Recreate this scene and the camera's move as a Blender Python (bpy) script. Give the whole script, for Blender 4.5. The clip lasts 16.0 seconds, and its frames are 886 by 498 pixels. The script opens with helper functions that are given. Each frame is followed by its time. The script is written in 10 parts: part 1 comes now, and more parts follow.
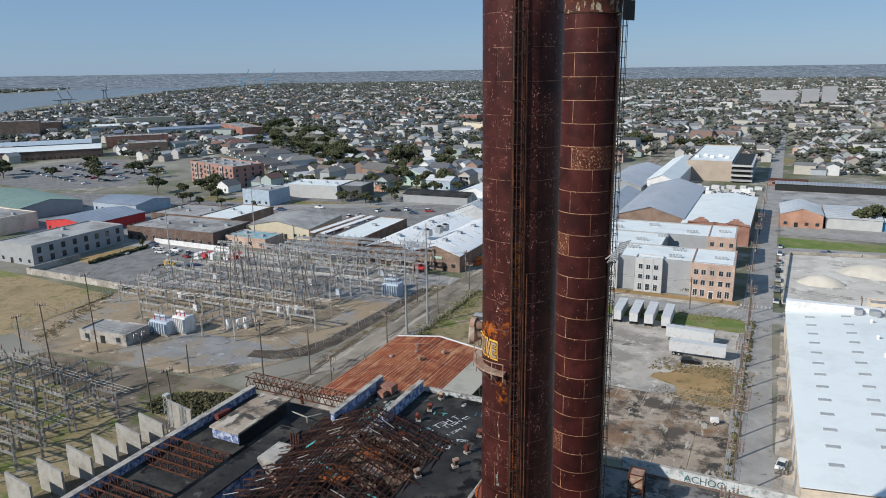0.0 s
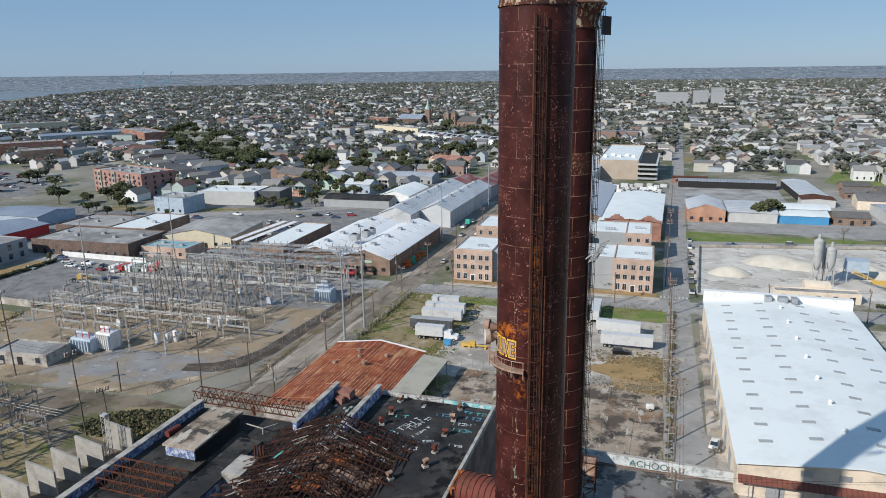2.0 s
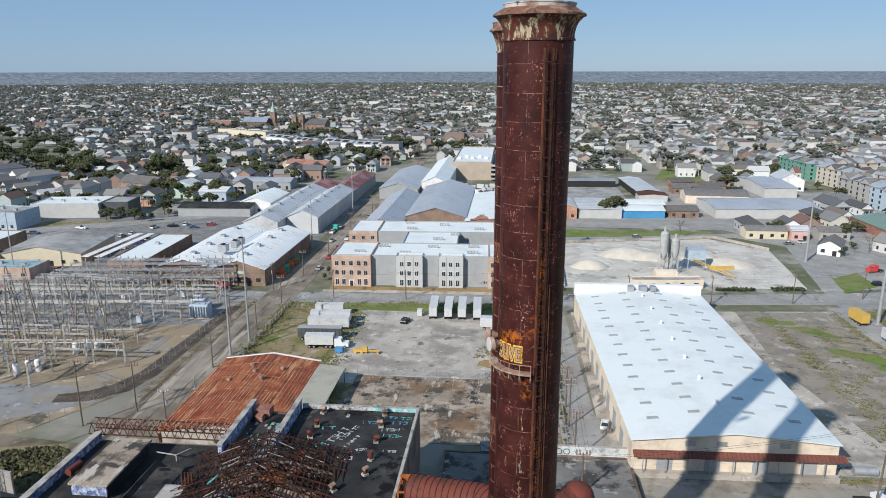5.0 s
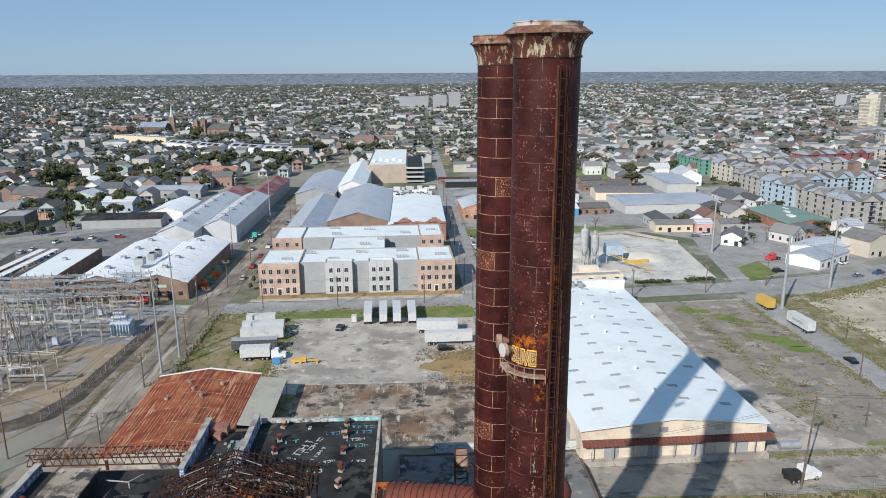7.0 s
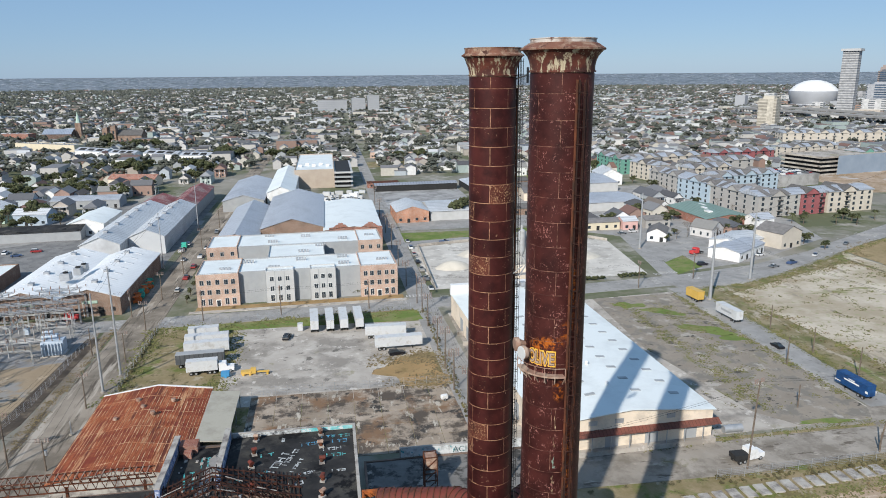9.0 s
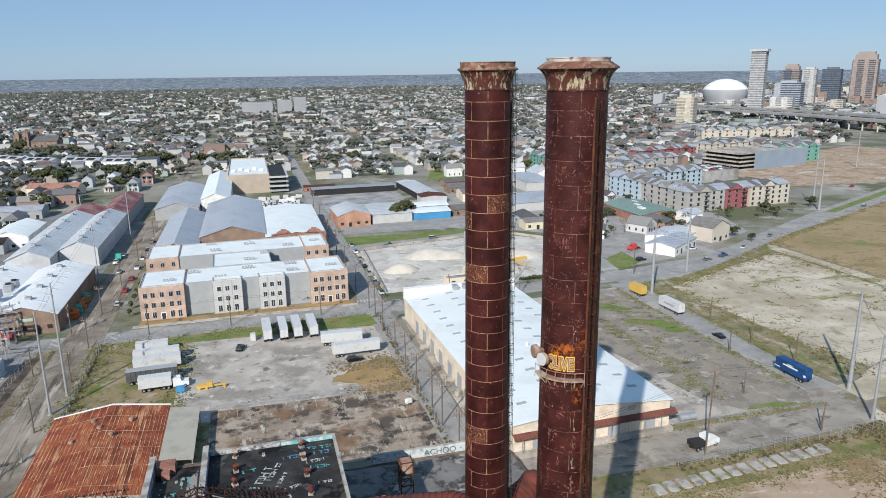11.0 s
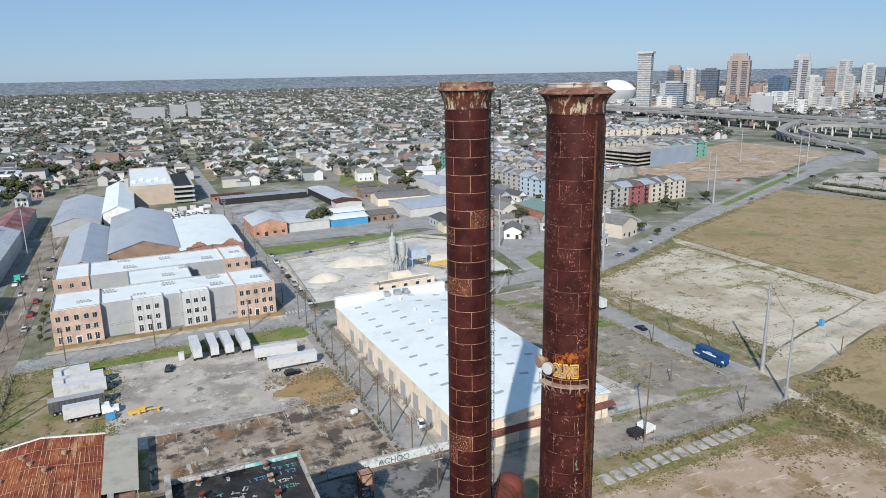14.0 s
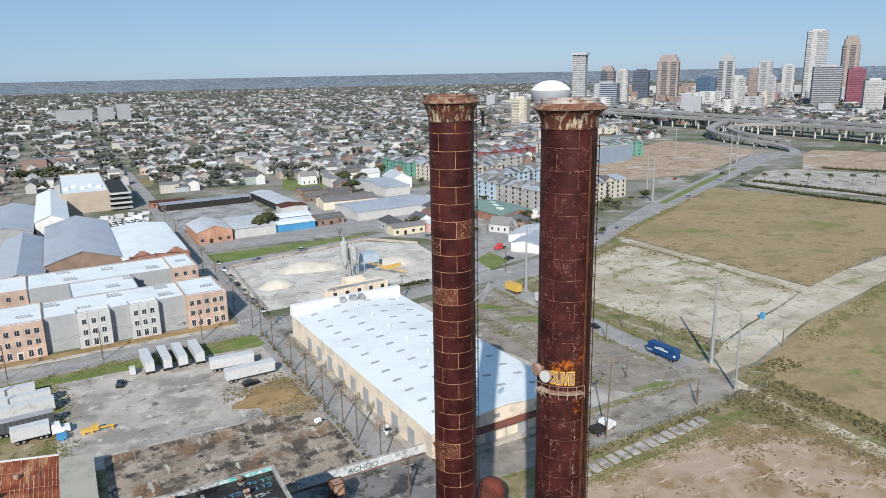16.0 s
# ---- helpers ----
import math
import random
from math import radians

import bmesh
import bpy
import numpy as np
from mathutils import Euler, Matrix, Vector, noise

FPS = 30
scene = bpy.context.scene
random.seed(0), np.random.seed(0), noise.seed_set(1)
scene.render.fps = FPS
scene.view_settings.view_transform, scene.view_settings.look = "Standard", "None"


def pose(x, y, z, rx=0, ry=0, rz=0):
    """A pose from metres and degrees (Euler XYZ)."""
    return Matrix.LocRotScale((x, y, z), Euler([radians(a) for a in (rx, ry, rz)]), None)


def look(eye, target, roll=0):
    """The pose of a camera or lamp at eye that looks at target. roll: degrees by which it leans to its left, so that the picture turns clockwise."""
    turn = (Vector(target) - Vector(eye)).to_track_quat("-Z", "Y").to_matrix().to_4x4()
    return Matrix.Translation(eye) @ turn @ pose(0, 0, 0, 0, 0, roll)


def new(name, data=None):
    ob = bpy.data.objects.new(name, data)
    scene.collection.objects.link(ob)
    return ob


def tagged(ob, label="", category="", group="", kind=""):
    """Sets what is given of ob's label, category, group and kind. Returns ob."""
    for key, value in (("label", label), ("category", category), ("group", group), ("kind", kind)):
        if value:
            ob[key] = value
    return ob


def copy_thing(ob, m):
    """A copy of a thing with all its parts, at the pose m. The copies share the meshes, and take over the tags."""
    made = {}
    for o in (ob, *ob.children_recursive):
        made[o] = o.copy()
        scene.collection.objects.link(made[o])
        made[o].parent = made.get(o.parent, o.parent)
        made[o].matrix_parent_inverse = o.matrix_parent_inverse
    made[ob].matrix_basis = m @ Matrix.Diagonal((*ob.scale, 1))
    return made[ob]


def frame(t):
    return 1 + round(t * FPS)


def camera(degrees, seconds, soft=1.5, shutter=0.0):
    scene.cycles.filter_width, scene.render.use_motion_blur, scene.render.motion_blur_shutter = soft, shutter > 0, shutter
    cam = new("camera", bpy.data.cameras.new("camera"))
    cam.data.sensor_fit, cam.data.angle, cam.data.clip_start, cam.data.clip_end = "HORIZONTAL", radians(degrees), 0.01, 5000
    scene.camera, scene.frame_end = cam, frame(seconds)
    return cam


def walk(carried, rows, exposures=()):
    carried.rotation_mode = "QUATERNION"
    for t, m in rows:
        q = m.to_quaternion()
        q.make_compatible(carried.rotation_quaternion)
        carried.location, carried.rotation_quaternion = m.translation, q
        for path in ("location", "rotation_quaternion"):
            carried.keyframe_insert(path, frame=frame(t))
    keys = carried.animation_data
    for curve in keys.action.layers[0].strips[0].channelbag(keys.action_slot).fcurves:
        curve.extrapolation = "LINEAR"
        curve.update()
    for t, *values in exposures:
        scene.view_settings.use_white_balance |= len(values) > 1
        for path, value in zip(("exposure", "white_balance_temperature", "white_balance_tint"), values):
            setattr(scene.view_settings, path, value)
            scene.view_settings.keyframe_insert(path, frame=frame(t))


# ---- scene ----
cam = camera(64.6, 16.0, soft=0.95)
ROWS = [
    (0.0, 19.89, -40.88, 74.75, 75.61, 0.79, 25.80),
    (0.5, 18.40, -42.15, 74.90, 75.65, 0.80, 24.02),
    (1.0, 16.87, -43.29, 75.10, 75.68, 0.80, 22.29),
    (1.5, 15.31, -44.36, 75.39, 75.69, 0.79, 20.37),
    (2.0, 13.70, -45.41, 75.66, 75.67, 0.74, 18.21),
    (2.5, 12.06, -46.36, 75.96, 75.64, 0.58, 16.12),
    (3.0, 10.30, -47.32, 76.25, 75.64, 0.43, 13.96),
    (3.5, 8.48, -48.28, 76.58, 75.65, 0.30, 11.75),
    (4.0, 6.64, -49.22, 76.92, 75.65, 0.18, 9.59),
    (6.5, -3.62, -51.14, 78.38, 75.74, 0.23, -0.65),
    (7.0, -5.62, -51.51, 78.63, 75.76, 0.30, -2.55),
    (7.5, -7.74, -51.85, 78.85, 75.82, 0.31, -4.41),
    (8.0, -9.87, -52.02, 79.06, 75.85, 0.35, -6.14),
    (8.5, -11.92, -52.05, 79.32, 75.88, 0.39, -7.75),
    (9.0, -13.85, -52.06, 79.56, 75.91, 0.44, -9.34),
    (11.5, -23.43, -51.19, 81.47, 75.85, 0.75, -16.84),
    (12.0, -25.08, -50.96, 81.86, 75.86, 0.80, -18.22),
    (12.5, -26.57, -50.59, 82.20, 75.85, 0.85, -19.55),
    (13.0, -27.94, -50.27, 82.49, 75.85, 0.92, -20.91),
    (13.5, -29.34, -49.96, 82.81, 75.87, 0.97, -22.29),
    (14.0, -30.72, -49.65, 83.16, 75.85, 1.02, -23.68),
    (14.5, -31.96, -49.27, 83.53, 75.84, 1.06, -25.04),
    (15.0, -33.15, -48.88, 83.85, 75.83, 1.07, -26.39),
    (15.5, -34.38, -48.38, 84.22, 75.79, 1.08, -27.64),
    (16.0, -35.68, -47.73, 84.62, 75.78, 1.06, -28.78),
]
walk(cam, [(t, pose(x, y, z, rx, ry, rz)) for t, x, y, z, rx, ry, rz in ROWS],
     [(0.0, -0.07), (4.0, 0.02), (8.0, 0.09), (16.0, 0.15)])

# ---- light ----
SUN_BEARING, SUN_HEIGHT = 214.9, 33.0
world = bpy.data.worlds.new("sky")
scene.world = world
world.use_nodes = True
wn = world.node_tree
sky = wn.nodes.new("ShaderNodeTexSky")
sky.sky_type, sky.sun_disc = "NISHITA", False
sky.sun_elevation, sky.sun_rotation = radians(SUN_HEIGHT), radians(SUN_BEARING)
sky.air_density, sky.dust_density, sky.ozone_density = 0.8, 0.2, 3.0
hazy = wn.nodes.new("ShaderNodeMix")
hazy.data_type = "RGBA"
hazy.inputs[0].default_value = 0.68
hazy.inputs[7].default_value = (2.4, 4.14, 6.62, 1.0)
wn.links.new(sky.outputs[0], hazy.inputs[6])
wn.links.new(hazy.outputs[2], wn.nodes["Background"].inputs[0])
wn.nodes["Background"].inputs[1].default_value = 0.094
sun = new("sun", bpy.data.lights.new("sun", "SUN"))
sun.data.energy, sun.data.angle, sun.data.color = 5.0, radians(0.55), (1.0, 0.955, 0.885)
sx, sy = math.sin(radians(SUN_BEARING)), math.cos(radians(SUN_BEARING))
ch, sh = math.cos(radians(SUN_HEIGHT)), math.sin(radians(SUN_HEIGHT))
sun.matrix_world = look((300 * sx * ch, 300 * sy * ch, 300 * sh), (0, 0, 0))

# ---- materials ----


def mat(name, a, b, scale=1.0, rough=0.8, metal=0.0, bump=0.1, stain=None, stain_scale=0.12, cover=0.45, fine=8.0,
        vary=0.0, spec=0.3, ribs=None, seam=None, island=0.0, hard=0.08, more=()):
    """Two mottled colours, a stain with a shape of its own, fine grain and relief. ribs: (axis, per metre)."""
    m = bpy.data.materials.new(name)
    m.use_nodes = True
    t = m.node_tree
    n, link = t.nodes, t.links.new
    bsdf = n["Principled BSDF"]
    bsdf.inputs["Roughness"].default_value, bsdf.inputs["Metallic"].default_value = rough, metal
    bsdf.inputs["Specular IOR Level"].default_value = spec
    geo = n.new("ShaderNodeNewGeometry")

    def noise_at(s, detail=4.0, r=0.6):
        q = n.new("ShaderNodeTexNoise")
        q.inputs["Scale"].default_value, q.inputs["Detail"].default_value, q.inputs["Roughness"].default_value = s, detail, r
        link(geo.outputs["Position"], q.inputs["Vector"])
        return q.outputs["Fac"]

    def mixed(fac, x, y, kind="MIX"):
        q = n.new("ShaderNodeMix")
        q.data_type, q.blend_type = "RGBA", kind
        for sock, v in ((q.inputs[0], fac), (q.inputs[6], x), (q.inputs[7], y)):
            if hasattr(v, "is_output"):
                link(v, sock)
            else:
                sock.default_value = v if isinstance(v, float) else (*v, 1.0)
        return q.outputs[2]

    def stepped(v, lo, hi):
        q = n.new("ShaderNodeMapRange")
        q.inputs[1].default_value, q.inputs[2].default_value = lo, hi
        link(v, q.inputs[0])
        return q.outputs[0]

    col = mixed(stepped(noise_at(scale), 0.35, 0.65), a, b)
    grain = noise_at(fine, 3.0, 0.7)
    dark = tuple(0.72 * (x + y) / 2 for x, y in zip(a, b))
    col = mixed(stepped(grain, 0.62, 0.9), col, dark)
    if stain:
        edge = 0.5 + (0.5 - cover) * 0.5
        col = mixed(stepped(noise_at(stain_scale, 6.0, 0.68), edge - hard, edge + hard), col, stain)
    for i, (tint, s, share, crisp, stretch) in enumerate(more):
        mp = n.new("ShaderNodeMapping")
        mp.inputs["Location"].default_value, mp.inputs["Scale"].default_value = (37.0 * i + 11, 53.0 * i + 5, 0), stretch
        link(geo.outputs["Position"], mp.inputs["Vector"])
        q = n.new("ShaderNodeTexNoise")
        q.inputs["Scale"].default_value, q.inputs["Detail"].default_value, q.inputs["Roughness"].default_value = s, 7.0, 0.66
        link(mp.outputs[0], q.inputs["Vector"])
        e = 0.5 + (0.5 - share) * 0.5
        col = mixed(stepped(q.outputs["Fac"], e - crisp, e + crisp), col, tint)
    if vary:
        info = n.new("ShaderNodeObjectInfo")
        hsv = n.new("ShaderNodeHueSaturation")
        q = n.new("ShaderNodeMapRange")
        q.inputs[3].default_value, q.inputs[4].default_value = 1 - vary, 1 + vary
        link(info.outputs["Random"], q.inputs[0])
        link(q.outputs[0], hsv.inputs["Value"])
        link(col, hsv.inputs["Color"])
        col = hsv.outputs[0]
    if island:
        hsv = n.new("ShaderNodeHueSaturation")
        q = n.new("ShaderNodeMapRange")
        q.inputs[3].default_value, q.inputs[4].default_value = 1 - island, 1 + island
        link(geo.outputs["Random Per Island"], q.inputs[0])
        link(q.outputs[0], hsv.inputs["Value"])
        link(col, hsv.inputs["Color"])
        col = hsv.outputs[0]
    height = grain
    if ribs:
        sep = n.new("ShaderNodeSeparateXYZ")
        link(geo.outputs["Position"], sep.inputs[0])
        wave = n.new("ShaderNodeMath")
        wave.operation = "MULTIPLY"
        link(sep.outputs[ribs[0]], wave.inputs[0])
        wave.inputs[1].default_value = ribs[1] * 2 * math.pi
        sine = n.new("ShaderNodeMath")
        sine.operation = "SINE"
        link(wave.outputs[0], sine.inputs[0])
        line = stepped(sine.outputs[0], 0.8, 1.0)
        col = mixed(line, col, seam or tuple(0.55 * x for x in a))
        add = n.new("ShaderNodeMath")
        add.operation = "ADD"
        link(sine.outputs[0], add.inputs[0])
        link(grain, add.inputs[1])
        height = add.outputs[0]
    link(col, bsdf.inputs["Base Color"])
    if bump:
        bm_ = n.new("ShaderNodeBump")
        bm_.inputs["Strength"].default_value, bm_.inputs["Distance"].default_value = bump, 0.05
        link(height, bm_.inputs["Height"])
        link(bm_.outputs[0], bsdf.inputs["Normal"])
    return m


def brick_mat(name, a, b, mortar, rough=0.85, size=1.0):
    """Courses of brick on upright walls that run along x or y."""
    m = bpy.data.materials.new(name)
    m.use_nodes = True
    t = m.node_tree
    n, link = t.nodes, t.links.new
    bsdf = n["Principled BSDF"]
    bsdf.inputs["Roughness"].default_value, bsdf.inputs["Specular IOR Level"].default_value = rough, 0.2
    geo = n.new("ShaderNodeNewGeometry")
    sep, com, add = n.new("ShaderNodeSeparateXYZ"), n.new("ShaderNodeCombineXYZ"), n.new("ShaderNodeMath")
    link(geo.outputs["Position"], sep.inputs[0])
    link(sep.outputs[0], add.inputs[0])
    link(sep.outputs[1], add.inputs[1])
    link(add.outputs[0], com.inputs[0])
    link(sep.outputs[2], com.inputs[1])
    bt = n.new("ShaderNodeTexBrick")
    bt.inputs["Scale"].default_value = 1.0
    bt.inputs["Brick Width"].default_value, bt.inputs["Row Height"].default_value = 0.22 * size, 0.075 * size
    bt.inputs["Mortar Size"].default_value = 0.008 * size
    for k, c in (("Color1", a), ("Color2", b), ("Mortar", mortar)):
        bt.inputs[k].default_value = (*c, 1)
    link(com.outputs[0], bt.inputs["Vector"])
    nz = n.new("ShaderNodeTexNoise")
    nz.inputs["Scale"].default_value, nz.inputs["Detail"].default_value = 0.25, 5
    link(geo.outputs["Position"], nz.inputs["Vector"])
    hsv, rg = n.new("ShaderNodeHueSaturation"), n.new("ShaderNodeMapRange")
    rg.inputs[1].default_value, rg.inputs[2].default_value = 0.3, 0.7
    rg.inputs[3].default_value, rg.inputs[4].default_value = 0.75, 1.2
    link(nz.outputs["Fac"], rg.inputs[0])
    link(rg.outputs[0], hsv.inputs["Value"])
    link(bt.outputs["Color"], hsv.inputs["Color"])
    link(hsv.outputs[0], bsdf.inputs["Base Color"])
    bmp = n.new("ShaderNodeBump")
    bmp.inputs["Strength"].default_value, bmp.inputs["Distance"].default_value = 0.4, 0.02
    link(bt.outputs["Fac"], bmp.inputs["Height"])
    bmp.invert = True
    link(bmp.outputs[0], bsdf.inputs["Normal"])
    return m


def office_mat(name, wall, pane, wide=4.0, high=3.7, gap=1.5):
    """A far facade: rows of dark windows in a plain wall."""
    m = brick_mat(name, pane, tuple(1.5 * c for c in pane), wall, 0.6)
    bt = [q for q in m.node_tree.nodes if q.type == "TEX_BRICK"][0]
    bt.offset = 0.0
    bt.inputs["Brick Width"].default_value, bt.inputs["Row Height"].default_value, bt.inputs["Mortar Size"].default_value = wide, high, gap / 2
    return m


def glass_mat(name, tint=(0.03, 0.04, 0.05), rough=0.08):
    m = bpy.data.materials.new(name)
    m.use_nodes = True
    b = m.node_tree.nodes["Principled BSDF"]
    b.inputs["Base Color"].default_value, b.inputs["Roughness"].default_value = (*tint, 1), rough
    b.inputs["Specular IOR Level"].default_value = 0.6
    return m


M = {}
M["ground"] = mat("ground", (0.185, 0.175, 0.145), (0.27, 0.25, 0.21), 0.02, 0.95, stain=(0.11, 0.12, 0.065), stain_scale=0.014, cover=0.5, fine=0.6, hard=0.06, more=[((0.33, 0.31, 0.275), 0.03, 0.33, 0.04, (1, 1, 1))])
M["asphalt"] = mat("asphalt", (0.16, 0.158, 0.155), (0.24, 0.232, 0.222), 0.15, 0.9, stain=(0.12, 0.118, 0.114), stain_scale=0.25, cover=0.35, fine=3)
M["street"] = mat("street", (0.27, 0.262, 0.25), (0.32, 0.31, 0.295), 0.2, 0.9, stain=(0.23, 0.222, 0.21), stain_scale=0.12, cover=0.42, fine=2, more=[((0.36, 0.34, 0.31), 0.06, 0.28, 0.04, (1, 1, 1)), ((0.17, 0.165, 0.158), 0.4, 0.25, 0.02, (1, 1, 1))])
M["concrete"] = mat("concrete", (0.35, 0.315, 0.275), (0.46, 0.42, 0.37), 0.12, 0.9, stain=(0.25, 0.225, 0.195), stain_scale=0.09, cover=0.44, fine=2, hard=0.06, more=[((0.15, 0.135, 0.118), 0.21, 0.26, 0.025, (1, 1, 1)), ((0.24, 0.22, 0.13), 0.06, 0.24, 0.03, (1, 1, 1)), ((0.52, 0.48, 0.43), 0.3, 0.27, 0.02, (1, 1, 1))])
M["old_slab"] = mat("old_slab", (0.25, 0.2, 0.15), (0.35, 0.29, 0.23), 0.12, 0.9, stain=(0.085, 0.068, 0.054), stain_scale=0.14, cover=0.47, fine=2, hard=0.05, vary=0.12, more=[((0.2, 0.12, 0.07), 0.08, 0.36, 0.05, (1, 1, 1)), ((0.05, 0.045, 0.04), 0.2, 0.33, 0.025, (1, 1, 1)), ((0.4, 0.36, 0.3), 0.5, 0.3, 0.03, (1, 0.3, 1))])
M["grass"] = mat("grass", (0.16, 0.13, 0.06), (0.24, 0.19, 0.1), 0.12, 0.95, stain=(0.28, 0.22, 0.135), stain_scale=0.1, cover=0.46, fine=3, bump=0.5, more=[((0.12, 0.14, 0.036), 0.12, 0.38, 0.05, (1, 1, 1)), ((0.09, 0.075, 0.035), 0.35, 0.3, 0.04, (1, 1, 1)), ((0.32, 0.275, 0.2), 0.2, 0.28, 0.03, (1, 1, 1))])
M["green_grass"] = mat("green_grass", (0.1, 0.15, 0.032), (0.16, 0.2, 0.055), 0.15, 0.95, stain=(0.22, 0.19, 0.1), stain_scale=0.1, cover=0.36, fine=3, bump=0.5)
M["dry_grass"] = mat("dry_grass", (0.3, 0.19, 0.085), (0.4, 0.28, 0.14), 0.2, 0.95, stain=(0.22, 0.15, 0.065), stain_scale=0.1, cover=0.42, fine=3, bump=0.5, more=[((0.16, 0.105, 0.05), 0.25, 0.3, 0.03, (1, 1, 1))])
M["field"] = mat("field", (0.3, 0.222, 0.122), (0.37, 0.285, 0.168), 0.03, 0.95, stain=(0.24, 0.185, 0.092), stain_scale=0.03, cover=0.45, fine=0.9, bump=0.5, more=[((0.15, 0.18, 0.05), 0.035, 0.28, 0.03, (1, 1, 1)), ((0.25, 0.185, 0.1), 0.5, 0.4, 0.06, (1, 1, 1)), ((0.2, 0.16, 0.075), 0.12, 0.34, 0.04, (1, 1, 1))])
M["gravel"] = mat("gravel", (0.42, 0.362, 0.285), (0.54, 0.48, 0.39), 0.06, 0.95, stain=(0.34, 0.285, 0.205), stain_scale=0.035, cover=0.42, fine=2, more=[((0.22, 0.215, 0.1), 0.05, 0.29, 0.025, (0.5, 1.7, 1)), ((0.28, 0.24, 0.185), 0.1, 0.28, 0.02, (1.6, 0.5, 1)), ((0.3, 0.29, 0.17), 0.4, 0.32, 0.03, (1, 1, 1))])
M["weedy"] = mat("weedy", (0.225, 0.192, 0.155), (0.3, 0.26, 0.212), 0.1, 0.92, stain=(0.19, 0.172, 0.146), stain_scale=0.2, cover=0.45, fine=2, hard=0.04, more=[((0.2, 0.185, 0.1), 0.12, 0.27, 0.03, (1.6, 0.5, 1)), ((0.36, 0.33, 0.29), 0.15, 0.3, 0.03, (1, 1, 1)), ((0.07, 0.064, 0.055), 0.16, 0.26, 0.015, (1, 1.4, 1))])
M["dirt_road"] = mat("dirt_road", (0.215, 0.182, 0.145), (0.31, 0.265, 0.215), 0.08, 0.95, stain=(0.15, 0.127, 0.1), stain_scale=0.07, cover=0.44, fine=2, more=[((0.085, 0.07, 0.055), 0.35, 0.34, 0.03, (1, 0.07, 1)), ((0.38, 0.335, 0.28), 0.3, 0.3, 0.03, (1, 0.09, 1))])
M["lane_concrete"] = mat("lane_concrete", (0.25, 0.222, 0.188), (0.34, 0.305, 0.262), 0.1, 0.92, stain=(0.19, 0.165, 0.135), stain_scale=0.12, cover=0.44, fine=2, hard=0.06, more=[((0.12, 0.1, 0.08), 0.25, 0.27, 0.025, (0.4, 1.6, 1)), ((0.4, 0.36, 0.31), 0.2, 0.26, 0.03, (0.5, 1.5, 1)), ((0.17, 0.155, 0.085), 0.07, 0.24, 0.03, (1, 1, 1))])
M["brown_earth"] = mat("brown_earth", (0.13, 0.105, 0.078), (0.2, 0.162, 0.122), 0.08, 0.95, stain=(0.085, 0.07, 0.045), stain_scale=0.1, cover=0.44, fine=2, more=[((0.1, 0.105, 0.042), 0.09, 0.32, 0.03, (1, 1, 1)), ((0.29, 0.25, 0.2), 0.2, 0.28, 0.03, (1, 1, 1))])
M["crushed_stone"] = mat("crushed_stone", (0.19, 0.188, 0.19), (0.26, 0.256, 0.255), 0.15, 0.95, stain=(0.26, 0.22, 0.17), stain_scale=0.12, cover=0.4, fine=2.5, more=[((0.12, 0.11, 0.1), 0.2, 0.28, 0.03, (1, 1, 1)), ((0.33, 0.325, 0.32), 0.3, 0.27, 0.02, (1, 1, 1))])
M["wet_earth"] = mat("wet_earth", (0.05, 0.038, 0.028), (0.09, 0.07, 0.052), 0.2, 0.8, stain=(0.16, 0.125, 0.09), stain_scale=0.3, cover=0.34, fine=3)
M["shed_roof"] = mat("shed_roof", (0.7, 0.71, 0.71), (0.76, 0.77, 0.77), 0.05, 0.5, stain=(0.62, 0.63, 0.63), stain_scale=0.09, cover=0.38, ribs=(1, 0.5), seam=(0.64, 0.65, 0.65), bump=0.04)
M["canopy_red"] = mat("canopy_red", (0.16, 0.055, 0.04), (0.22, 0.08, 0.055), 0.3, 0.75, stain=(0.1, 0.045, 0.035), stain_scale=0.3, cover=0.42, ribs=(0, 1.2))
M["mint"] = mat("mint", (0.36, 0.47, 0.4), (0.41, 0.52, 0.45), 0.3, 0.8)
M["dry_verge"] = mat("dry_verge", (0.19, 0.155, 0.085), (0.27, 0.225, 0.14), 0.15, 0.95, stain=(0.12, 0.125, 0.045), stain_scale=0.12, cover=0.42, fine=3, bump=0.5, more=[((0.36, 0.315, 0.245), 0.14, 0.36, 0.04, (1.5, 0.5, 1)), ((0.09, 0.08, 0.04), 0.4, 0.3, 0.04, (1, 1, 1)), ((0.14, 0.17, 0.045), 0.09, 0.3, 0.03, (1.5, 0.5, 1))])
M["sand"] = mat("sand", (0.36, 0.265, 0.19), (0.46, 0.36, 0.275), 0.05, 0.95, stain=(0.25, 0.175, 0.1), stain_scale=0.05, cover=0.44, fine=2, more=[((0.46, 0.44, 0.43), 0.045, 0.3, 0.03, (0.6, 1.3, 1)), ((0.26, 0.175, 0.09), 0.15, 0.35, 0.04, (1, 1, 1)), ((0.5, 0.4, 0.31), 0.4, 0.3, 0.03, (0.4, 1.6, 1))])
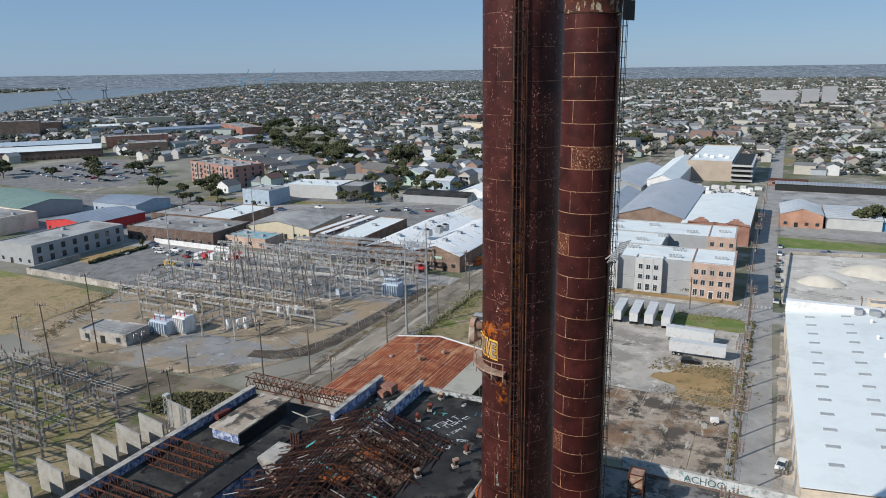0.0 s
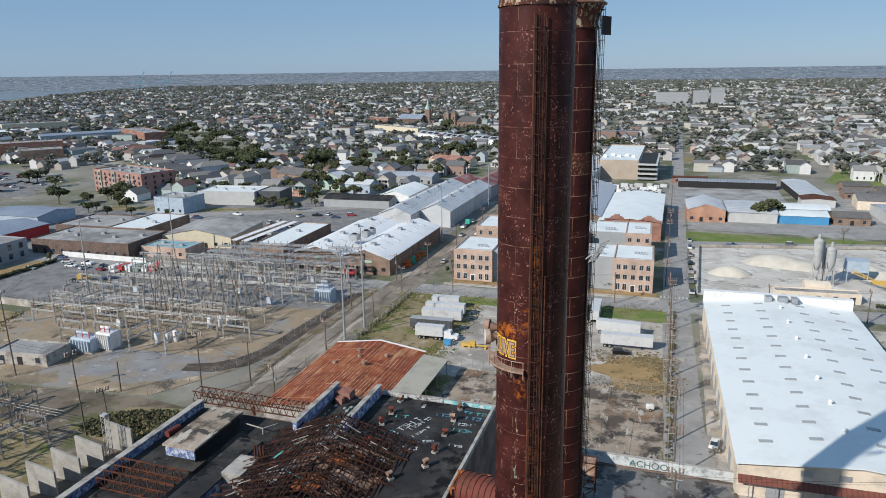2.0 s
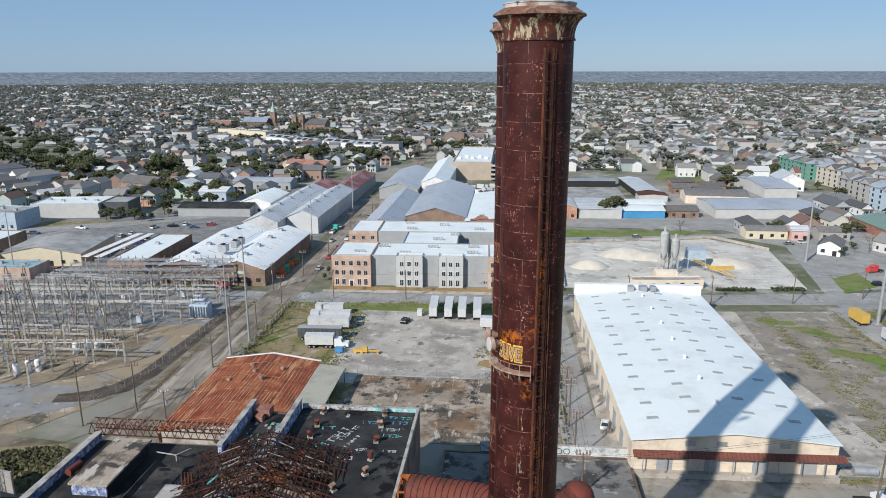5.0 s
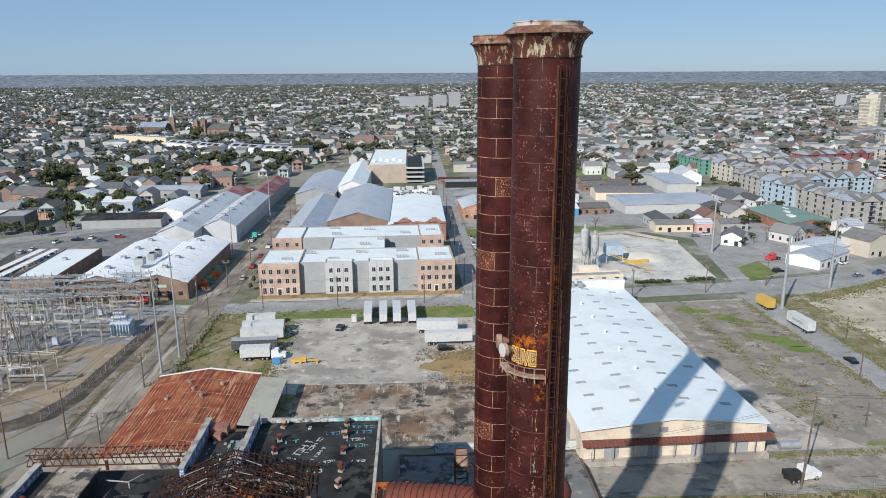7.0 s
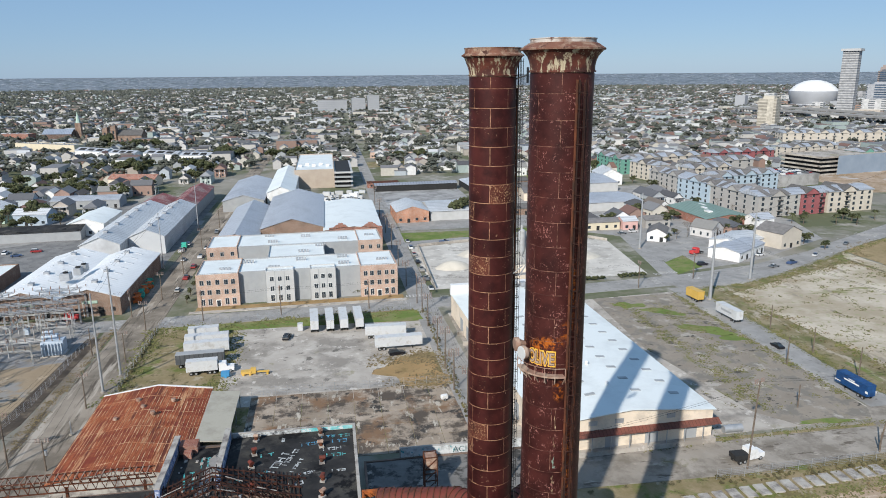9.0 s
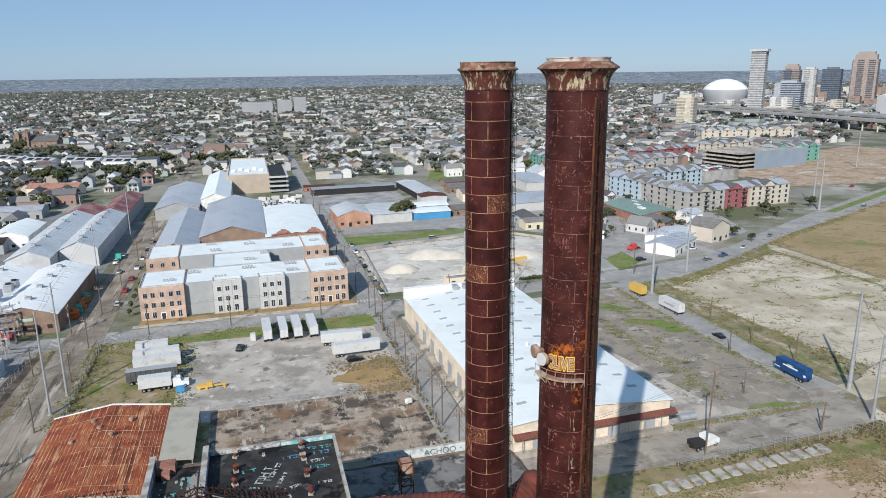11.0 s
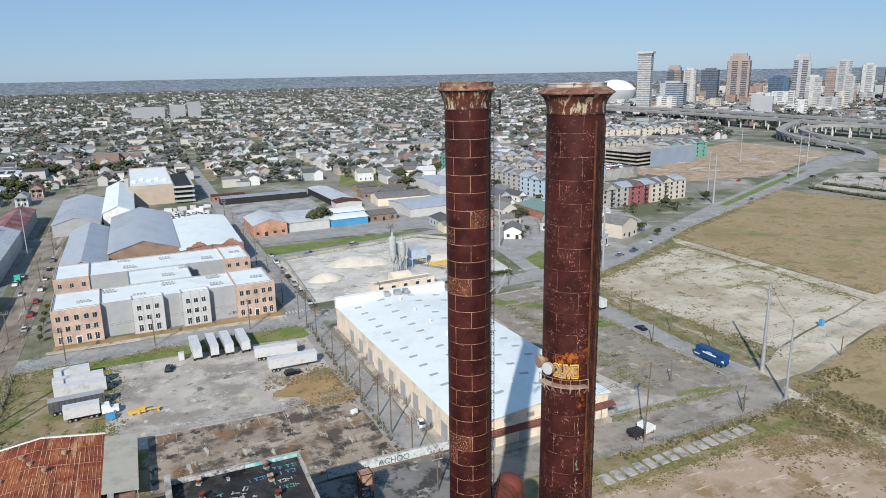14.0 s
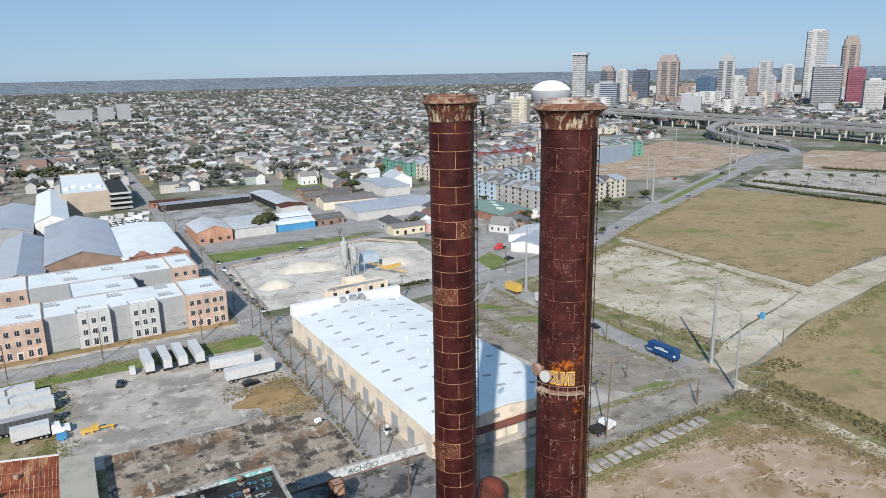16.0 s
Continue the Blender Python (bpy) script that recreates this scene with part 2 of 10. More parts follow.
M["yard"] = mat("yard", (0.27, 0.205, 0.135), (0.37, 0.295, 0.205), 0.06, 0.95, stain=(0.17, 0.135, 0.095), stain_scale=0.06, cover=0.45, fine=2, more=[((0.25, 0.235, 0.215), 0.07, 0.34, 0.03, (1, 1, 1)), ((0.1, 0.085, 0.06), 0.12, 0.3, 0.025, (1, 1, 1)), ((0.45, 0.36, 0.26), 0.15, 0.27, 0.03, (1, 1, 1))])
M["water"] = mat("water", (0.14, 0.14, 0.13), (0.17, 0.165, 0.15), 0.004, 0.25, bump=0.05, fine=0.05)
M["white_roof"] = mat("white_roof", (0.68, 0.715, 0.705), (0.72, 0.755, 0.745), 0.05, 0.5, stain=(0.62, 0.65, 0.64), stain_scale=0.1, cover=0.4, fine=3, bump=0.03)
M["white_paint"] = mat("white_paint", (0.68, 0.68, 0.67), (0.75, 0.75, 0.74), 0.4, 0.55, stain=(0.58, 0.57, 0.54), stain_scale=0.3, cover=0.35, bump=0.03)
M["cream_wall"] = mat("cream_wall", (0.66, 0.56, 0.44), (0.72, 0.62, 0.5), 0.3, 0.8, stain=(0.5, 0.43, 0.35), stain_scale=0.2, cover=0.35)
M["gray_wall"] = mat("gray_wall", (0.3, 0.31, 0.315), (0.34, 0.35, 0.355), 0.3, 0.75, bump=0.05)
M["light_panel"] = mat("light_panel", (0.43, 0.43, 0.42), (0.48, 0.48, 0.47), 0.3, 0.7, bump=0.05)
M["gray_metal_roof"] = mat("gray_metal_roof", (0.42, 0.441, 0.476), (0.532, 0.553, 0.588), 0.05, 0.5, 0.2, stain=(0.364, 0.378, 0.406), stain_scale=0.05, cover=0.4, ribs=(1, 0.5))
M["pale_metal_roof"] = mat("pale_metal_roof", (0.52, 0.535, 0.545), (0.6, 0.615, 0.625), 0.05, 0.5, 0.1, stain=(0.46, 0.47, 0.48), stain_scale=0.06, cover=0.4, ribs=(1, 0.4), bump=0.05)
M["black_roof"] = mat("black_roof", (0.02, 0.02, 0.0205), (0.04, 0.039, 0.039), 0.25, 0.85, spec=0.15, stain=(0.066, 0.062, 0.055), stain_scale=0.13, cover=0.35, fine=3, more=[((0.085, 0.08, 0.072), 0.3, 0.24, 0.02, (1, 1, 1)), ((0.009, 0.009, 0.01), 0.2, 0.33, 0.03, (1, 1, 1))])
M["flat_gray_roof"] = mat("flat_gray_roof", (0.28, 0.273, 0.266), (0.392, 0.385, 0.371), 0.1, 0.85, stain=(0.182, 0.175, 0.168), stain_scale=0.08, cover=0.42, fine=2)
M["shingle"] = mat("shingle", (0.12, 0.115, 0.11), (0.17, 0.16, 0.155), 0.5, 0.9, vary=0.35)
M["rust_roof"] = mat("rust_roof", (0.3, 0.072, 0.026), (0.4, 0.14, 0.06), 0.35, 0.75, 0.1, stain=(0.2, 0.04, 0.02), stain_scale=0.16, cover=0.5, ribs=(0, 1.2), fine=4, more=[((0.5, 0.26, 0.13), 0.5, 0.33, 0.04, (1, 0.12, 1)), ((0.13, 0.035, 0.02), 0.4, 0.33, 0.04, (1, 0.15, 1))])
M["rust"] = mat("rust", (0.085, 0.03, 0.018), (0.16, 0.055, 0.025), 0.6, 0.85, 0.2, stain=(0.05, 0.028, 0.02), stain_scale=0.5, cover=0.4)
M["bright_rust"] = mat("bright_rust", (0.4, 0.12, 0.03), (0.3, 0.08, 0.02), 0.6, 0.8, stain=(0.1, 0.035, 0.02), stain_scale=1.0, cover=0.4)
M["duct_red"] = mat("duct_red", (0.13, 0.03, 0.022), (0.18, 0.045, 0.03), 0.4, 0.75, stain=(0.08, 0.03, 0.02), stain_scale=0.4, cover=0.4)
M["galvanised"] = mat("galvanised", (0.36, 0.37, 0.38), (0.44, 0.45, 0.46), 0.8, 0.5, 0.5, bump=0.03)
M["wood_pole"] = mat("wood_pole", (0.11, 0.085, 0.065), (0.17, 0.135, 0.105), 1.0, 0.95)
M["dark"] = mat("dark", (0.02, 0.02, 0.02), (0.03, 0.03, 0.03), 1.0, 0.8)
M["wire"] = mat("wire", (0.02, 0.02, 0.02), (0.025, 0.025, 0.025), 1.0, 0.8, bump=0)
M["glass"] = glass_mat("glass")
M["tan_brick"] = brick_mat("tan_brick", (0.44, 0.285, 0.215), (0.49, 0.335, 0.26), (0.5, 0.43, 0.37))
M["red_brick"] = brick_mat("red_brick", (0.26, 0.1, 0.07), (0.32, 0.14, 0.1), (0.33, 0.27, 0.23))
M["brown_brick"] = brick_mat("brown_brick", (0.2, 0.12, 0.085), (0.25, 0.16, 0.115), (0.3, 0.26, 0.22))
M["dark_brick"] = brick_mat("dark_brick", (0.11, 0.07, 0.055), (0.15, 0.095, 0.075), (0.2, 0.17, 0.15))
# far leaves: distance haze is put into the colour as a paler grey-green
M["hazed_foliage"] = mat("hazed_foliage", (0.06, 0.066, 0.054), (0.1, 0.104, 0.084), 0.02, 0.9, island=0.35, bump=0)
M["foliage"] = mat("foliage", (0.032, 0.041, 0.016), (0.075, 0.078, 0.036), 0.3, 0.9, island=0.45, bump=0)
M["bark"] = mat("bark", (0.1, 0.08, 0.06), (0.14, 0.115, 0.09), 2.0, 0.95)
M["tyre"] = mat("tyre", (0.02, 0.02, 0.02), (0.03, 0.03, 0.03), 5.0, 0.9)



def palette_mat(name, colours, rough=0.85, by="island", bump=0.0):
    """One of several plain paints for each piece, picked by chance, with a little grain."""
    m = mat(name, (0.5, 0.5, 0.5), (0.56, 0.56, 0.56), 0.6, rough, bump=bump)
    t = m.node_tree
    n, link = t.nodes, t.links.new
    ramp = n.new("ShaderNodeValToRGB")
    ramp.color_ramp.interpolation = "CONSTANT"
    while len(ramp.color_ramp.elements) < len(colours):
        ramp.color_ramp.elements.new(0.5)
    for i, (e, c) in enumerate(zip(ramp.color_ramp.elements, colours)):
        e.position, e.color = i / len(colours), (*c, 1)
    if by == "island":
        link([q for q in n if q.type == "NEW_GEOMETRY"][0].outputs["Random Per Island"], ramp.inputs[0])
    else:
        link(n.new("ShaderNodeObjectInfo").outputs["Random"], ramp.inputs[0])
    bsdf = n["Principled BSDF"]
    mul = n.new("ShaderNodeMix")
    mul.data_type, mul.blend_type = "RGBA", "MULTIPLY"
    mul.inputs[0].default_value = 1.0
    two = n.new("ShaderNodeMix")
    two.data_type, two.blend_type = "RGBA", "ADD"
    two.inputs[0].default_value = 1.0
    src = bsdf.inputs["Base Color"].links[0].from_socket
    link(src, two.inputs[6])
    link(src, two.inputs[7])
    link(two.outputs[2], mul.inputs[6])
    link(ramp.outputs[0], mul.inputs[7])
    link(mul.outputs[2], bsdf.inputs["Base Color"])
    return m


WALLS = [(0.66, 0.66, 0.65), (0.5, 0.48, 0.45), (0.52, 0.49, 0.43), (0.36, 0.38, 0.39), (0.28, 0.19, 0.155), (0.43, 0.47, 0.5), (0.49, 0.48, 0.47), (0.34, 0.4, 0.38), (0.6, 0.6, 0.59), (0.39, 0.35, 0.31)]
ROOFS = [(0.12, 0.12, 0.125), (0.075, 0.075, 0.08), (0.24, 0.245, 0.25), (0.14, 0.12, 0.105), (0.44, 0.445, 0.45), (0.1, 0.102, 0.11), (0.17, 0.172, 0.178), (0.16, 0.095, 0.08), (0.2, 0.195, 0.185), (0.145, 0.147, 0.155)]
M["house_wall"] = palette_mat("house_wall", WALLS, by="object")
M["house_roof"] = palette_mat("house_roof", ROOFS, by="object")
M["far_wall"] = palette_mat("far_wall", [tuple(0.84 * v for v in c) for c in WALLS])
M["far_roof"] = palette_mat("far_roof", ROOFS)
M["car_paint"] = palette_mat("car_paint", [(0.5, 0.5, 0.5), (0.02, 0.02, 0.025), (0.6, 0.6, 0.6), (0.12, 0.13, 0.14), (0.25, 0.03, 0.03), (0.05, 0.08, 0.16), (0.3, 0.29, 0.27), (0.65, 0.65, 0.64)], 0.3, by="object")

# ---- building blocks ----


def box(bm, x0, x1, y0, y1, z0, z1):
    v = [bm.verts.new((x, y, z)) for z in (z0, z1) for y in (y0, y1) for x in (x0, x1)]
    for f in ((0, 2, 3, 1), (4, 5, 7, 6), (0, 1, 5, 4), (2, 6, 7, 3), (0, 4, 6, 2), (1, 3, 7, 5)):
        bm.faces.new([v[i] for i in f])
    return bm


def beam(bm, a, b, w=0.2, h=None):
    """A bar of square section from a to b."""
    a, b = Vector(a), Vector(b)
    d = (b - a).normalized()
    side = d.cross(Vector((0, 0, 1)))
    side = side.normalized() if side.length > 1e-3 else Vector((1, 0, 0))
    up = side.cross(d)
    h = h or w
    ring = [[bm.verts.new(p + side * sx_ * w / 2 + up * sy_ * h / 2) for sx_, sy_ in ((-1, -1), (1, -1), (1, 1), (-1, 1))] for p in (a, b)]
    bm.faces.new(ring[0][::-1])
    bm.faces.new(ring[1])
    for i in range(4):
        j = (i + 1) % 4
        bm.faces.new((ring[0][i], ring[0][j], ring[1][j], ring[1][i]))
    return bm


def tube(bm, a, b, r0, r1=None, n=10, caps=True):
    """A round, tapering bar from a to b."""
    a, b = Vector(a), Vector(b)
    r1 = r0 if r1 is None else r1
    d = (b - a).normalized()
    side = d.cross(Vector((0, 0, 1)))
    side = side.normalized() if side.length > 1e-3 else Vector((1, 0, 0))
    up = side.cross(d)
    rings = [[bm.verts.new(p + (side * math.cos(2 * math.pi * i / n) + up * math.sin(2 * math.pi * i / n)) * r) for i in range(n)] for p, r in ((a, r0), (b, r1))]
    for i in range(n):
        j = (i + 1) % n
        bm.faces.new((rings[0][i], rings[0][j], rings[1][j], rings[1][i])).smooth = True
    if caps:
        bm.faces.new(rings[0][::-1])
        bm.faces.new(rings[1])
    return bm


def lathe(bm, x, y, profile, n=32, caps=True):
    rings = [[bm.verts.new((x + r * math.cos(2 * math.pi * i / n), y + r * math.sin(2 * math.pi * i / n), z)) for i in range(n)] for r, z in profile]
    for lo, hi in zip(rings, rings[1:]):
        for i in range(n):
            j = (i + 1) % n
            bm.faces.new((lo[i], lo[j], hi[j], hi[i])).smooth = True
    if caps:
        bm.faces.new(rings[0][::-1])
        bm.faces.new(rings[-1])
    return bm


def prism(bm, pts, z0, z1):
    """An upright block on a polygon that runs counter-clockwise."""
    lo = [bm.verts.new((x, y, z0)) for x, y in pts]
    hi = [bm.verts.new((x, y, z1)) for x, y in pts]
    bm.faces.new(lo[::-1])
    bm.faces.new(hi)
    for i in range(len(pts)):
        j = (i + 1) % len(pts)
        bm.faces.new((lo[i], lo[j], hi[j], hi[i]))
    return bm


def gable(bm, x0, x1, y0, y1, z0, z1, along="y", thick=0.25, over=0.0):
    """A pitched roof of two slabs; eaves at z0, ridge at z1."""
    if along == "y":
        m = (x0 + x1) / 2
        prof = [(x0 - over, z0), (m, z1), (x1 + over, z0)]
        pts = [[(u, y, w + d) for d in (0, thick) for u, w in prof] for y in (y0 - over, y1 + over)]
    else:
        m = (y0 + y1) / 2
        prof = [(y0 - over, z0), (m, z1), (y1 + over, z0)]
        pts = [[(x, u, w + d) for d in (0, thick) for u, w in prof] for x in (x0 - over, x1 + over)]
    v = [[bm.verts.new(p) for p in ring] for ring in pts]
    order = [0, 1, 2, 5, 4, 3]
    a, b = [v[0][i] for i in order], [v[1][i] for i in order]
    for i in range(6):
        j = (i + 1) % 6
        bm.faces.new((a[i], a[j], b[j], b[i]))
    for r in v:
        bm.faces.new((r[0], r[1], r[4], r[3]))
        bm.faces.new((r[1], r[2], r[5], r[4]))
    return bm


def gable_wall(bm, x0, x1, y0, y1, z0, ze, zr, along="y"):
    """A closed body with two pointed ends."""
    if along == "y":
        m = (x0 + x1) / 2
        ring = lambda y: [(x0, y, z0), (x1, y, z0), (x1, y, ze), (m, y, zr), (x0, y, ze)]
        a, b = ring(y0), ring(y1)
    else:
        m = (y0 + y1) / 2
        ring = lambda x: [(x, y0, z0), (x, y1, z0), (x, y1, ze), (x, m, zr), (x, y0, ze)]
        a, b = ring(x0), ring(x1)
    a, b = [bm.verts.new(p) for p in a], [bm.verts.new(p) for p in b]
    bm.faces.new(a)
    bm.faces.new(b[::-1])
    for i in range(5):
        j = (i + 1) % 5
        bm.faces.new((a[i], a[j], b[j], b[i]))
    return bm


def mesh_of(name, bm, material):
    bmesh.ops.recalc_face_normals(bm, faces=bm.faces)
    me = bpy.data.meshes.new(name)
    bm.to_mesh(me)
    bm.free()
    me.set_sharp_from_angle(angle=radians(40))
    me.materials.append(M[material] if isinstance(material, str) else material)
    return me


def thing(name, label, category, group="", kind="", at=(0, 0, 0), turn=0.0):
    ob = new(name)
    ob.empty_display_size = 0.5
    ob.matrix_world = pose(*at, 0, 0, turn)
    return tagged(ob, label, category, group, kind)


def part(name, bm, material, parent, label="", kind=""):
    ob = new(name, mesh_of(name, bm, material))
    ob.parent = parent
    return tagged(ob, label, kind=kind)


def solid(name, bm, material, label, category, group="", kind=""):
    return tagged(new(name, mesh_of(name, bm, material)), label, category, group, kind)


def sheet(name, pts, z, material, label, category="ground"):
    """A flat patch of the setting."""
    bm = bmesh.new()
    prism(bm, pts, -0.3, z)
    return solid(name, bm, material, label, category, kind="structure")


def rect(x0, x1, y0, y1):
    return [(x0, y0), (x1, y0), (x1, y1), (x0, y1)]


def B():
    return bmesh.new()


# ---- ground, roads and lots ----


def ragged(x, y, r, seed, n_=22, squeeze=1.0, turn=0.0):
    """An uneven round outline, counter-clockwise."""
    q = random.Random(seed)
    ph = [q.uniform(0, 6.28) for _ in range(4)]
    out = []
    for i in range(n_):
        a = 2 * math.pi * i / n_
        k = r * (1 + 0.22 * math.sin(2 * a + ph[0]) + 0.16 * math.sin(3 * a + ph[1]) + 0.12 * math.sin(5 * a + ph[2]) + q.uniform(-0.1, 0.1))
        u, v = k * math.cos(a), k * math.sin(a) * squeeze
        out.append((x + u * math.cos(turn) - v * math.sin(turn), y + u * math.sin(turn) + v * math.cos(turn)))
    return out


bm = B()
R = 4800
box(bm, -R, R, -R, R, -3.0, 0.0)
solid("ground", bm, "ground", "flat mottled brown and grey city ground reaching the horizon", "ground", kind="structure")
ST = 0.06
sheet("road_1", [(-700, 168), (-78, 173.5), (24, 179), (122, 188), (120, 200), (81, 195.5), (27, 189.5), (-80, 184.5), (-700, 178)], ST, "street", "pale worn asphalt cross street in front of the apartments", "road")
sheet("road_2", [(15.6, 82), (26.3, 82), (23.6, 101), (21.5, 180), (21, 300), (20, 900), (12, 900), (11.5, 300), (13, 180)], ST + 0.01, "street", "patched side street running away beside the warehouse", "road")
sheet("road_3", [(-84, 60), (-72, 60), (-71, 180), (-68, 900), (-78, 900), (-83, 190)], ST + 0.02, "dirt_road", "rough dusty side street beside the substation", "road")
sheet("road_4", [(29, 64.5), (66, 63.5), (117, 67), (124, 76), (122, 86), (113, 86), (109, 79), (94, 78), (67, 76), (29, 76)], ST + 0.03, "lane_concrete", "bleached concrete lane below the warehouse", "road")
sheet("road_5", [(113.5, 85), (122.5, 85), (120.2, 105), (120.8, 128), (121, 152), (119.5, 184), (110.5, 184), (110.6, 145), (111.7, 122), (112.8, 102)], ST + 0.04, "street", "narrow asphalt lane with a blue container trailer", "road")
sheet("road_6", [(122.5, 76), (136, 77), (158, 84), (180, 91), (207, 96), (262, 106), (292, 114), (330, 122), (330, 130), (250, 121), (214, 114), (187, 105), (160, 98), (139, 91), (130, 86), (122, 85)], ST + 0.05, "gravel", "wide pale dirt road between fields", "road")
sheet("road_7", [(207, 112), (215, 114), (214.5, 165), (213, 221), (206.5, 212), (208, 165)], ST + 0.06, "gravel", "pale gravel track along the field's edge", "road")
sheet("road_8", [(115, 183), (142, 185), (167, 196), (190, 209), (214, 222), (240, 236), (385, 303), (527, 368), (620, 396), (620, 410), (556, 408), (400, 331), (299, 281), (226, 241), (199, 225), (160, 208), (113, 198)], ST + 0.07, "street", "wide divided avenue curving away to the elevated highway", "road")
sheet("avenue_median", [(300, 271), (385, 313), (470, 354), (466, 357), (383, 318), (297, 275)], ST + 0.1, "green_grass", "strip of green grass in the middle of the avenue", "grass")

sheet("yard_1", rect(-70.5, 15.5, 84, 178), 0.02, "grass", "mixed green and straw grass round the trailer yard")
sheet("lot_1", [(-45, 112), (3, 112), (4, 136), (14, 139), (14, 166), (-20, 168), (-46, 168)], 0.04, "concrete", "worn grey gravel and concrete trailer yard", "lot")
slab = thing("lot_2", "old brown stained concrete slab with dark patches", "lot", kind="structure")
for i in range(8):
    for j in range(5):
        b_ = B()
        x0, y0 = -36 + 6.4125 * i, 84 + 6.6 * j
        box(b_, x0 + 0.06, x0 + 6.35, y0 + 0.06, y0 + 6.54, -0.2, 0.06 + 0.008 * ((i * 3 + j * 5) % 4))
        part("slab", b_, "old_slab", slab)
sheet("weeds_1", ragged(6.5, 126, 10.0, 5, squeeze=0.85), 0.08, "dry_grass", "patch of tall straw-coloured dry grass", "grass")
sheet("verge_1", [(-56, 168), (15, 167), (14, 177), (-70, 174)], 0.08, "green_grass", "bright green grass verge beside the street", "grass")
sheet("lot_3", [(66, 79), (113, 80), (112, 127), (110, 180), (64, 176)], 0.03, "concrete", "cracked grey lot with weeds beside the warehouse", "lot")
sheet("lot_4", [(84, 88), (91, 79.5), (112.5, 80), (111.7, 122), (110, 178), (78, 177), (76, 130)], 0.05, "weedy", "darker weedy asphalt part of the empty lot", "lot")


for k, (x, y, r, sq, tn) in enumerate(((102, 141, 7.5, 0.5, -0.6), (96, 160, 6.5, 0.45, -0.4), (106, 133, 4.0, 0.6, -0.7), (88, 168, 5.0, 0.6, 0.0), (98, 80.6, 6.0, 0.2, 0.0))):
    sheet("weed_patch", ragged(x, y, r, 60 + k, squeeze=sq, turn=tn), 0.08, "green_grass", "bright green weeds growing in the cracked lot", "grass")
sheet("apron_1", rect(24, 28, 76, 172), 0.09, "concrete", "stained concrete loading apron along the warehouse", "pavement")
sheet("verge_2", rect(40, 108, 76.6, 77.8), 0.1, "grass", "thin green grass strip below the warehouse wall", "grass")
sheet("gravel_lot", [(139, 92), (160, 99), (187, 106), (206, 112), (207, 165), (205, 210), (200, 204), (160, 187), (131, 174), (132, 140), (134, 112)], 0.03, "gravel", "wide pale gravel lot with sparse weeds", "lot")
sheet("verge_3", [(123, 87), (141, 91), (136, 112), (133, 140), (131, 174), (160, 187), (203, 205), (212, 218), (190, 207), (167, 194), (142, 184), (120, 181), (121.6, 152), (121, 105)], 0.045, "dry_verge", "weedy grass bank beside the lane", "grass")
sheet("field_1", [(217, 115), (262, 124), (310, 131), (330, 137), (412, 180), (374, 298), (215, 223), (216, 165)], 0.03, "field", "broad mown olive and straw grass field", "field")
sheet("field_2", [(137, 76), (158, 83), (180, 90), (207, 95), (262, 105), (330, 120), (330, 30), (180, -20), (123, -10), (125, 40), (131, 66)], 0.04, "field", "straw-coloured rough grass field", "field")
sheet("sand_lot", [(25, 10), (112.5, 5), (112.5, 43), (106, 51.5), (97, 56), (80, 54.5), (46, 53), (25, 46)], 0.03, "sand", "bare sandy demolition ground with pale puddles", "lot")
sheet("verge_4", [(29, 48), (46, 52.5), (80, 54), (97, 55.5), (106, 51), (112, 43), (112, 5), (114.4, 5), (116.4, 66.8), (66, 63.4), (29, 64.4)], 0.035, "grass", "overgrown strip of weeds along the lane", "grass")
sheet("road_10", [(116.4, 67), (114.6, 40), (114, -20), (119, -20), (119.6, 40), (121.2, 73)], ST + 0.045, "gravel", "narrow pale dirt track beside the demolition ground", "road")
sheet("verge_10", [(120, 68), (119.8, 20), (119, -10), (123.5, -10), (125.5, 40), (131, 66), (137, 75), (125, 76)], 0.05, "grass", "overgrown strip of brush between track and field", "grass")
sheet("substation_yard", [(-187, 118), (-187, 176), (-102, 190), (-88, 178), (-89, 122), (-93, 98), (-104, 80), (-160, 75), (-183, 80)], 0.03, "yard", "sandy tan gravel yard of the substation", "lot")
sheet("substation_paving", [(-187, 128), (-187, 176), (-102, 188), (-89, 177), (-90, 150), (-150, 140)], 0.05, "crushed_stone", "grey gravel part of the substation yard", "lot")
sheet("gravel_patch", [(-134, 85), (-114, 84), (-95, 96), (-106, 104), (-135, 103)], 0.06, "crushed_stone", "patch of blue-grey crushed stone", "lot")
sheet("dark_ditch", [(-106, 94.6), (-97.5, 96.2), (-90.6, 102.5), (-88.2, 112), (-86.4, 168), (-90.6, 168), (-93.4, 114), (-96.3, 106), (-100.5, 101.6), (-107, 99)], 0.07, "wet_earth", "dark damp ditch round the substation yard", "lot")
sheet("lane_left", [(-88, 60), (-84, 60), (-84, 175), (-87, 175)], 0.045, "dirt_road", "bare dusty shoulder of the side street", "lot")
sheet("yard_2", [(-175, 15), (-69, 15), (-69, 75), (-104, 79), (-160, 74)], 0.02, "brown_earth", "rutted bare earth between the two substations", "lot")
sheet("verge_5", [(-170, 20), (-97, 20), (-99, 50), (-118, 60), (-170, 64)], 0.05, "grass", "green and yellow grass under the lower substation", "grass")
sheet("verge_6", [(-110, 62), (-92, 58), (-84, 66), (-90, 77), (-104, 74)], 0.05, "grass", "patch of rough brush beside the plant", "grass")
sheet("field_3", [(-330, 60), (-183, 78), (-186, 118), (-242, 122), (-330, 128)], 0.03, "field", "tan dry grass field beside the substation", "field")
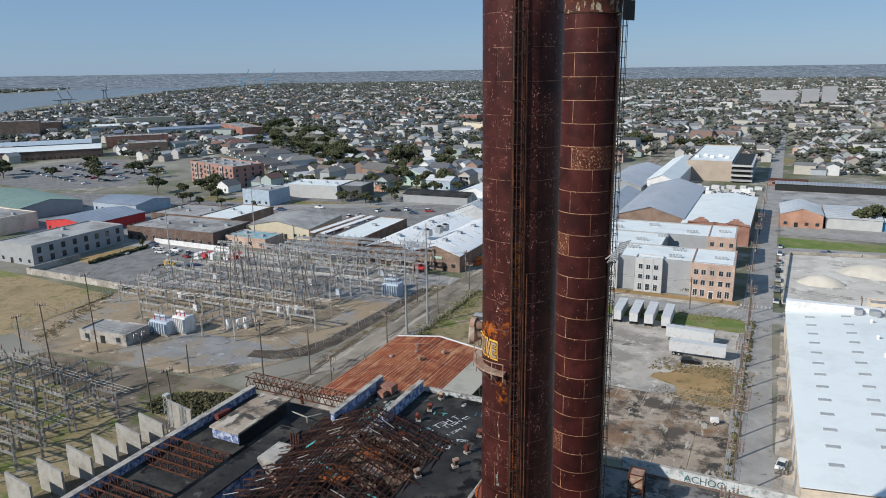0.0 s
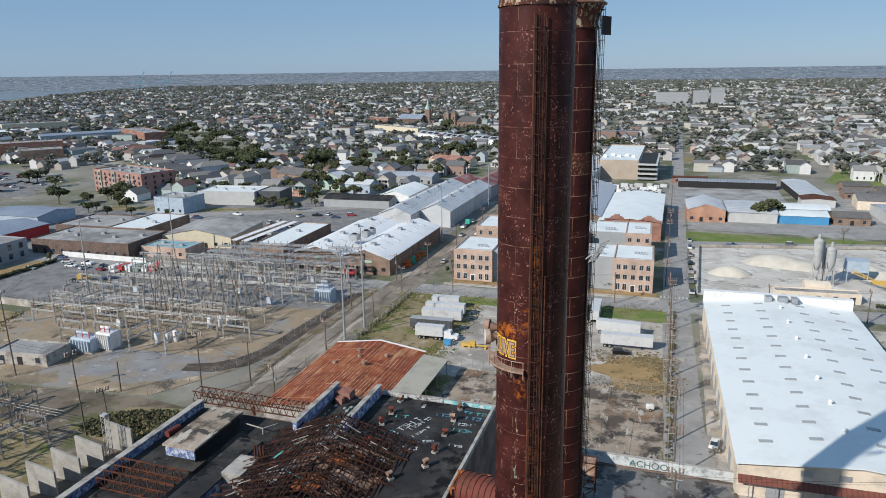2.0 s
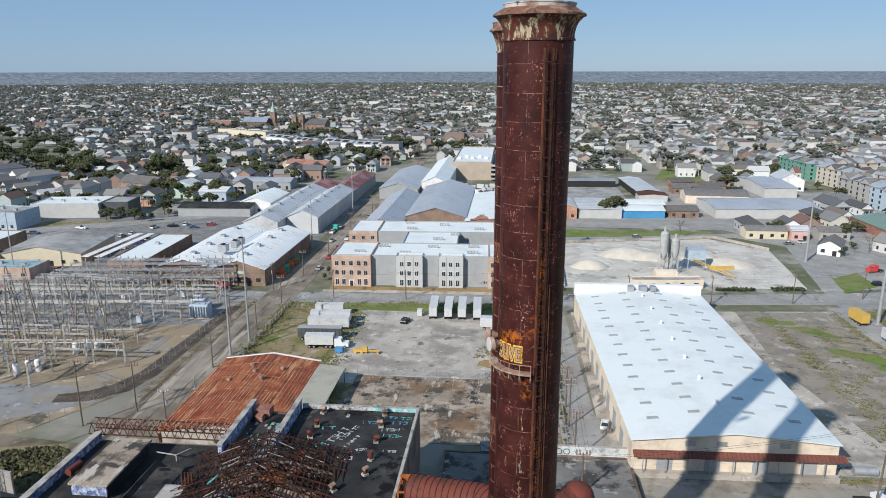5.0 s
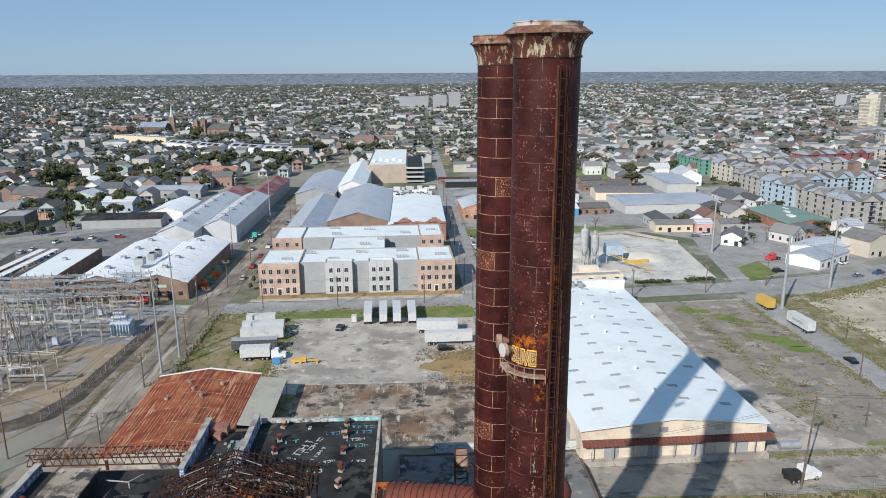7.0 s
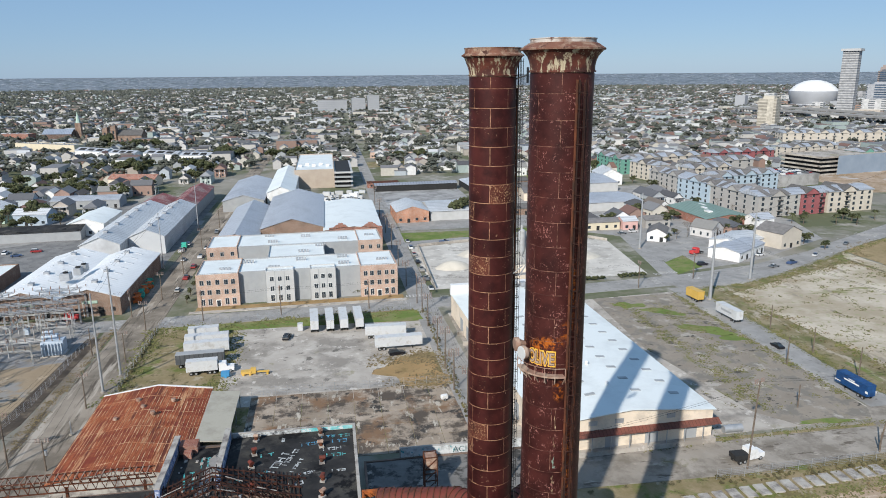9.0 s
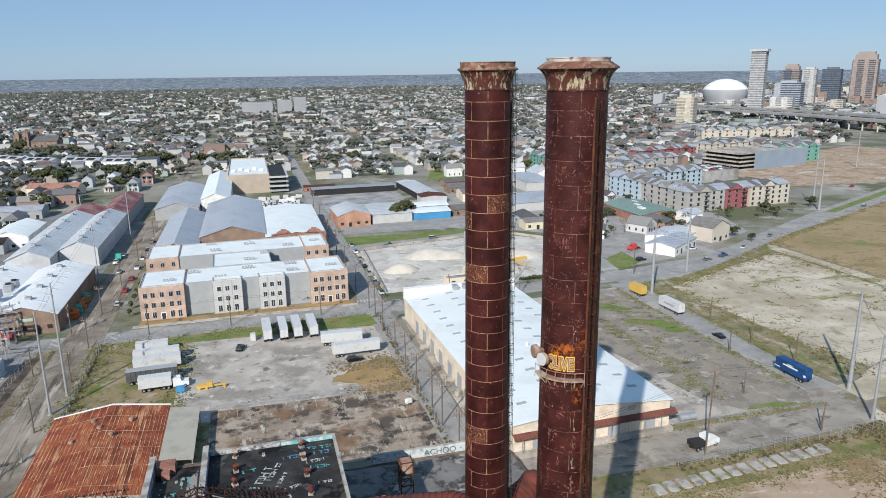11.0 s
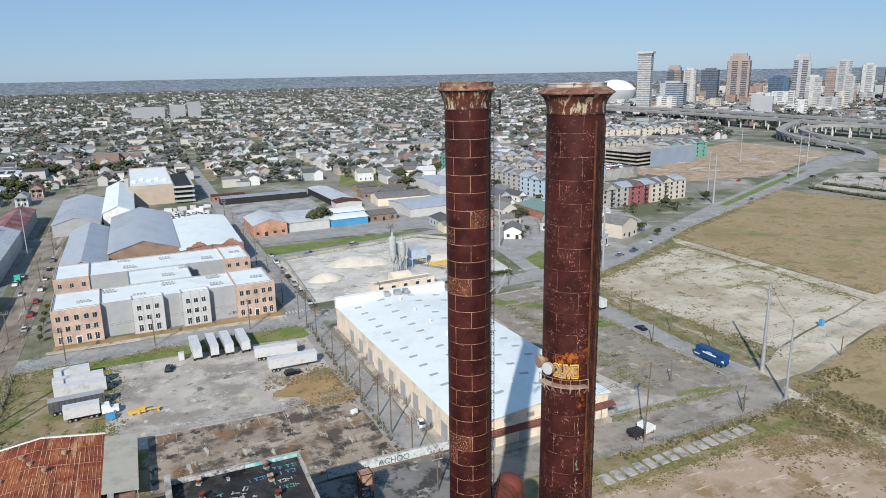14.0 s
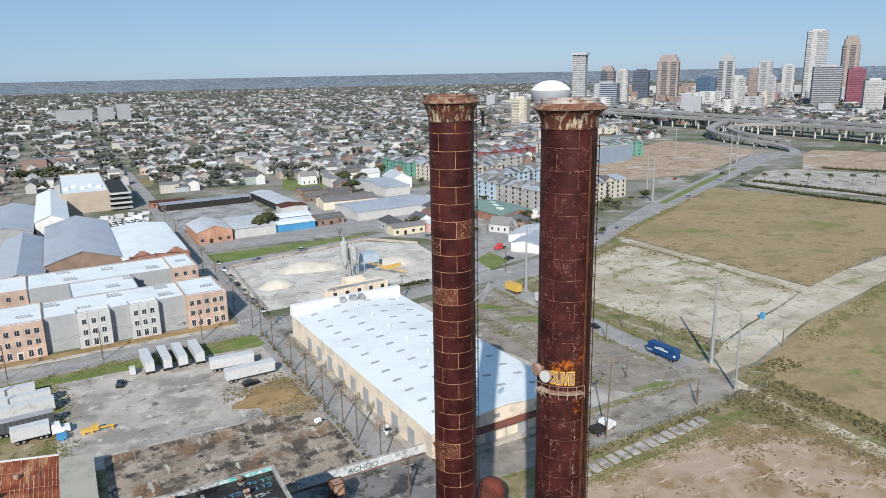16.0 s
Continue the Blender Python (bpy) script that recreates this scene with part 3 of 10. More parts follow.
sheet("yard_3", [(-420, 170), (-240, 186), (-100, 192), (-86, 200), (-86, 420), (-150, 420), (-180, 330), (-300, 285), (-420, 250)], 0.015, "asphalt", "grey asphalt yards between the workshops", "lot")
sheet("lot_6", [(-560, 270), (-420, 262), (-380, 300), (-470, 372), (-530, 400)], 0.02, "asphalt", "grey car park with trees", "lot")
sheet("lot_5", [(-240, 124), (-188, 127), (-190, 174), (-234, 184), (-236, 147)], 0.03, "asphalt", "dark equipment parking lot behind a concrete wall", "lot")
sheet("verge_7", [(-243, 146), (-229, 143), (-232, 173), (-237, 173)], 0.05, "dry_grass", "strip of dry lawn with a hedge", "grass")
sheet("yard_4", [(126, 204), (165, 214), (222, 246), (236, 290), (200, 420), (100, 430), (96, 392), (22, 390), (22, 304), (110, 302), (132, 272)], 0.012, "street", "worn grey paving round the shops and workshops", "lot")
M["pale_yard"] = mat("pale_yard", (0.47, 0.44, 0.395), (0.56, 0.53, 0.48), 0.06, 0.95, stain=(0.36, 0.335, 0.3), stain_scale=0.07, cover=0.4, fine=2, more=[((0.27, 0.25, 0.22), 0.12, 0.28, 0.03, (1, 1, 1)), ((0.62, 0.59, 0.54), 0.2, 0.3, 0.03, (1, 1, 1))])
sheet("plant_yard", [(24, 199), (112, 205), (118, 262), (97, 282), (22, 266)], 0.03, "pale_yard", "pale dusty yard of the concrete plant", "lot")
sheet("verge_8", [(19, 274), (60, 279), (96, 287), (104, 298), (60, 297), (19, 298)], 0.05, "green_grass", "long green grass strip behind the concrete plant", "grass")
sheet("road_9", [(20, 268), (110, 286), (128, 270), (116, 200), (123, 200), (136, 268), (118, 296), (60, 284), (20, 278)], ST, "street", "street round the concrete plant", "road")
sheet("verge_9", [(122.5, 216), (123.5, 201), (139, 210), (140, 229)], 0.05, "green_grass", "small bright green lawn", "grass")
sheet("far_lot", [(330, 360), (420, 350), (600, 430), (600, 560), (480, 510), (350, 440)], 0.03, "sand", "bare brown cleared land before the highway", "lot")
sheet("clay_lot", [(510, 322), (549, 254), (640, 290), (690, 320), (640, 400), (600, 384)], 0.03, "sand", "reddish clay lot inside a ramp", "lot")
sheet("gravel_lot_far", [(399, 293), (435, 193), (470, 205), (540, 246), (505, 322), (474, 331)], 0.03, "concrete", "pale empty parking lot with palms", "lot")
sheet("river", [(-1309, 742), (-1626, 1094), (-2344, 2160), (-2762, 3106), (-3150, 4500), (-3800, 4500), (-3310, 2740), (-2880, 1800), (-2170, 730), (-1850, 380)], 0.3, "water", "broad muddy grey-brown river", "water")

# low rim of far land all round, blue haze painted into its colour
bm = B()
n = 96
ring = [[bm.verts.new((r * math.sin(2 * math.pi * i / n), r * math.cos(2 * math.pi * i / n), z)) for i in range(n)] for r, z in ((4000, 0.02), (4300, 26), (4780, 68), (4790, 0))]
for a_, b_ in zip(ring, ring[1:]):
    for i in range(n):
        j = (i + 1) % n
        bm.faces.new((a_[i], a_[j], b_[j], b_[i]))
M["hazed_land"] = mat("hazed_land", (0.145, 0.175, 0.21), (0.185, 0.215, 0.25), 0.012, 1.0, stain=(0.12, 0.148, 0.175), stain_scale=0.03, cover=0.46, fine=0.05, bump=0, hard=0.03, more=[((0.09, 0.112, 0.125), 0.02, 0.4, 0.02, (1, 1, 4)), ((0.36, 0.375, 0.39), 0.045, 0.33, 0.012, (1, 1, 4))])
solid("backdrop", bm, "hazed_land", "flat far land on the horizon, blue haze painted into its colour", "backdrop", kind="structure")

# ---- the two stacks ----
FRONT, BACK = (4.56, 2.31), (3.73, 22.45)
TOP = 82.0


def radius(z):
    return 2.5 + max(0.0, (60 - z)) * 0.005


def plate_mesh(z0, z1, a0, a1, r0, r1, thick, seg=6):
    """One curved steel plate, centred on the stack's axis, foot at z = 0."""
    bm = bmesh.new()
    pts = []
    for r_off in (0.0, -thick):
        for z, r in ((0.0, r0), (z1 - z0, r1)):
            pts.append([bm.verts.new(((r + r_off) * math.sin(a0 + (a1 - a0) * i / seg), (r + r_off) * math.cos(a0 + (a1 - a0) * i / seg), z)) for i in range(seg + 1)])
    o0, o1, i0, i1 = pts
    for i in range(seg):
        bm.faces.new((o0[i], o0[i + 1], o1[i + 1], o1[i])).smooth = True
        bm.faces.new((o1[i], o1[i + 1], i1[i + 1], i1[i]))
        bm.faces.new((o0[i + 1], o0[i], i0[i], i0[i + 1]))
    bm.faces.new((o0[0], o1[0], i1[0], i0[0]))
    bm.faces.new((o1[seg], o0[seg], i0[seg], i1[seg]))
    return bm


M["wreck_rust"] = mat("wreck_rust", (0.018, 0.009, 0.007), (0.04, 0.016, 0.011), 0.8, 0.85, stain=(0.1, 0.034, 0.018), stain_scale=0.7, cover=0.36)


def stack_mat(name, a, b, flake, rust_at=(), flake_cover=0.12):
    """Dark red lead paint on riveted steel, flaking to pale undercoat, with rust in given places (bearing, z, reach, tall)."""
    m = mat(name, a, b, 0.5, 0.5, 0.1, bump=0.12, stain=tuple(0.6 * c for c in a), stain_scale=0.35, cover=0.45, vary=0.12, spec=0.2)
    t = m.node_tree
    n, link = t.nodes, t.links.new
    bsdf = n["Principled BSDF"]
    base = bsdf.inputs["Base Color"].links[0].from_socket
    geo = [q for q in n if q.type == "NEW_GEOMETRY"][0]

    def noise_at(s, detail, r, stretch=(1, 1, 1)):
        mp = n.new("ShaderNodeMapping")
        mp.inputs["Scale"].default_value = stretch
        link(geo.outputs["Position"], mp.inputs["Vector"])
        q = n.new("ShaderNodeTexNoise")
        q.inputs["Scale"].default_value, q.inputs["Detail"].default_value, q.inputs["Roughness"].default_value = s, detail, r
        link(mp.outputs[0], q.inputs["Vector"])
        return q.outputs["Fac"]

    def math_(op, x, y):
        q = n.new("ShaderNodeMath")
        q.operation = op
        for sock, v in zip(q.inputs, (x, y)):
            if hasattr(v, "is_output"):
                link(v, sock)
            else:
                sock.default_value = v
        return q.outputs[0]

    def ramp(v, lo, hi):
        q = n.new("ShaderNodeMapRange")
        q.inputs[1].default_value, q.inputs[2].default_value = lo, hi
        link(v, q.inputs[0])
        return q.outputs[0]

    def mixed(fac, x, y):
        q = n.new("ShaderNodeMix")
        q.data_type = "RGBA"
        link(fac, q.inputs[0])
        link(x, q.inputs[6])
        q.inputs[7].default_value = (*y, 1)
        return q.outputs[2]

    def near(bearing, z, reach, tall, centre):
        p = (centre[0] + 2.5 * math.sin(radians(bearing)), centre[1] + 2.5 * math.cos(radians(bearing)), z)
        mp = n.new("ShaderNodeMapping")
        mp.inputs["Location"].default_value = (-p[0] / reach, -p[1] / reach, -p[2] / tall)
        mp.inputs["Scale"].default_value = (1 / reach, 1 / reach, 1 / tall)
        link(geo.outputs["Position"], mp.inputs["Vector"])
        q = n.new("ShaderNodeVectorMath")
        q.operation = "LENGTH"
        link(mp.outputs[0], q.inputs[0])
        return ramp(q.outputs["Value"], 1.0, 0.3)

    big, mid, small = noise_at(0.55, 3, 0.6), noise_at(2.6, 5, 0.7), noise_at(7.5, 6, 0.75, (1, 1, 0.7))
    mask = math_("MULTIPLY", ramp(small, 0.555, 0.59), ramp(math_("ADD", math_("MULTIPLY", mid, 0.6), math_("MULTIPLY", big, 0.4)), 0.6 - flake_cover * 0.14, 0.63 - flake_cover * 0.12))
    col = mixed(mask, base, flake)
    dots = math_("MULTIPLY", ramp(noise_at(5.0, 2, 0.5, (1, 1, 0.6)), 0.735, 0.755), ramp(noise_at(0.7, 2, 0.5), 0.48, 0.56))
    col = mixed(dots, col, (0.46, 0.3, 0.22))
    for centre, bearing, z, reach, tall in rust_at:
        k = math_("MULTIPLY", near(bearing, z, reach, tall, centre), ramp(noise_at(2.2, 7, 0.75), 0.48, 0.58))
        col = mixed(k, col, (0.4, 0.105, 0.012))
    link(col, bsdf.inputs["Base Color"])
    return m


M["stack_front"] = stack_mat("stack_front", (0.046, 0.0115, 0.01), (0.068, 0.0175, 0.014), (0.36, 0.165, 0.14),
                             rust_at=[(FRONT, 214, 57.6, 1.7, 0.75), (FRONT, 205, 57.9, 1.3, 0.6), (FRONT, 226, 57.5, 1.2, 0.5), (FRONT, 176, 58.9, 0.7, 0.9), (FRONT, 186, 53.6, 0.6, 1.1), (FRONT, 166, 46, 0.5, 6.0), (FRONT, 164, 62, 0.4, 4.0)],
                             flake_cover=0.6)
M["stack_back"] = stack_mat("stack_back", (0.046, 0.0105, 0.0095), (0.066, 0.0155, 0.013), (0.45, 0.27, 0.16), flake_cover=0.15)
M["plate_worn"] = stack_mat("plate_worn", (0.075, 0.018, 0.014), (0.13, 0.04, 0.025), (0.5, 0.32, 0.18), flake_cover=1.35)
M["stack_head"] = mat("stack_head", (0.075, 0.02, 0.015), (0.13, 0.04, 0.024), 0.8, 0.7, 0.1, bump=0.15, stain=(0.05, 0.02, 0.016), stain_scale=0.6, cover=0.4,
                      more=[((0.42, 0.36, 0.25), 1.5, 0.36, 0.025, (1, 1, 0.28)), ((0.34, 0.27, 0.18), 3.0, 0.32, 0.02, (1, 1, 0.3))])
M["seam_pale"] = mat("seam_pale", (0.42, 0.25, 0.15), (0.34, 0.18, 0.1), 1.2, 0.8, stain=(0.14, 0.05, 0.03), stain_scale=1.3, cover=0.42)
M["seam_dark"] = mat("seam_dark", (0.04, 0.013, 0.011), (0.06, 0.018, 0.014), 1.2, 0.8, stain=(0.3, 0.16, 0.11), stain_scale=1.6, cover=0.46)
M["cap_rust"] = mat("cap_rust", (0.22, 0.13, 0.09), (0.32, 0.2, 0.15), 0.8, 0.85, stain=(0.42, 0.33, 0.26), stain_scale=0.7, cover=0.4)
M["cap_red"] = mat("cap_red", (0.13, 0.055, 0.036), (0.2, 0.095, 0.064), 0.8, 0.85, stain=(0.34, 0.25, 0.18), stain_scale=0.9, cover=0.42, more=[((0.07, 0.03, 0.022), 1.4, 0.33, 0.03, (1, 1, 1))])


M["collar_pale"] = mat("collar_pale", (0.42, 0.38, 0.34), (0.52, 0.48, 0.44), 0.7, 0.85, stain=(0.2, 0.11, 0.075), stain_scale=0.6, cover=0.42, more=[((0.13, 0.05, 0.035), 1.6, 0.3, 0.03, (1, 1, 0.4))])


def stack(name, centre, paint, seam, label, gap, base, z_low=22.0, worn=(), collar=False):
    """A tapering steel stack: courses of four curved plates, joints staggered from course to course, and a flared head."""
    x, y = centre
    top = thing(name, label, "smokestack", group="power plant stacks", at=(x, y, 0))
    shell = B()
    lathe(shell, 0, 0, [(radius(z) - 0.025, z) for z in (0, 10, 22, 40, 60, base)], 72, caps=False)
    part("shell", shell, seam, top)
    low = B()
    lathe(low, 0, 0, [(radius(0), 0), (radius(z_low), z_low)], 48, caps=False)
    part("lower_shell", low, paint, top)
    cache = {}
    z = z_low
    while z < base - 0.2:
        z1 = min(z + 2.0, base)
        even = int(z) % 4 == 2
        for i in range(4):
            start = 108 + 90 * i + (0 if even else 45)
            mt = "plate_worn" if (int(z), start % 360) in worn else paint
            key = (round(z1 - z, 2), round(radius(z), 2), mt)
            if key not in cache:
                g = gap / 2.5
                cache[key] = mesh_of("plate", plate_mesh(z, z1 - gap, g / 2, math.pi / 2 - g / 2, radius(z), radius(z1), 0.045, seg=14), mt)
            ob = new("plate", cache[key])
            ob.parent = top
            ob.matrix_basis = pose(0, 0, z, 0, 0, -start)
        z = z1
    # flared head
    head = B()
    lathe(head, 0, 0, [(2.5, base), (2.6, base), (2.61, base + 0.14), (2.52, base + 0.17), (2.53, base + 0.5), (2.6, base + 0.85), (2.75, base + 1.2), (2.98, 81.02), (3.2, 81.24), (3.24, 81.27), (2.9, 81.5), (2.42, 81.5), (2.4, 70.0)], 64, caps=False)
    part("head", head, "stack_head", top, "flared head with streaks of cream peeling paint")
    rim = B()
    lathe(rim, 0, 0, [(3.18, 81.2), (3.29, 81.22), (3.3, 81.34), (2.68, 81.74), (2.57, 81.76), (2.42, 81.76), (2.42, 81.4), (3.18, 81.2)], 64, caps=False)
    part("cap_ring", rim, "cap_red", top, "rusted sloping cap ring with pale wear")
    if collar:
        neck = B()
        lathe(neck, 0, 0, [(2.54, 81.72), (2.55, 82.0), (2.6, 82.02), (2.6, 82.09), (2.46, 82.09), (2.44, 81.5)], 64, caps=False)
        part("collar", neck, "collar_pale", top, "short upright collar with whitish weathered paint")
    else:
        lip = B()
        lathe(lip, 0, 0, [(2.96, 81.5), (2.97, 81.98), (3.02, 82.0), (3.02, 82.08), (2.82, 82.08), (2.8, 81.5)], 64, caps=False)
        part("lip", lip, "cap_red", top, "low upright lip of rusted plate")
    return top


def ladder(parent, bearing, z0, z1, r_at, cage=True, material="dark"):
    """A caged rung ladder up the outside of a stack."""
    a = radians(bearing)
    out, side = Vector((math.sin(a), math.cos(a), 0)), Vector((math.cos(a), -math.sin(a), 0))
    top = B()
    for s in (-0.24, 0.24):
        beam(top, out * (r_at + 0.22) + side * s + Vector((0, 0, z0)), out * (r_at + 0.22) + side * s + Vector((0, 0, z1)), 0.07)
    z = z0
    while z < z1:
        p = out * (r_at + 0.22) + Vector((0, 0, z))
        beam(top, p - side * 0.24, p + side * 0.24, 0.035)
        z += 0.4
    part("ladder", top, material, parent, "rusty steel rung ladder")
    if cage:
        cg = B()
        hoop = [(math.cos(q) * 0.4, math.sin(q) * 0.5) for q in np.linspace(0, math.pi, 7)]
        z = z0 + 1.5
        while z < z1:
            ps = [out * (r_at + 0.22 + v) + side * u + Vector((0, 0, z)) for u, v in hoop]
            for p, q in zip(ps, ps[1:]):
                beam(cg, p, q, 0.05)
            z += 1.3
        for u, v in hoop[1::2]:
            p = out * (r_at + 0.22 + v) + side * u
            beam(cg, p + Vector((0, 0, z0 + 1.5)), p + Vector((0, 0, z1)), 0.045)
        part("ladder_cage", cg, material, parent, "hooped ladder cage")


front = stack("smokestack", FRONT, "stack_front", "seam_dark", "tall dark red steel smokestack with flaking paint and orange rust", 0.05, 79.55, collar=True)
back = stack("smokestack", BACK, "stack_back", "seam_pale", "tall dark red smokestack with pale seams between its plates", 0.075, 79.2,
             worn=((66, 108), (64, 243), (58, 198), (38, 198), (36, 243)))
ladder(front, 165, 22, 79, 2.52, cage=True, material="wreck_rust")
ladder(back, 98, 22, 81, 2.52, cage=True)
for parent, bearing, z0, z1, w in ((front, 155, 22, 77, 0.09), (front, 172, 22, 79, 0.1), (front, 150, 22, 62, 0.06), (back, 105, 22, 78, 0.08)):
    a = radians(bearing)
    bm = B()
    tube(bm, (2.62 * math.sin(a), 2.62 * math.cos(a), z0), (2.58 * math.sin(a), 2.58 * math.cos(a), z1), w, n=6)
    part("conduit", bm, "rust", parent, "rusty conduit clamped to the stack")
# a dark panel and an open grid antenna on brackets of the back stack
a = radians(112)
o, sd_ = Vector((math.sin(a), math.cos(a), 0)), Vector((math.cos(a), -math.sin(a), 0))
bm = B()
c = o * 3.7 + Vector((0, 0, 79.3))
beam(bm, o * 2.5 + Vector((0, 0, 78.9)), c, 0.12)
beam(bm, c - sd_ * 0.85, c + sd_ * 0.85, 0.07, 1.6)
part("light_bracket", bm, "dark", back, "dark flat panel on a bracket")
bm = B()
c = o * 3.6 + Vector((0, 0, 58.6))
beam(bm, o * 2.5 + Vector((0, 0, 57.6)), c, 0.12)
for k in range(9):
    u = -0.9 + 1.8 * k / 8
    beam(bm, c + sd_ * u + Vector((0, 0, -1.0)) - o * 0.3, c + sd_ * u * 0.9 + o * 0.9 + Vector((0, 0, 1.0)), 0.045)
    beam(bm, c - sd_ * 0.9 + o * (0.3 + 0.6 * u / 0.9) + Vector((0, 0, u * 1.1)), c + sd_ * 0.9 + o * (0.3 + 0.6 * u / 0.9) + Vector((0, 0, u * 1.1)), 0.045)
part("grid_antenna", bm, "galvanised", back, "tilted open grid antenna of pale bars")

# balcony with drum antennas and a painted panel on the front stack
SIGN = 219
deck = plate_mesh(0, 0.14, radians(SIGN - 40), radians(SIGN + 54), 3.15, 3.15, 0.66, seg=16)
balcony = part("balcony", deck, "cap_rust", front, "rusty curved balcony floor")
balcony.matrix_basis = pose(0, 0, 55.0)
rail = B()
for i in range(7):
    a = radians(SIGN - 40 + 94 * i / 6)
    o = Vector((math.sin(a), math.cos(a), 0))
    beam(rail, o * 3.15 + Vector((0, 0, 54.6)), o * 3.12 + Vector((0, 0, 55.85)), 0.05)
    beam(rail, o * 2.5 + Vector((0, 0, 54.2)), o * 3.12 + Vector((0, 0, 55.0)), 0.08)
    if i:
        for z in (55.85,):
            beam(rail, last + Vector((0, 0, z)), o * 3.12 + Vector((0, 0, z)), 0.045)
    last = o * 3.12
part("railing", rail, "cap_rust", front, "bent rusty balcony railing")
M["yellow_paint"] = mat("yellow_paint", (0.5, 0.22, 0.03), (0.62, 0.34, 0.06), 1.5, 0.7, stain=(0.34, 0.08, 0.02), stain_scale=1.4, cover=0.4)


def drum(bearing, z, r, off, deep=0.35, side=0.0, face="light_panel"):
    a = radians(bearing)
    o, s = Vector((math.sin(a), math.cos(a), 0)), Vector((math.cos(a), -math.sin(a), 0))
    c = o * off + s * side + Vector((0, 0, z))
    d_ = B()
    tube(d_, c, c + o * deep, r, r, 20)
    tube(d_, c - o * 0.7, c, 0.15, r * 0.8, 16)
    q = part("drum_antenna", d_, "cap_rust", front, "round drum antenna with a pale cover")
    f = B()
    tube(f, c + o * deep, c + o * (deep + 0.04), r * 0.98, r * 0.9, 20)
    part("antenna_cover", f, face, q, "pale round weather cover")
    bk = B()
    beam(bk, c - o * 0.6 + Vector((0, 0, -1.2)), c - o * 0.6 + Vector((0, 0, 1.0)), 0.14)
    beam(bk, c - o * 1.0, c, 0.12)
    part("antenna_mount", bk, "rust", q)


drum(249, 56.75, 0.58, 3.05)
drum(268, 57.1, 0.6, 3.1, face="cap_rust")

# ---- buildings ----
bars = {}


def window_unit(parent, x, y, z, w, h, face, frame_mat="dark", glass="glass", name="window", simple=False):
    """A window set in a wall: face is the way it looks ('-y', 'x', '-x', 'y'). Frame proud, pane recessed, a mullion each way."""
    key = (round(w, 2), round(h, 2), frame_mat, glass, simple)
    if key not in bars and simple:
        f = bmesh.new()
        box(f, -w / 2 - 0.1, w / 2 + 0.1, -0.06, 0.0, -h / 2 - 0.1, h / 2 + 0.1)
        front_f = [q for q in f.faces if q.calc_center_median().y < -0.05]
        bmesh.ops.inset_region(f, faces=front_f, thickness=0.12)
        for v_ in {v_ for q in front_f for v_ in q.verts}:
            v_.co.y += 0.04
        for q in front_f:
            q.material_index = 1
        me_ = mesh_of("window", f, frame_mat)
        me_.materials.append(M[glass])
        bars[key] = (me_, None)
    if key not in bars:
        f = bmesh.new()
        t = 0.09
        for a in ((-w / 2, w / 2, -h / 2 - t, -h / 2), (-w / 2, w / 2, h / 2, h / 2 + t), (-w / 2 - t, -w / 2, -h / 2 - t, h / 2 + t), (w / 2, w / 2 + t, -h / 2 - t, h / 2 + t), (-0.03, 0.03, -h / 2, h / 2)):
            box(f, a[0], a[1], -0.09, 0.0, a[2], a[3])
        p = bmesh.new()
        box(p, -w / 2, w / 2, -0.03, 0.0, -h / 2, h / 2)
        bars[key] = (mesh_of("window_frame", f, frame_mat), mesh_of("pane", p, glass))
    turn = {"-y": 0, "x": 90, "y": 180, "-x": -90}[face]
    fr, pn_ = bars[key]
    o = new(name, fr)
    o.parent, o.matrix_basis = parent, pose(x, y, z, 0, 0, turn)
    if pn_:
        q = new("pane", pn_)
        q.parent = o
    return o


def flat_block(bm, x0, x1, y0, y1, z, parapet=0.5, t=0.3):
    """A block with a recessed flat roof behind a parapet (body and parapet only)."""
    box(bm, x0, x1, y0, y1, 0, z)
    for a in ((x0, x1, y0, y0 + t), (x0, x1, y1 - t, y1), (x0, x0 + t, y0 + t, y1 - t), (x1 - t, x1, y0 + t, y1 - t)):
        box(bm, *a, z, z + parapet)
    return bm


def roof_plate(parent, x0, x1, y0, y1, z, material, name="roof", label=""):
    bm_ = B()
    box(bm_, x0, x1, y0, y1, z - 0.05, z + 0.04)
    return part(name, bm_, material, parent, label)


# the three-storey apartment building on the cross street
apt = thing("apartment_building", "three-storey apartment building in tan brick and grey panels with white roofs", "apartment building")
AZ = 11.3
y0 = 197.0
body = B()
flat_block(body, -63.2, 9.6, y0 + 2.2, y0 + 22, AZ, 0.55)
part("gray_wall", body, "gray_wall", apt, "smooth mid-grey panel walls")
roof_plate(apt, -62.9, 9.3, y0 + 2.5, y0 + 21.7, AZ + 0.05, "white_roof", label="bright white flat roof")
wing = B()
flat_block(wing, -64.5, 8.6, 240, 262, AZ, 0.55)
part("gray_wall", wing, "gray_wall", apt, "smooth mid-grey panel walls")
roof_plate(apt, -64.2, 8.3, 240.3, 261.7, AZ + 0.05, "white_roof", label="bright white flat roof")
link_ = B()
flat_block(link_, -39, -16.5, y0 + 22, 240, AZ, 0.55)
part("gray_wall", link_, "gray_wall", apt)
roof_plate(apt, -39, -16.5, y0 + 21.5, 240.5, AZ + 0.07, "white_roof", label="bright white flat roof")
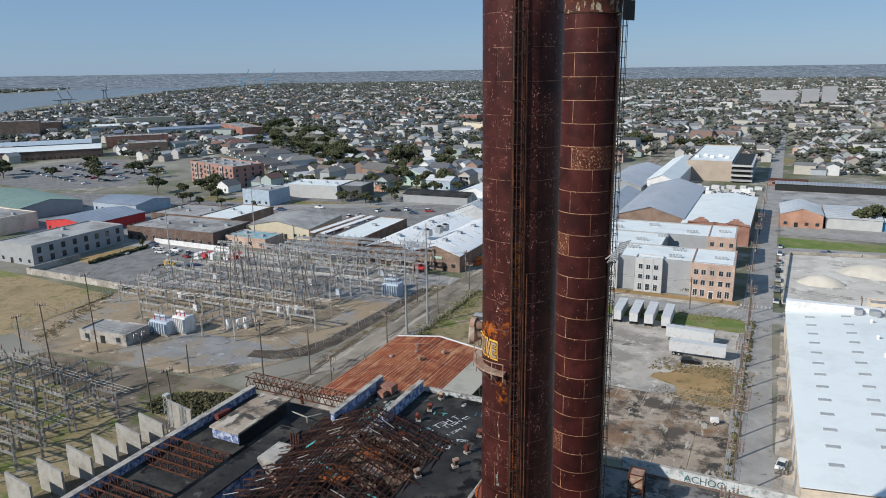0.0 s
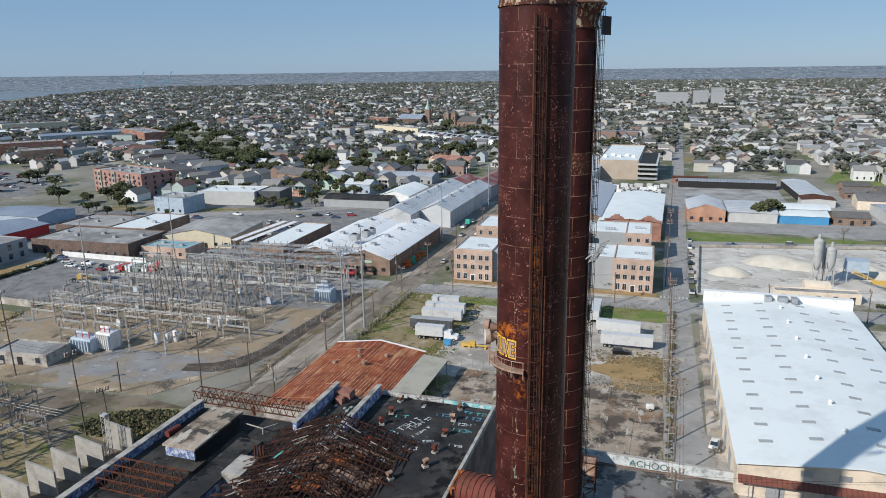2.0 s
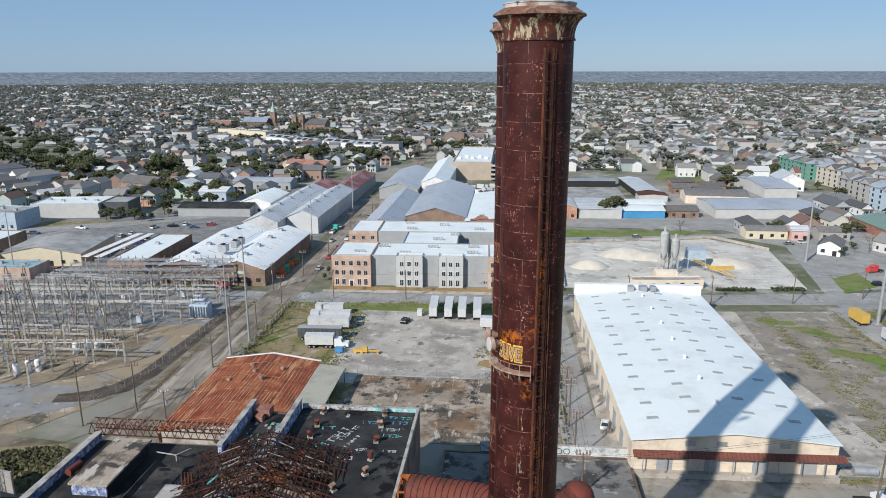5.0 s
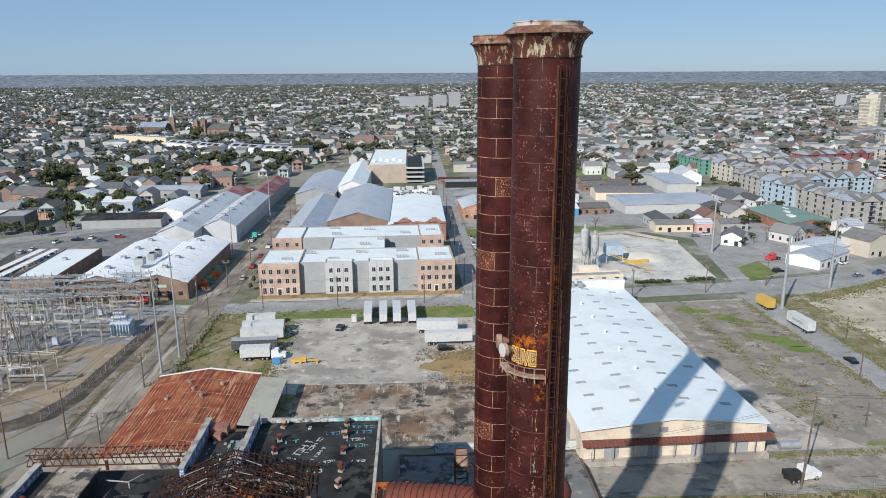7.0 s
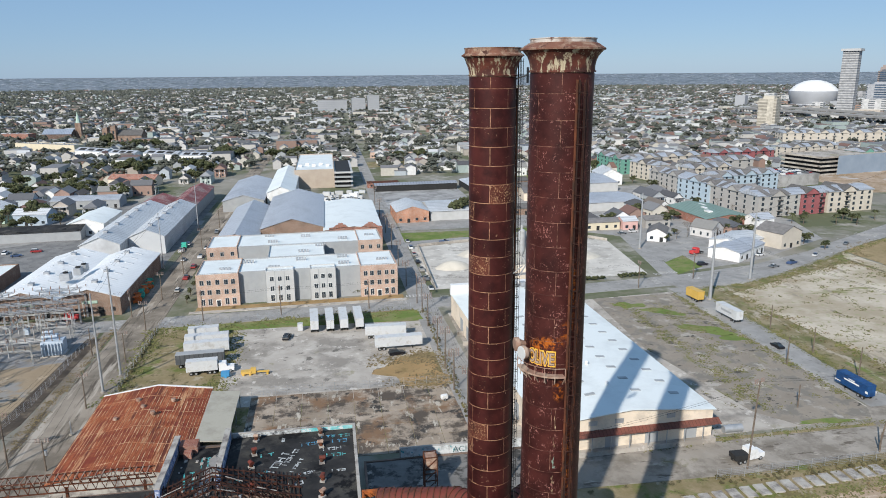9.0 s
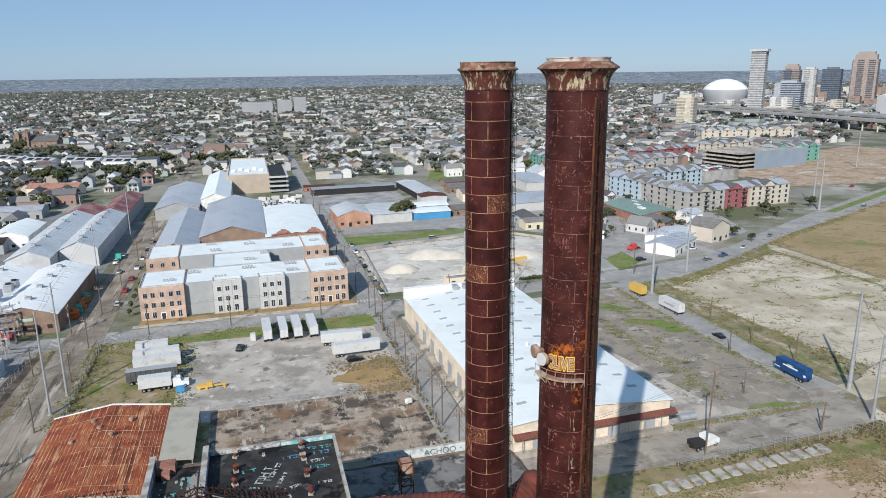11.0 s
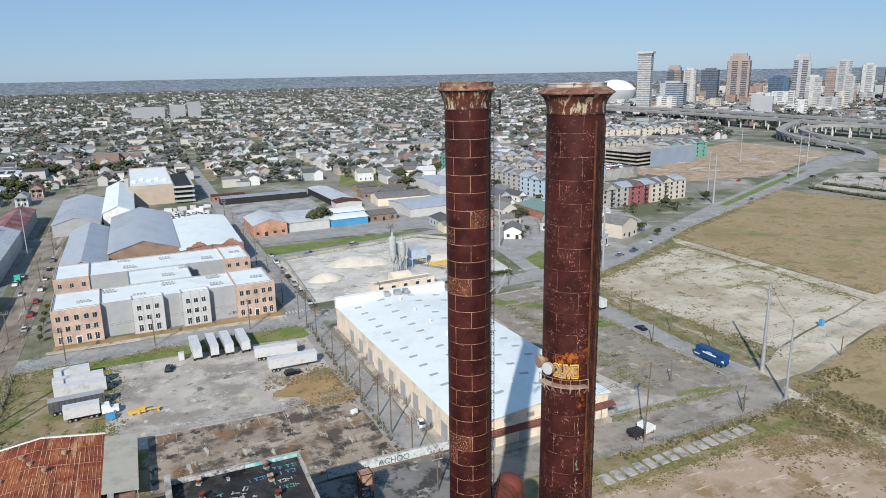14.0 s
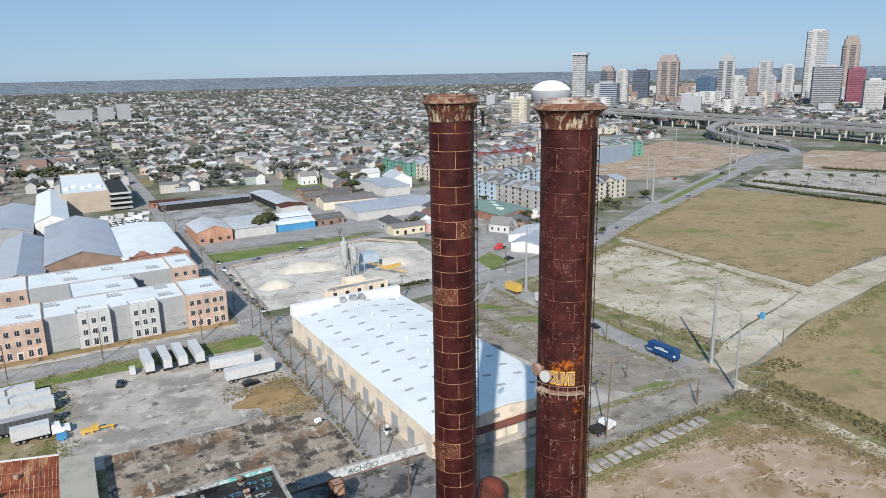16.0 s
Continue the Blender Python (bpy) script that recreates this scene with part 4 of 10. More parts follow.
for x0_, x1_, m_, cols, brick in ((-63.6, -48.6, "tan_brick", 5, 1), (-39.0, -28.8, "light_panel", 3, 0), (-22.8, -13.4, "light_panel", 3, 0), (-4.0, 10.0, "tan_brick", 5, 1)):
    b_ = B()
    ext = 22.3 if m_ == "tan_brick" else 6
    flat_block(b_, x0_, x1_, y0, y0 + ext, AZ + 0.25, 0.5)
    bay = part("brick_bay" if brick else "panel_bay", b_, m_, apt, "tan brick corner bay" if brick else "pale panel bay")
    roof_plate(apt, x0_ + 0.3, x1_ - 0.3, y0 + 0.3, y0 + ext - 0.3, AZ + 0.32, "white_roof")
    if not brick:
        for u in (0.0, 1 / 3, 2 / 3, 1.0):
            s_ = B()
            box(s_, x0_ + (x1_ - x0_) * u - 0.09, x0_ + (x1_ - x0_) * u + 0.09, y0 - 0.08, y0, 0, AZ + 0.7)
            part("panel_joint", s_, "gray_wall", apt)
    for s in range(3):
        for c in range(cols):
            x = x0_ + (x1_ - x0_) * (c + 0.5 + (0.16 if c == 0 else -0.16 if c == cols - 1 else 0)) / cols
            ground = s == 0
            if ground and brick and c == 2:
                d = B()
                box(d, x - 0.9, x + 0.9, y0 - 0.1, y0, 0, 2.7)
                dr = part("door", d, "white_paint", apt, "white framed glass entrance door")
                g_ = B()
                box(g_, x - 0.65, x + 0.65, y0 - 0.13, y0 - 0.1, 0.2, 2.4)
                part("pane", g_, "glass", dr)
                continue
            window_unit(apt, x, y0, 1.9 + 3.6 * s if not ground else 1.9, 1.35, 2.3 if ground else 1.7, "-y", "white_paint" if ground or not brick else "light_panel")
    side = -1 if x0_ < -60 else 1 if x1_ > 9 else 0
    if side:
        xs_ = x0_ if side < 0 else x1_
        for s in range(3):
            for c in range(5):
                window_unit(apt, xs_, y0 + 2.4 + 4.2 * c, 1.9 + 3.6 * s, 1.35, 1.7, "-x" if side < 0 else "x", "light_panel")
for x0_, x1_ in ((-65.0, -52.5), (-1.5, 9.0)):
    b_ = B()
    flat_block(b_, x0_, x1_, 239.4, 262.3, AZ + 0.2, 0.5)
    part("brick_bay", b_, "tan_brick", apt, "tan brick corner bay")
    roof_plate(apt, x0_ + 0.3, x1_ - 0.3, 239.7, 262, AZ + 0.27, "white_roof")
    for s in range(3):
        for c in range(3):
            window_unit(apt, x0_ + (x1_ - x0_) * (c + 0.5) / 3, 239.4, 1.9 + 3.6 * s, 1.3, 1.6, "-y", "light_panel")
# roof units in short rows
for x, y in [(-56, 204), (-38, 203), (-12, 204), (3, 206), (-28, 213), (-27, 226), (-20, 235), (-40, 246), (-10, 246), (2, 250), (-26, 254), (-42, 258), (-12, 214), (-48, 213)]:
    for k in range(4):
        b_ = B()
        box(b_, x + k * 1.1, x + k * 1.1 + 0.8, y, y + 0.8, AZ + 0.1, AZ + 1.15)
        tube(b_, (x + k * 1.1 + 0.4, y + 0.4, AZ + 1.15), (x + k * 1.1 + 0.4, y + 0.4, AZ + 1.2), 0.33, n=10)
        solid("condenser_unit", b_, "galvanised", "small grey air conditioning condenser on a white roof", "air conditioner", group="roof condensers")
sheet("pavement_1", [(-66, 190.3), (12.5, 189.3), (12.5, 192.4), (-66, 192.6)], 0.16, "concrete", "pale concrete sidewalk before the apartments", "pavement")
sheet("planting_bed", [(-64, 192.6), (11.8, 192.6), (11.8, 196.9), (-64, 196.9)], 0.14, "dry_grass", "mulched planting bed along the apartments", "garden")

# the white-roofed warehouse
wh = thing("warehouse", "long cream warehouse with a bright white low-pitched roof and skylights", "warehouse")
X0, X1, Y0, Y1, ZE, ZR = 27.8, 67.1, 76.0, 169.5, 7.7, 9.6
b_ = B()
gable_wall(b_, X0, X1, Y0, Y1, 0, ZE, ZR)
part("wall", b_, "cream_wall", wh, "cream painted walls with a grey base")
b_ = B()
gable(b_, X0, X1, Y0 - 0.3, Y1 - 1.2, ZE + 0.02, ZR + 0.02, "y", 0.18, 0.35)
wroof = part("roof", b_, "white_roof", wh, "bright white membrane roof")
b_ = B()
box(b_, X0 - 0.3, X1 + 0.3, Y1 - 1.6, Y1 + 0.4, ZE - 0.4, ZR + 1.4)
part("end_parapet", b_, "white_paint", wh, "white stepped end parapet")
M["shed_light"] = mat("shed_light", (0.5, 0.515, 0.52), (0.56, 0.575, 0.58), 0.5, 0.4, bump=0.02)
M["roof_light"] = mat("roof_light", (0.3, 0.31, 0.31), (0.36, 0.37, 0.37), 0.5, 0.4, bump=0.02)
skylight = None
for r_ in range(13):
    for u in (0.14, 0.36, 0.64, 0.86):
        yc = Y0 + 7.5 + r_ * 6.6 + (1.6 if u in (0.36, 0.64) else 0)
        xc = X0 + (X1 - X0) * u
        zc = ZE + (ZR - ZE) * (1 - abs(u - 0.5) * 2) + 0.2
        if skylight is None:
            s_ = B()
            box(s_, -1.15, 1.15, -0.5, 0.5, 0.0, 0.16)
            skylight = mesh_of("skylight", s_, "roof_light")
        o = new("skylight", skylight)
        o.parent = wh
        o.matrix_basis = pose(xc, yc, zc, 0, -math.degrees(math.atan2(ZR - ZE, (X1 - X0) / 2)) * (1 if u < 0.5 else -1), 0)
for k in range(7):
    b_ = B()
    tube(b_, (47.3, 88 + 12 * k, ZR + 0.1), (47.3, 88 + 12 * k, ZR + 0.8), 0.35, n=12)
    tube(b_, (47.3, 88 + 12 * k, ZR + 0.8), (47.3, 88 + 12 * k, ZR + 1.15), 0.55, 0.15, n=12)
    part("roof_ventilator", b_, "white_paint", wh, "white turbine roof ventilator")
b_ = B()
v = [b_.verts.new(p) for p in ((X0 + 0.2, Y0 - 1.5, 4.7), (X1 + 1.4, Y0 - 1.5, 4.7), (X1 + 1.4, Y0, 5.5), (X0 + 0.2, Y0, 5.5), (X0 + 0.2, Y0 - 1.5, 4.6), (X1 + 1.4, Y0 - 1.5, 4.6), (X1 + 1.4, Y0, 5.4), (X0 + 0.2, Y0, 5.4))]
for f in ((0, 1, 2, 3), (7, 6, 5, 4), (0, 4, 5, 1), (1, 5, 6, 2), (2, 6, 7, 3), (3, 7, 4, 0)):
    b_.faces.new([v[i] for i in f])
part("canopy", b_, "canopy_red", wh, "dull rust-red corrugated canopy over the dock")
b_ = B()
box(b_, X0, X1 + 0.4, Y0 - 1.3, Y0, 0, 1.2)
part("dock", b_, "concrete", wh, "grey concrete loading dock")
for k in range(9):
    b_ = B()
    box(b_, X0 + 2 + 4.3 * k, X0 + 2.15 + 4.3 * k, Y0 - 1.3, Y0 - 1.15, 1.2, 4.7)
    part("canopy_post", b_, "galvanised", wh)
for k in range(4):
    b_ = B()
    box(b_, X0 + 5 + 9.2 * k, X0 + 8 + 9.2 * k, Y0 - 0.1, Y0, 1.2, 4.0)
    part("dock_door", b_, "gray_wall", wh, "grey roller dock door")
for k in range(9):
    b_ = B()
    box(b_, X0 - 0.12, X0, 84 + 8.4 * k, 87.4 + 8.4 * k, 0.3, 4.6)
    part("dock_door", b_, "gray_wall", wh, "recessed dock door")
    b_ = B()
    box(b_, X0 - 2.2, X0, 83 + 8.4 * k, 83.3 + 8.4 * k, 0, 1.3)
    part("dock_wall", b_, "concrete", wh)
for x_ in (38, 44, 56):
    b_ = B()
    box(b_, x_, x_ + 2, Y0 - 0.06, Y0, 6.6, 7.7)
    part("high_window", b_, "galvanised", wh)
for x_, w_ in ((44, 1.8), (47.5, 2.4), (51, 1.6)):
    b_ = B()
    box(b_, x_, x_ + w_, 165.4, 167.4, ZR + 0.1, ZR + 1.6)
    part("roof_unit", b_, "galvanised", wh, "grey roof air handler")


# the street grid lies a little askew
SKEW = radians(1.85)
GRID_W = Matrix.Translation((27.8, 75.7, 0)) @ Matrix.Rotation(SKEW, 4, "Z") @ Matrix.Translation((-27.8, -75.7, 0))
wh.matrix_world = GRID_W
GRID_A = Matrix.Translation((-61.5, 193.1, 0)) @ Matrix.Rotation(SKEW, 4, "Z") @ Matrix.Diagonal((0.963, 0.963, 0.985, 1)) @ Matrix.Translation((63.6, -197.0, 0))
apt.matrix_world = GRID_A
for ob in [o for o in scene.objects if o.name.split(".")[0] in ("condenser_unit", "pavement_1", "planting_bed")]:
    ob.matrix_world = GRID_A @ ob.matrix_world


def shed(name, label, x0, x1, y0, y1, ze, zr, wall, roof, along="y", front_doors=0, vents=0, over=0.4):
    t = thing(name, label, "shed")
    b_ = B()
    gable_wall(b_, x0, x1, y0, y1, 0, ze, zr, along)
    part("wall", b_, wall, t)
    b_ = B()
    gable(b_, x0, x1, y0, y1, ze + 0.03, zr + 0.03, along, 0.22, over)
    part("roof", b_, roof, t)
    for k in range(front_doors):
        xc = x0 + (x1 - x0) * (k + 0.7) / (front_doors + 0.4)
        b_ = B()
        box(b_, xc - 0.8, xc + 0.8, y0 - 0.1, y0, 1.6 if k % 3 else 0, 3.0)
        part("window" if k % 3 else "door", b_, "dark", t)
    for k in range(vents):
        b_ = B()
        m = (x0 + x1) / 2
        yy = y0 + (y1 - y0) * (k + 0.6) / (vents + 0.3)
        box(b_, m - 0.9, m + 0.9, yy - 0.9, yy + 0.9, zr + 0.1, zr + 0.9)
        part("roof_vent", b_, "galvanised", t, "dark ridge ventilator")
    return t


shed("brick_shed", "brick gabled warehouse with a white metal roof", -127.5, -106.8, 191.2, 253, 6.3, 9.5, "brown_brick", "shed_roof", front_doors=4, vents=4)
shed("brick_shed", "brick gabled warehouse with white roof and green sign board", -106.5, -86.2, 190.8, 251, 6.3, 9.6, "brown_brick", "shed_roof", front_doors=5, vents=4)
for x in (-118.5, -98.5):
    b_ = B()
    box(b_, x, x + 5, 190.55 if x > -110 else 190.95, 190.75 if x > -110 else 191.15, 4.6, 5.6)
    q = solid("sign_board", b_, mat("sign_green", (0.3, 0.42, 0.33), (0.4, 0.5, 0.42), 1, 0.6), "pale green sign board on a brick gable", "sign")
shed("metal_shed", "long pale corrugated metal warehouse", -122, -105.4, 264, 358, 8, 11.5, "pale_metal_roof", "pale_metal_roof", vents=5)
shed("metal_shed", "long pale corrugated metal warehouse with a dark open side", -105.2, -89.5, 277, 358, 8, 11.5, "pale_metal_roof", "pale_metal_roof", vents=5)
shed("red_shed", "warehouse with a rusted dark red metal roof", -122, -106, 359, 392, 7, 10, "gray_wall", mat("red_metal", (0.2, 0.05, 0.045), (0.26, 0.08, 0.07), 0.1, 0.6, stain=(0.3, 0.22, 0.2), stain_scale=0.1, ribs=(1, 0.4)))
shed("red_shed", "warehouse with a rusted dark red metal roof", -105, -90, 359, 430, 7, 10, "gray_wall", bpy.data.materials["red_metal"])
shed("gray_hall", "grey metal-roofed hall behind the apartments", -65.5, -47.2, 262.5, 350, 7, 11, "brown_brick", "gray_metal_roof")
shed("gray_hall", "large grey metal-roofed hall with a brick gable", -47, -17.6, 281, 372, 8.5, 13, "brown_brick", "gray_metal_roof")
shed("white_hall", "white-roofed hall with stepped red brick gables", -17.4, 9.8, 275, 352, 8, 9.6, "red_brick", "white_roof")
shed("white_vault", "tall white metal-roofed hall", -52, -35.5, 385, 492, 9, 12.5, "white_paint", "white_roof")
shed("gray_hall", "low grey metal-roofed hall", -77, -53, 374, 460, 6.5, 10, "gray_wall", "gray_metal_roof")
for x in (-9.5, 4.5):
    b_ = B()
    v0 = [(x - 5.5, 9.2), (x - 3.4, 9.4), (x - 2.0, 10.6), (x - 1.2, 10.6), (x - 1.2, 11.3), (x + 1.2, 11.3), (x + 1.2, 10.6), (x + 2.0, 10.6), (x + 3.4, 9.4), (x + 5.5, 9.2)]
    pts = [(x - 5.5, 0)] + v0 + [(x + 5.5, 0)]
    fa, fb = [b_.verts.new((px_, 274.6, pz)) for px_, pz in pts], [b_.verts.new((px_, 275.3, pz)) for px_, pz in pts]
    b_.faces.new(fa), b_.faces.new(fb[::-1])
    for i in range(len(pts)):
        j = (i + 1) % len(pts)
        b_.faces.new((fa[i], fa[j], fb[j], fb[i]))
    solid("brick_gable", b_, "red_brick", "stepped red brick gable front with a pale coping", "gable")
beige = thing("beige_building", "windowless beige building with a dark open parking deck at its side", "building")
b_ = B()
flat_block(b_, -38, -10, 456, 560, 12.6, 0.8)
part("wall", b_, mat("beige_wall", (0.38, 0.31, 0.25), (0.43, 0.36, 0.29), 0.2, 0.85), beige)
roof_plate(beige, -37.5, -10.5, 456.5, 559, 12.7, "white_roof")
for z in range(4):
    b_ = B()
    box(b_, -10, 3, 452, 520, 1 + 3.2 * z, 2.1 + 3.2 * z)
    part("deck", b_, "light_panel" if z % 2 else "gray_wall", beige, "open parking deck level")
# near-black block filling the open decks, standing in for their shade
b_ = B()
box(b_, -9, 1.5, 454, 518, 0, 12)
part("core", b_, "dark", beige)
for k in range(5):
    b_ = B()
    box(b_, -36 + 5 * k, -33.4 + 5 * k, 478 + 8 * (k % 2), 481 + 8 * (k % 2), 12.7, 14.4)
    part("roof_unit", b_, "white_paint", beige, "white roof plant")
# strips of roof lights and two machines on the brick warehouses
for x0_, x1_, y0_, ze_, zr_ in ((-127.5, -106.8, 191.2, 6.3, 9.5), (-106.5, -86.2, 190.8, 6.3, 9.6)):
    slope = (zr_ - ze_) / ((x1_ - x0_) / 2)
    for k in range(8):
        for u in (0.3, 0.7):
            b_ = B()
            xa = x0_ + (x1_ - x0_) * u
            za = ze_ + (zr_ - ze_) * (1 - abs(u - 0.5) * 2) + 0.36
            e = 1.3 if u < 0.5 else -1.3
            beam(b_, (xa - abs(e), y0_ + 8 + 7.4 * k, za - e * slope), (xa + abs(e), y0_ + 8 + 7.4 * k, za + e * slope), 0.8, 0.14)
            solid("roof_light", b_, "shed_light", "narrow translucent roof light in a pale metal roof", "skylight", group="shed roof lights")
for x, y, w in ((-108.6, 208, 3.4), (-106.6, 215, 2.6), (-106, 219.5, 2.4)):
    t = thing("roof_machine", "large grey ventilation machine on a roof ridge", "air conditioner", at=(x, y, 8.6))
    b_ = B()
    box(b_, -w / 2, w / 2, -1.6, 1.6, 0, 2.6)
    bmesh.ops.bevel(b_, geom=b_.edges[:], offset=0.1, segments=1, affect="EDGES")
    part("casing", b_, "galvanised", t)
    b_ = B()
    tube(b_, (0, 0, 2.6), (0, 0, 3.0), 0.9, n=14)
    part("fan_ring", b_, "dark", t)

# ---- the derelict power plant ----
M["graffiti_blue"] = mat("graffiti_blue", (0.05, 0.08, 0.2), (0.25, 0.32, 0.5), 1.6, 0.8, stain=(0.5, 0.52, 0.58), stain_scale=1.1, cover=0.42, hard=0.03)
M["graffiti_teal"] = mat("graffiti_teal", (0.1, 0.4, 0.42), (0.3, 0.55, 0.56), 1.2, 0.8, stain=(0.55, 0.58, 0.58), stain_scale=1.0, cover=0.42, hard=0.03)
M["coping"] = mat("coping", (0.34, 0.31, 0.28), (0.42, 0.4, 0.36), 0.6, 0.9, stain=(0.18, 0.16, 0.15), stain_scale=0.4, cover=0.4)
M["plant_wall"] = mat("plant_wall", (0.16, 0.11, 0.085), (0.22, 0.16, 0.13), 0.3, 0.9, stain=(0.1, 0.075, 0.06), stain_scale=0.2, cover=0.45)
M["court_roof"] = mat("court_roof", (0.13, 0.125, 0.118), (0.2, 0.19, 0.18), 0.2, 0.9, stain=(0.05, 0.048, 0.046), stain_scale=0.18, cover=0.42, fine=3, hard=0.04, more=[((0.3, 0.28, 0.25), 0.3, 0.3, 0.03, (1, 1, 1))])
plant = thing("power_plant", "derelict brick power plant with black graffitied roofs and broken parapets", "power plant")


def block(name, x0, x1, y0, y1, z, roof, parapet=0.8, t=0.45, label="", wall="plant_wall", edge="coping"):
    b_ = B()
    box(b_, x0, x1, y0, y1, 0, z)
    o = part(name, b_, wall, plant, label)
    for a in ((x0, x1, y0, y0 + t), (x0, x1, y1 - t, y1), (x0, x0 + t, y0 + t, y1 - t), (x1 - t, x1, y0 + t, y1 - t)):
        if parapet:
            b_ = B()
            box(b_, *a, z, z + parapet)
            p = part("parapet", b_, wall, o)
    b_ = B()
    box(b_, x0 + t, x1 - t, y0 + t, y1 - t, z, z + 0.06)
    part("roof", b_, roof, o)
    return o


block("boiler_house", -31.6, -11.5, 40, 57, 21.4, "black_roof", 0.0, 0.0, label="block with a black tarred roof covered in paint tags")
block("boiler_house", -21.5, -11.5, 22, 40, 21.4, "black_roof", 0.0, 0.0, label="southern strip of the black tarred roof")
for a in ((-31.6, -11.5, 56.55, 57.0), (-11.95, -11.5, 22, 56.55)):
    b_ = B()
    box(b_, *a, 21.4, 22.25)
    part("parapet", b_, "coping", plant, "crumbling pale parapet")
block("annex", -40.0, -32.0, 41, 56, 20.6, "black_roof", 0.3, label="narrow block between two tall side walls")
block("pit", -40.3, -21.6, 20, 40, 12, "black_roof", 0.0, 0.0, label="dark open bay under the fallen roof")
for x in (-40.4, -32.4):
    b_ = B()
    box(b_, x, x + 0.7, 41.5 if x < -35 else 43, 56.5, 0, 23.2 if x > -35 else 22.6)
    w_ = part("side_wall", b_, "graffiti_blue", plant, "tall side wall sprayed with blue paint")
    b_ = B()
    box(b_, x - 0.1, x + 0.8, 41.4 if x < -35 else 42.9, 56.6, 23.2 if x > -35 else 22.6, 23.4 if x > -35 else 22.8)
    part("coping", b_, "coping", w_, "pale stone coping")
block("turbine_hall", -68.5, -40.5, -12, 55.5, 14.2, "black_roof", 0.0, label="wide low block with a black roof")
b_ = B()
box(b_, -69.0, -68.0, -12, 55.5, 13.0, 15.6)
part("parapet", b_, "graffiti_blue", plant, "long parapet sprayed with dark blue paint")
b_ = B()
box(b_, -69.1, -67.9, -12, 55.6, 15.6, 15.8)
part("coping", b_, "coping", plant)
block("south_block", -40.4, 24, -60, 20, 18, "black_roof", 0.8, label="southern block below the stacks")
block("stack_hall", -11, 16, 20, 44, 14, "black_roof", 0.6, label="low hall round the stacks")
block("east_shed", -9.5, 28.2, 44.5, 79.4, 1.2, "court_roof", 0.3, label="low mottled grey roof in the court")
b_ = B()
box(b_, -2, 28.4, 79.4, 80.0, 0, 3.6)
part("court_wall", b_, "coping", plant, "white wall with large sprayed letters")
# long roof monitor with a sloping black top
b_ = B()
v = [b_.verts.new((x, y, z)) for y in (-11.5, 40.2) for x, z in ((-49.3, 14.2), (-45.75, 14.2), (-45.75, 18.7), (-49.3, 18.7))]
for f in ((0, 1, 2, 3), (7, 6, 5, 4), (0, 4, 5, 1), (1, 5, 6, 2), (2, 6, 7, 3), (3, 7, 4, 0)):
    b_.faces.new([v[i] for i in f])
mon = part("roof_monitor", b_, "graffiti_blue", plant, "long raised roof monitor with sprayed sides")
b_ = B()
beam(b_, (-47.52, -11.7, 18.92), (-47.52, 40.5, 18.92), 4.2, 0.25)
part("monitor_roof", b_, "black_roof", mon, "black tarred monitor roof")
# penthouse with a pale deck roof
b_ = B()
box(b_, -62.4, -57.2, 38.6, 51.2, 14.2, 16.7)
pent = part("penthouse", b_, "dark", plant)
b_ = B()
box(b_, -62.9, -56.6, 38.0, 51.6, 16.7, 17.05)
part("roof", b_, "old_slab", pent, "pale dirty flat roof")
b_ = B()
box(b_, -62.6, -57.0, 38.25, 38.55, 14.9, 16.7)
part("sprayed_band", b_, "graffiti_blue", pent)
b_ = B()
gable_wall(b_, -53.5, -49.5, 18, 44, 14.2, 16.2, 18.2)
part("monitor_roof", b_, "black_roof", plant, "long black raised roof monitor")

# rusty low workshop
rs = thing("rust_roof_building", "low workshop with a rusted red corrugated metal roof", "workshop")
b_ = B()
gable_wall(b_, -69.3, -44.6, 76.5, 114.0, 0, 4.5, 6.3)
part("wall", b_, "coping", rs)
b_ = B()
gable(b_, -69.6, -44.6, 76.2, 114.2, 4.55, 6.35, "y", 0.15, 0.1)
part("roof", b_, "rust_roof", rs, "rust-red corrugated roof with straw-coloured streaks")
M["straw_seam"] = mat("straw_seam", (0.56, 0.36, 0.22), (0.46, 0.24, 0.12), 0.5, 0.85, stain=(0.3, 0.08, 0.03), stain_scale=0.5, cover=0.45)
seam_rng = random.Random(12)
for k in range(31):
    x = -69.4 + 24.6 * k / 30 + seam_rng.uniform(-0.15, 0.15)
    z = 4.72 + 1.8 * (1 - abs(x + 57.1) / 12.5)
    ya = 76.2 + (seam_rng.uniform(0, 14) if k % 3 else 0)
    yb = 114.1 - (seam_rng.uniform(0, 16) if k % 2 else 0)
    half = seam_rng.uniform(0.04, 0.11)
    b_ = B()
    box(b_, x - half, x + half, ya, yb, z, z + 0.04)
    part("seam", b_, "straw_seam", rs, "straw-coloured lap seam")
for k in range(5):
    y = 79.5 + 7.3 * k
    for x0_, x1_, z0_, z1_ in ((-69.5, -57.1, 4.72, 6.52), (-57.1, -44.7, 6.52, 4.72)):
        b_ = B()
        beam(b_, (x0_, y, z0_), (x1_, y, z1_), 0.1, 0.05)
        part("seam", b_, "straw_seam", rs, "straw-coloured lap seam")
b_ = B()
v = [b_.verts.new(p) for p in ((-44.5, 88, 4.75), (-37.8, 88, 4.1), (-37.8, 112.6, 4.1), (-44.5, 112.6, 4.75), (-44.5, 88, 4.6), (-37.8, 88, 3.95), (-37.8, 112.6, 3.95), (-44.5, 112.6, 4.6))]
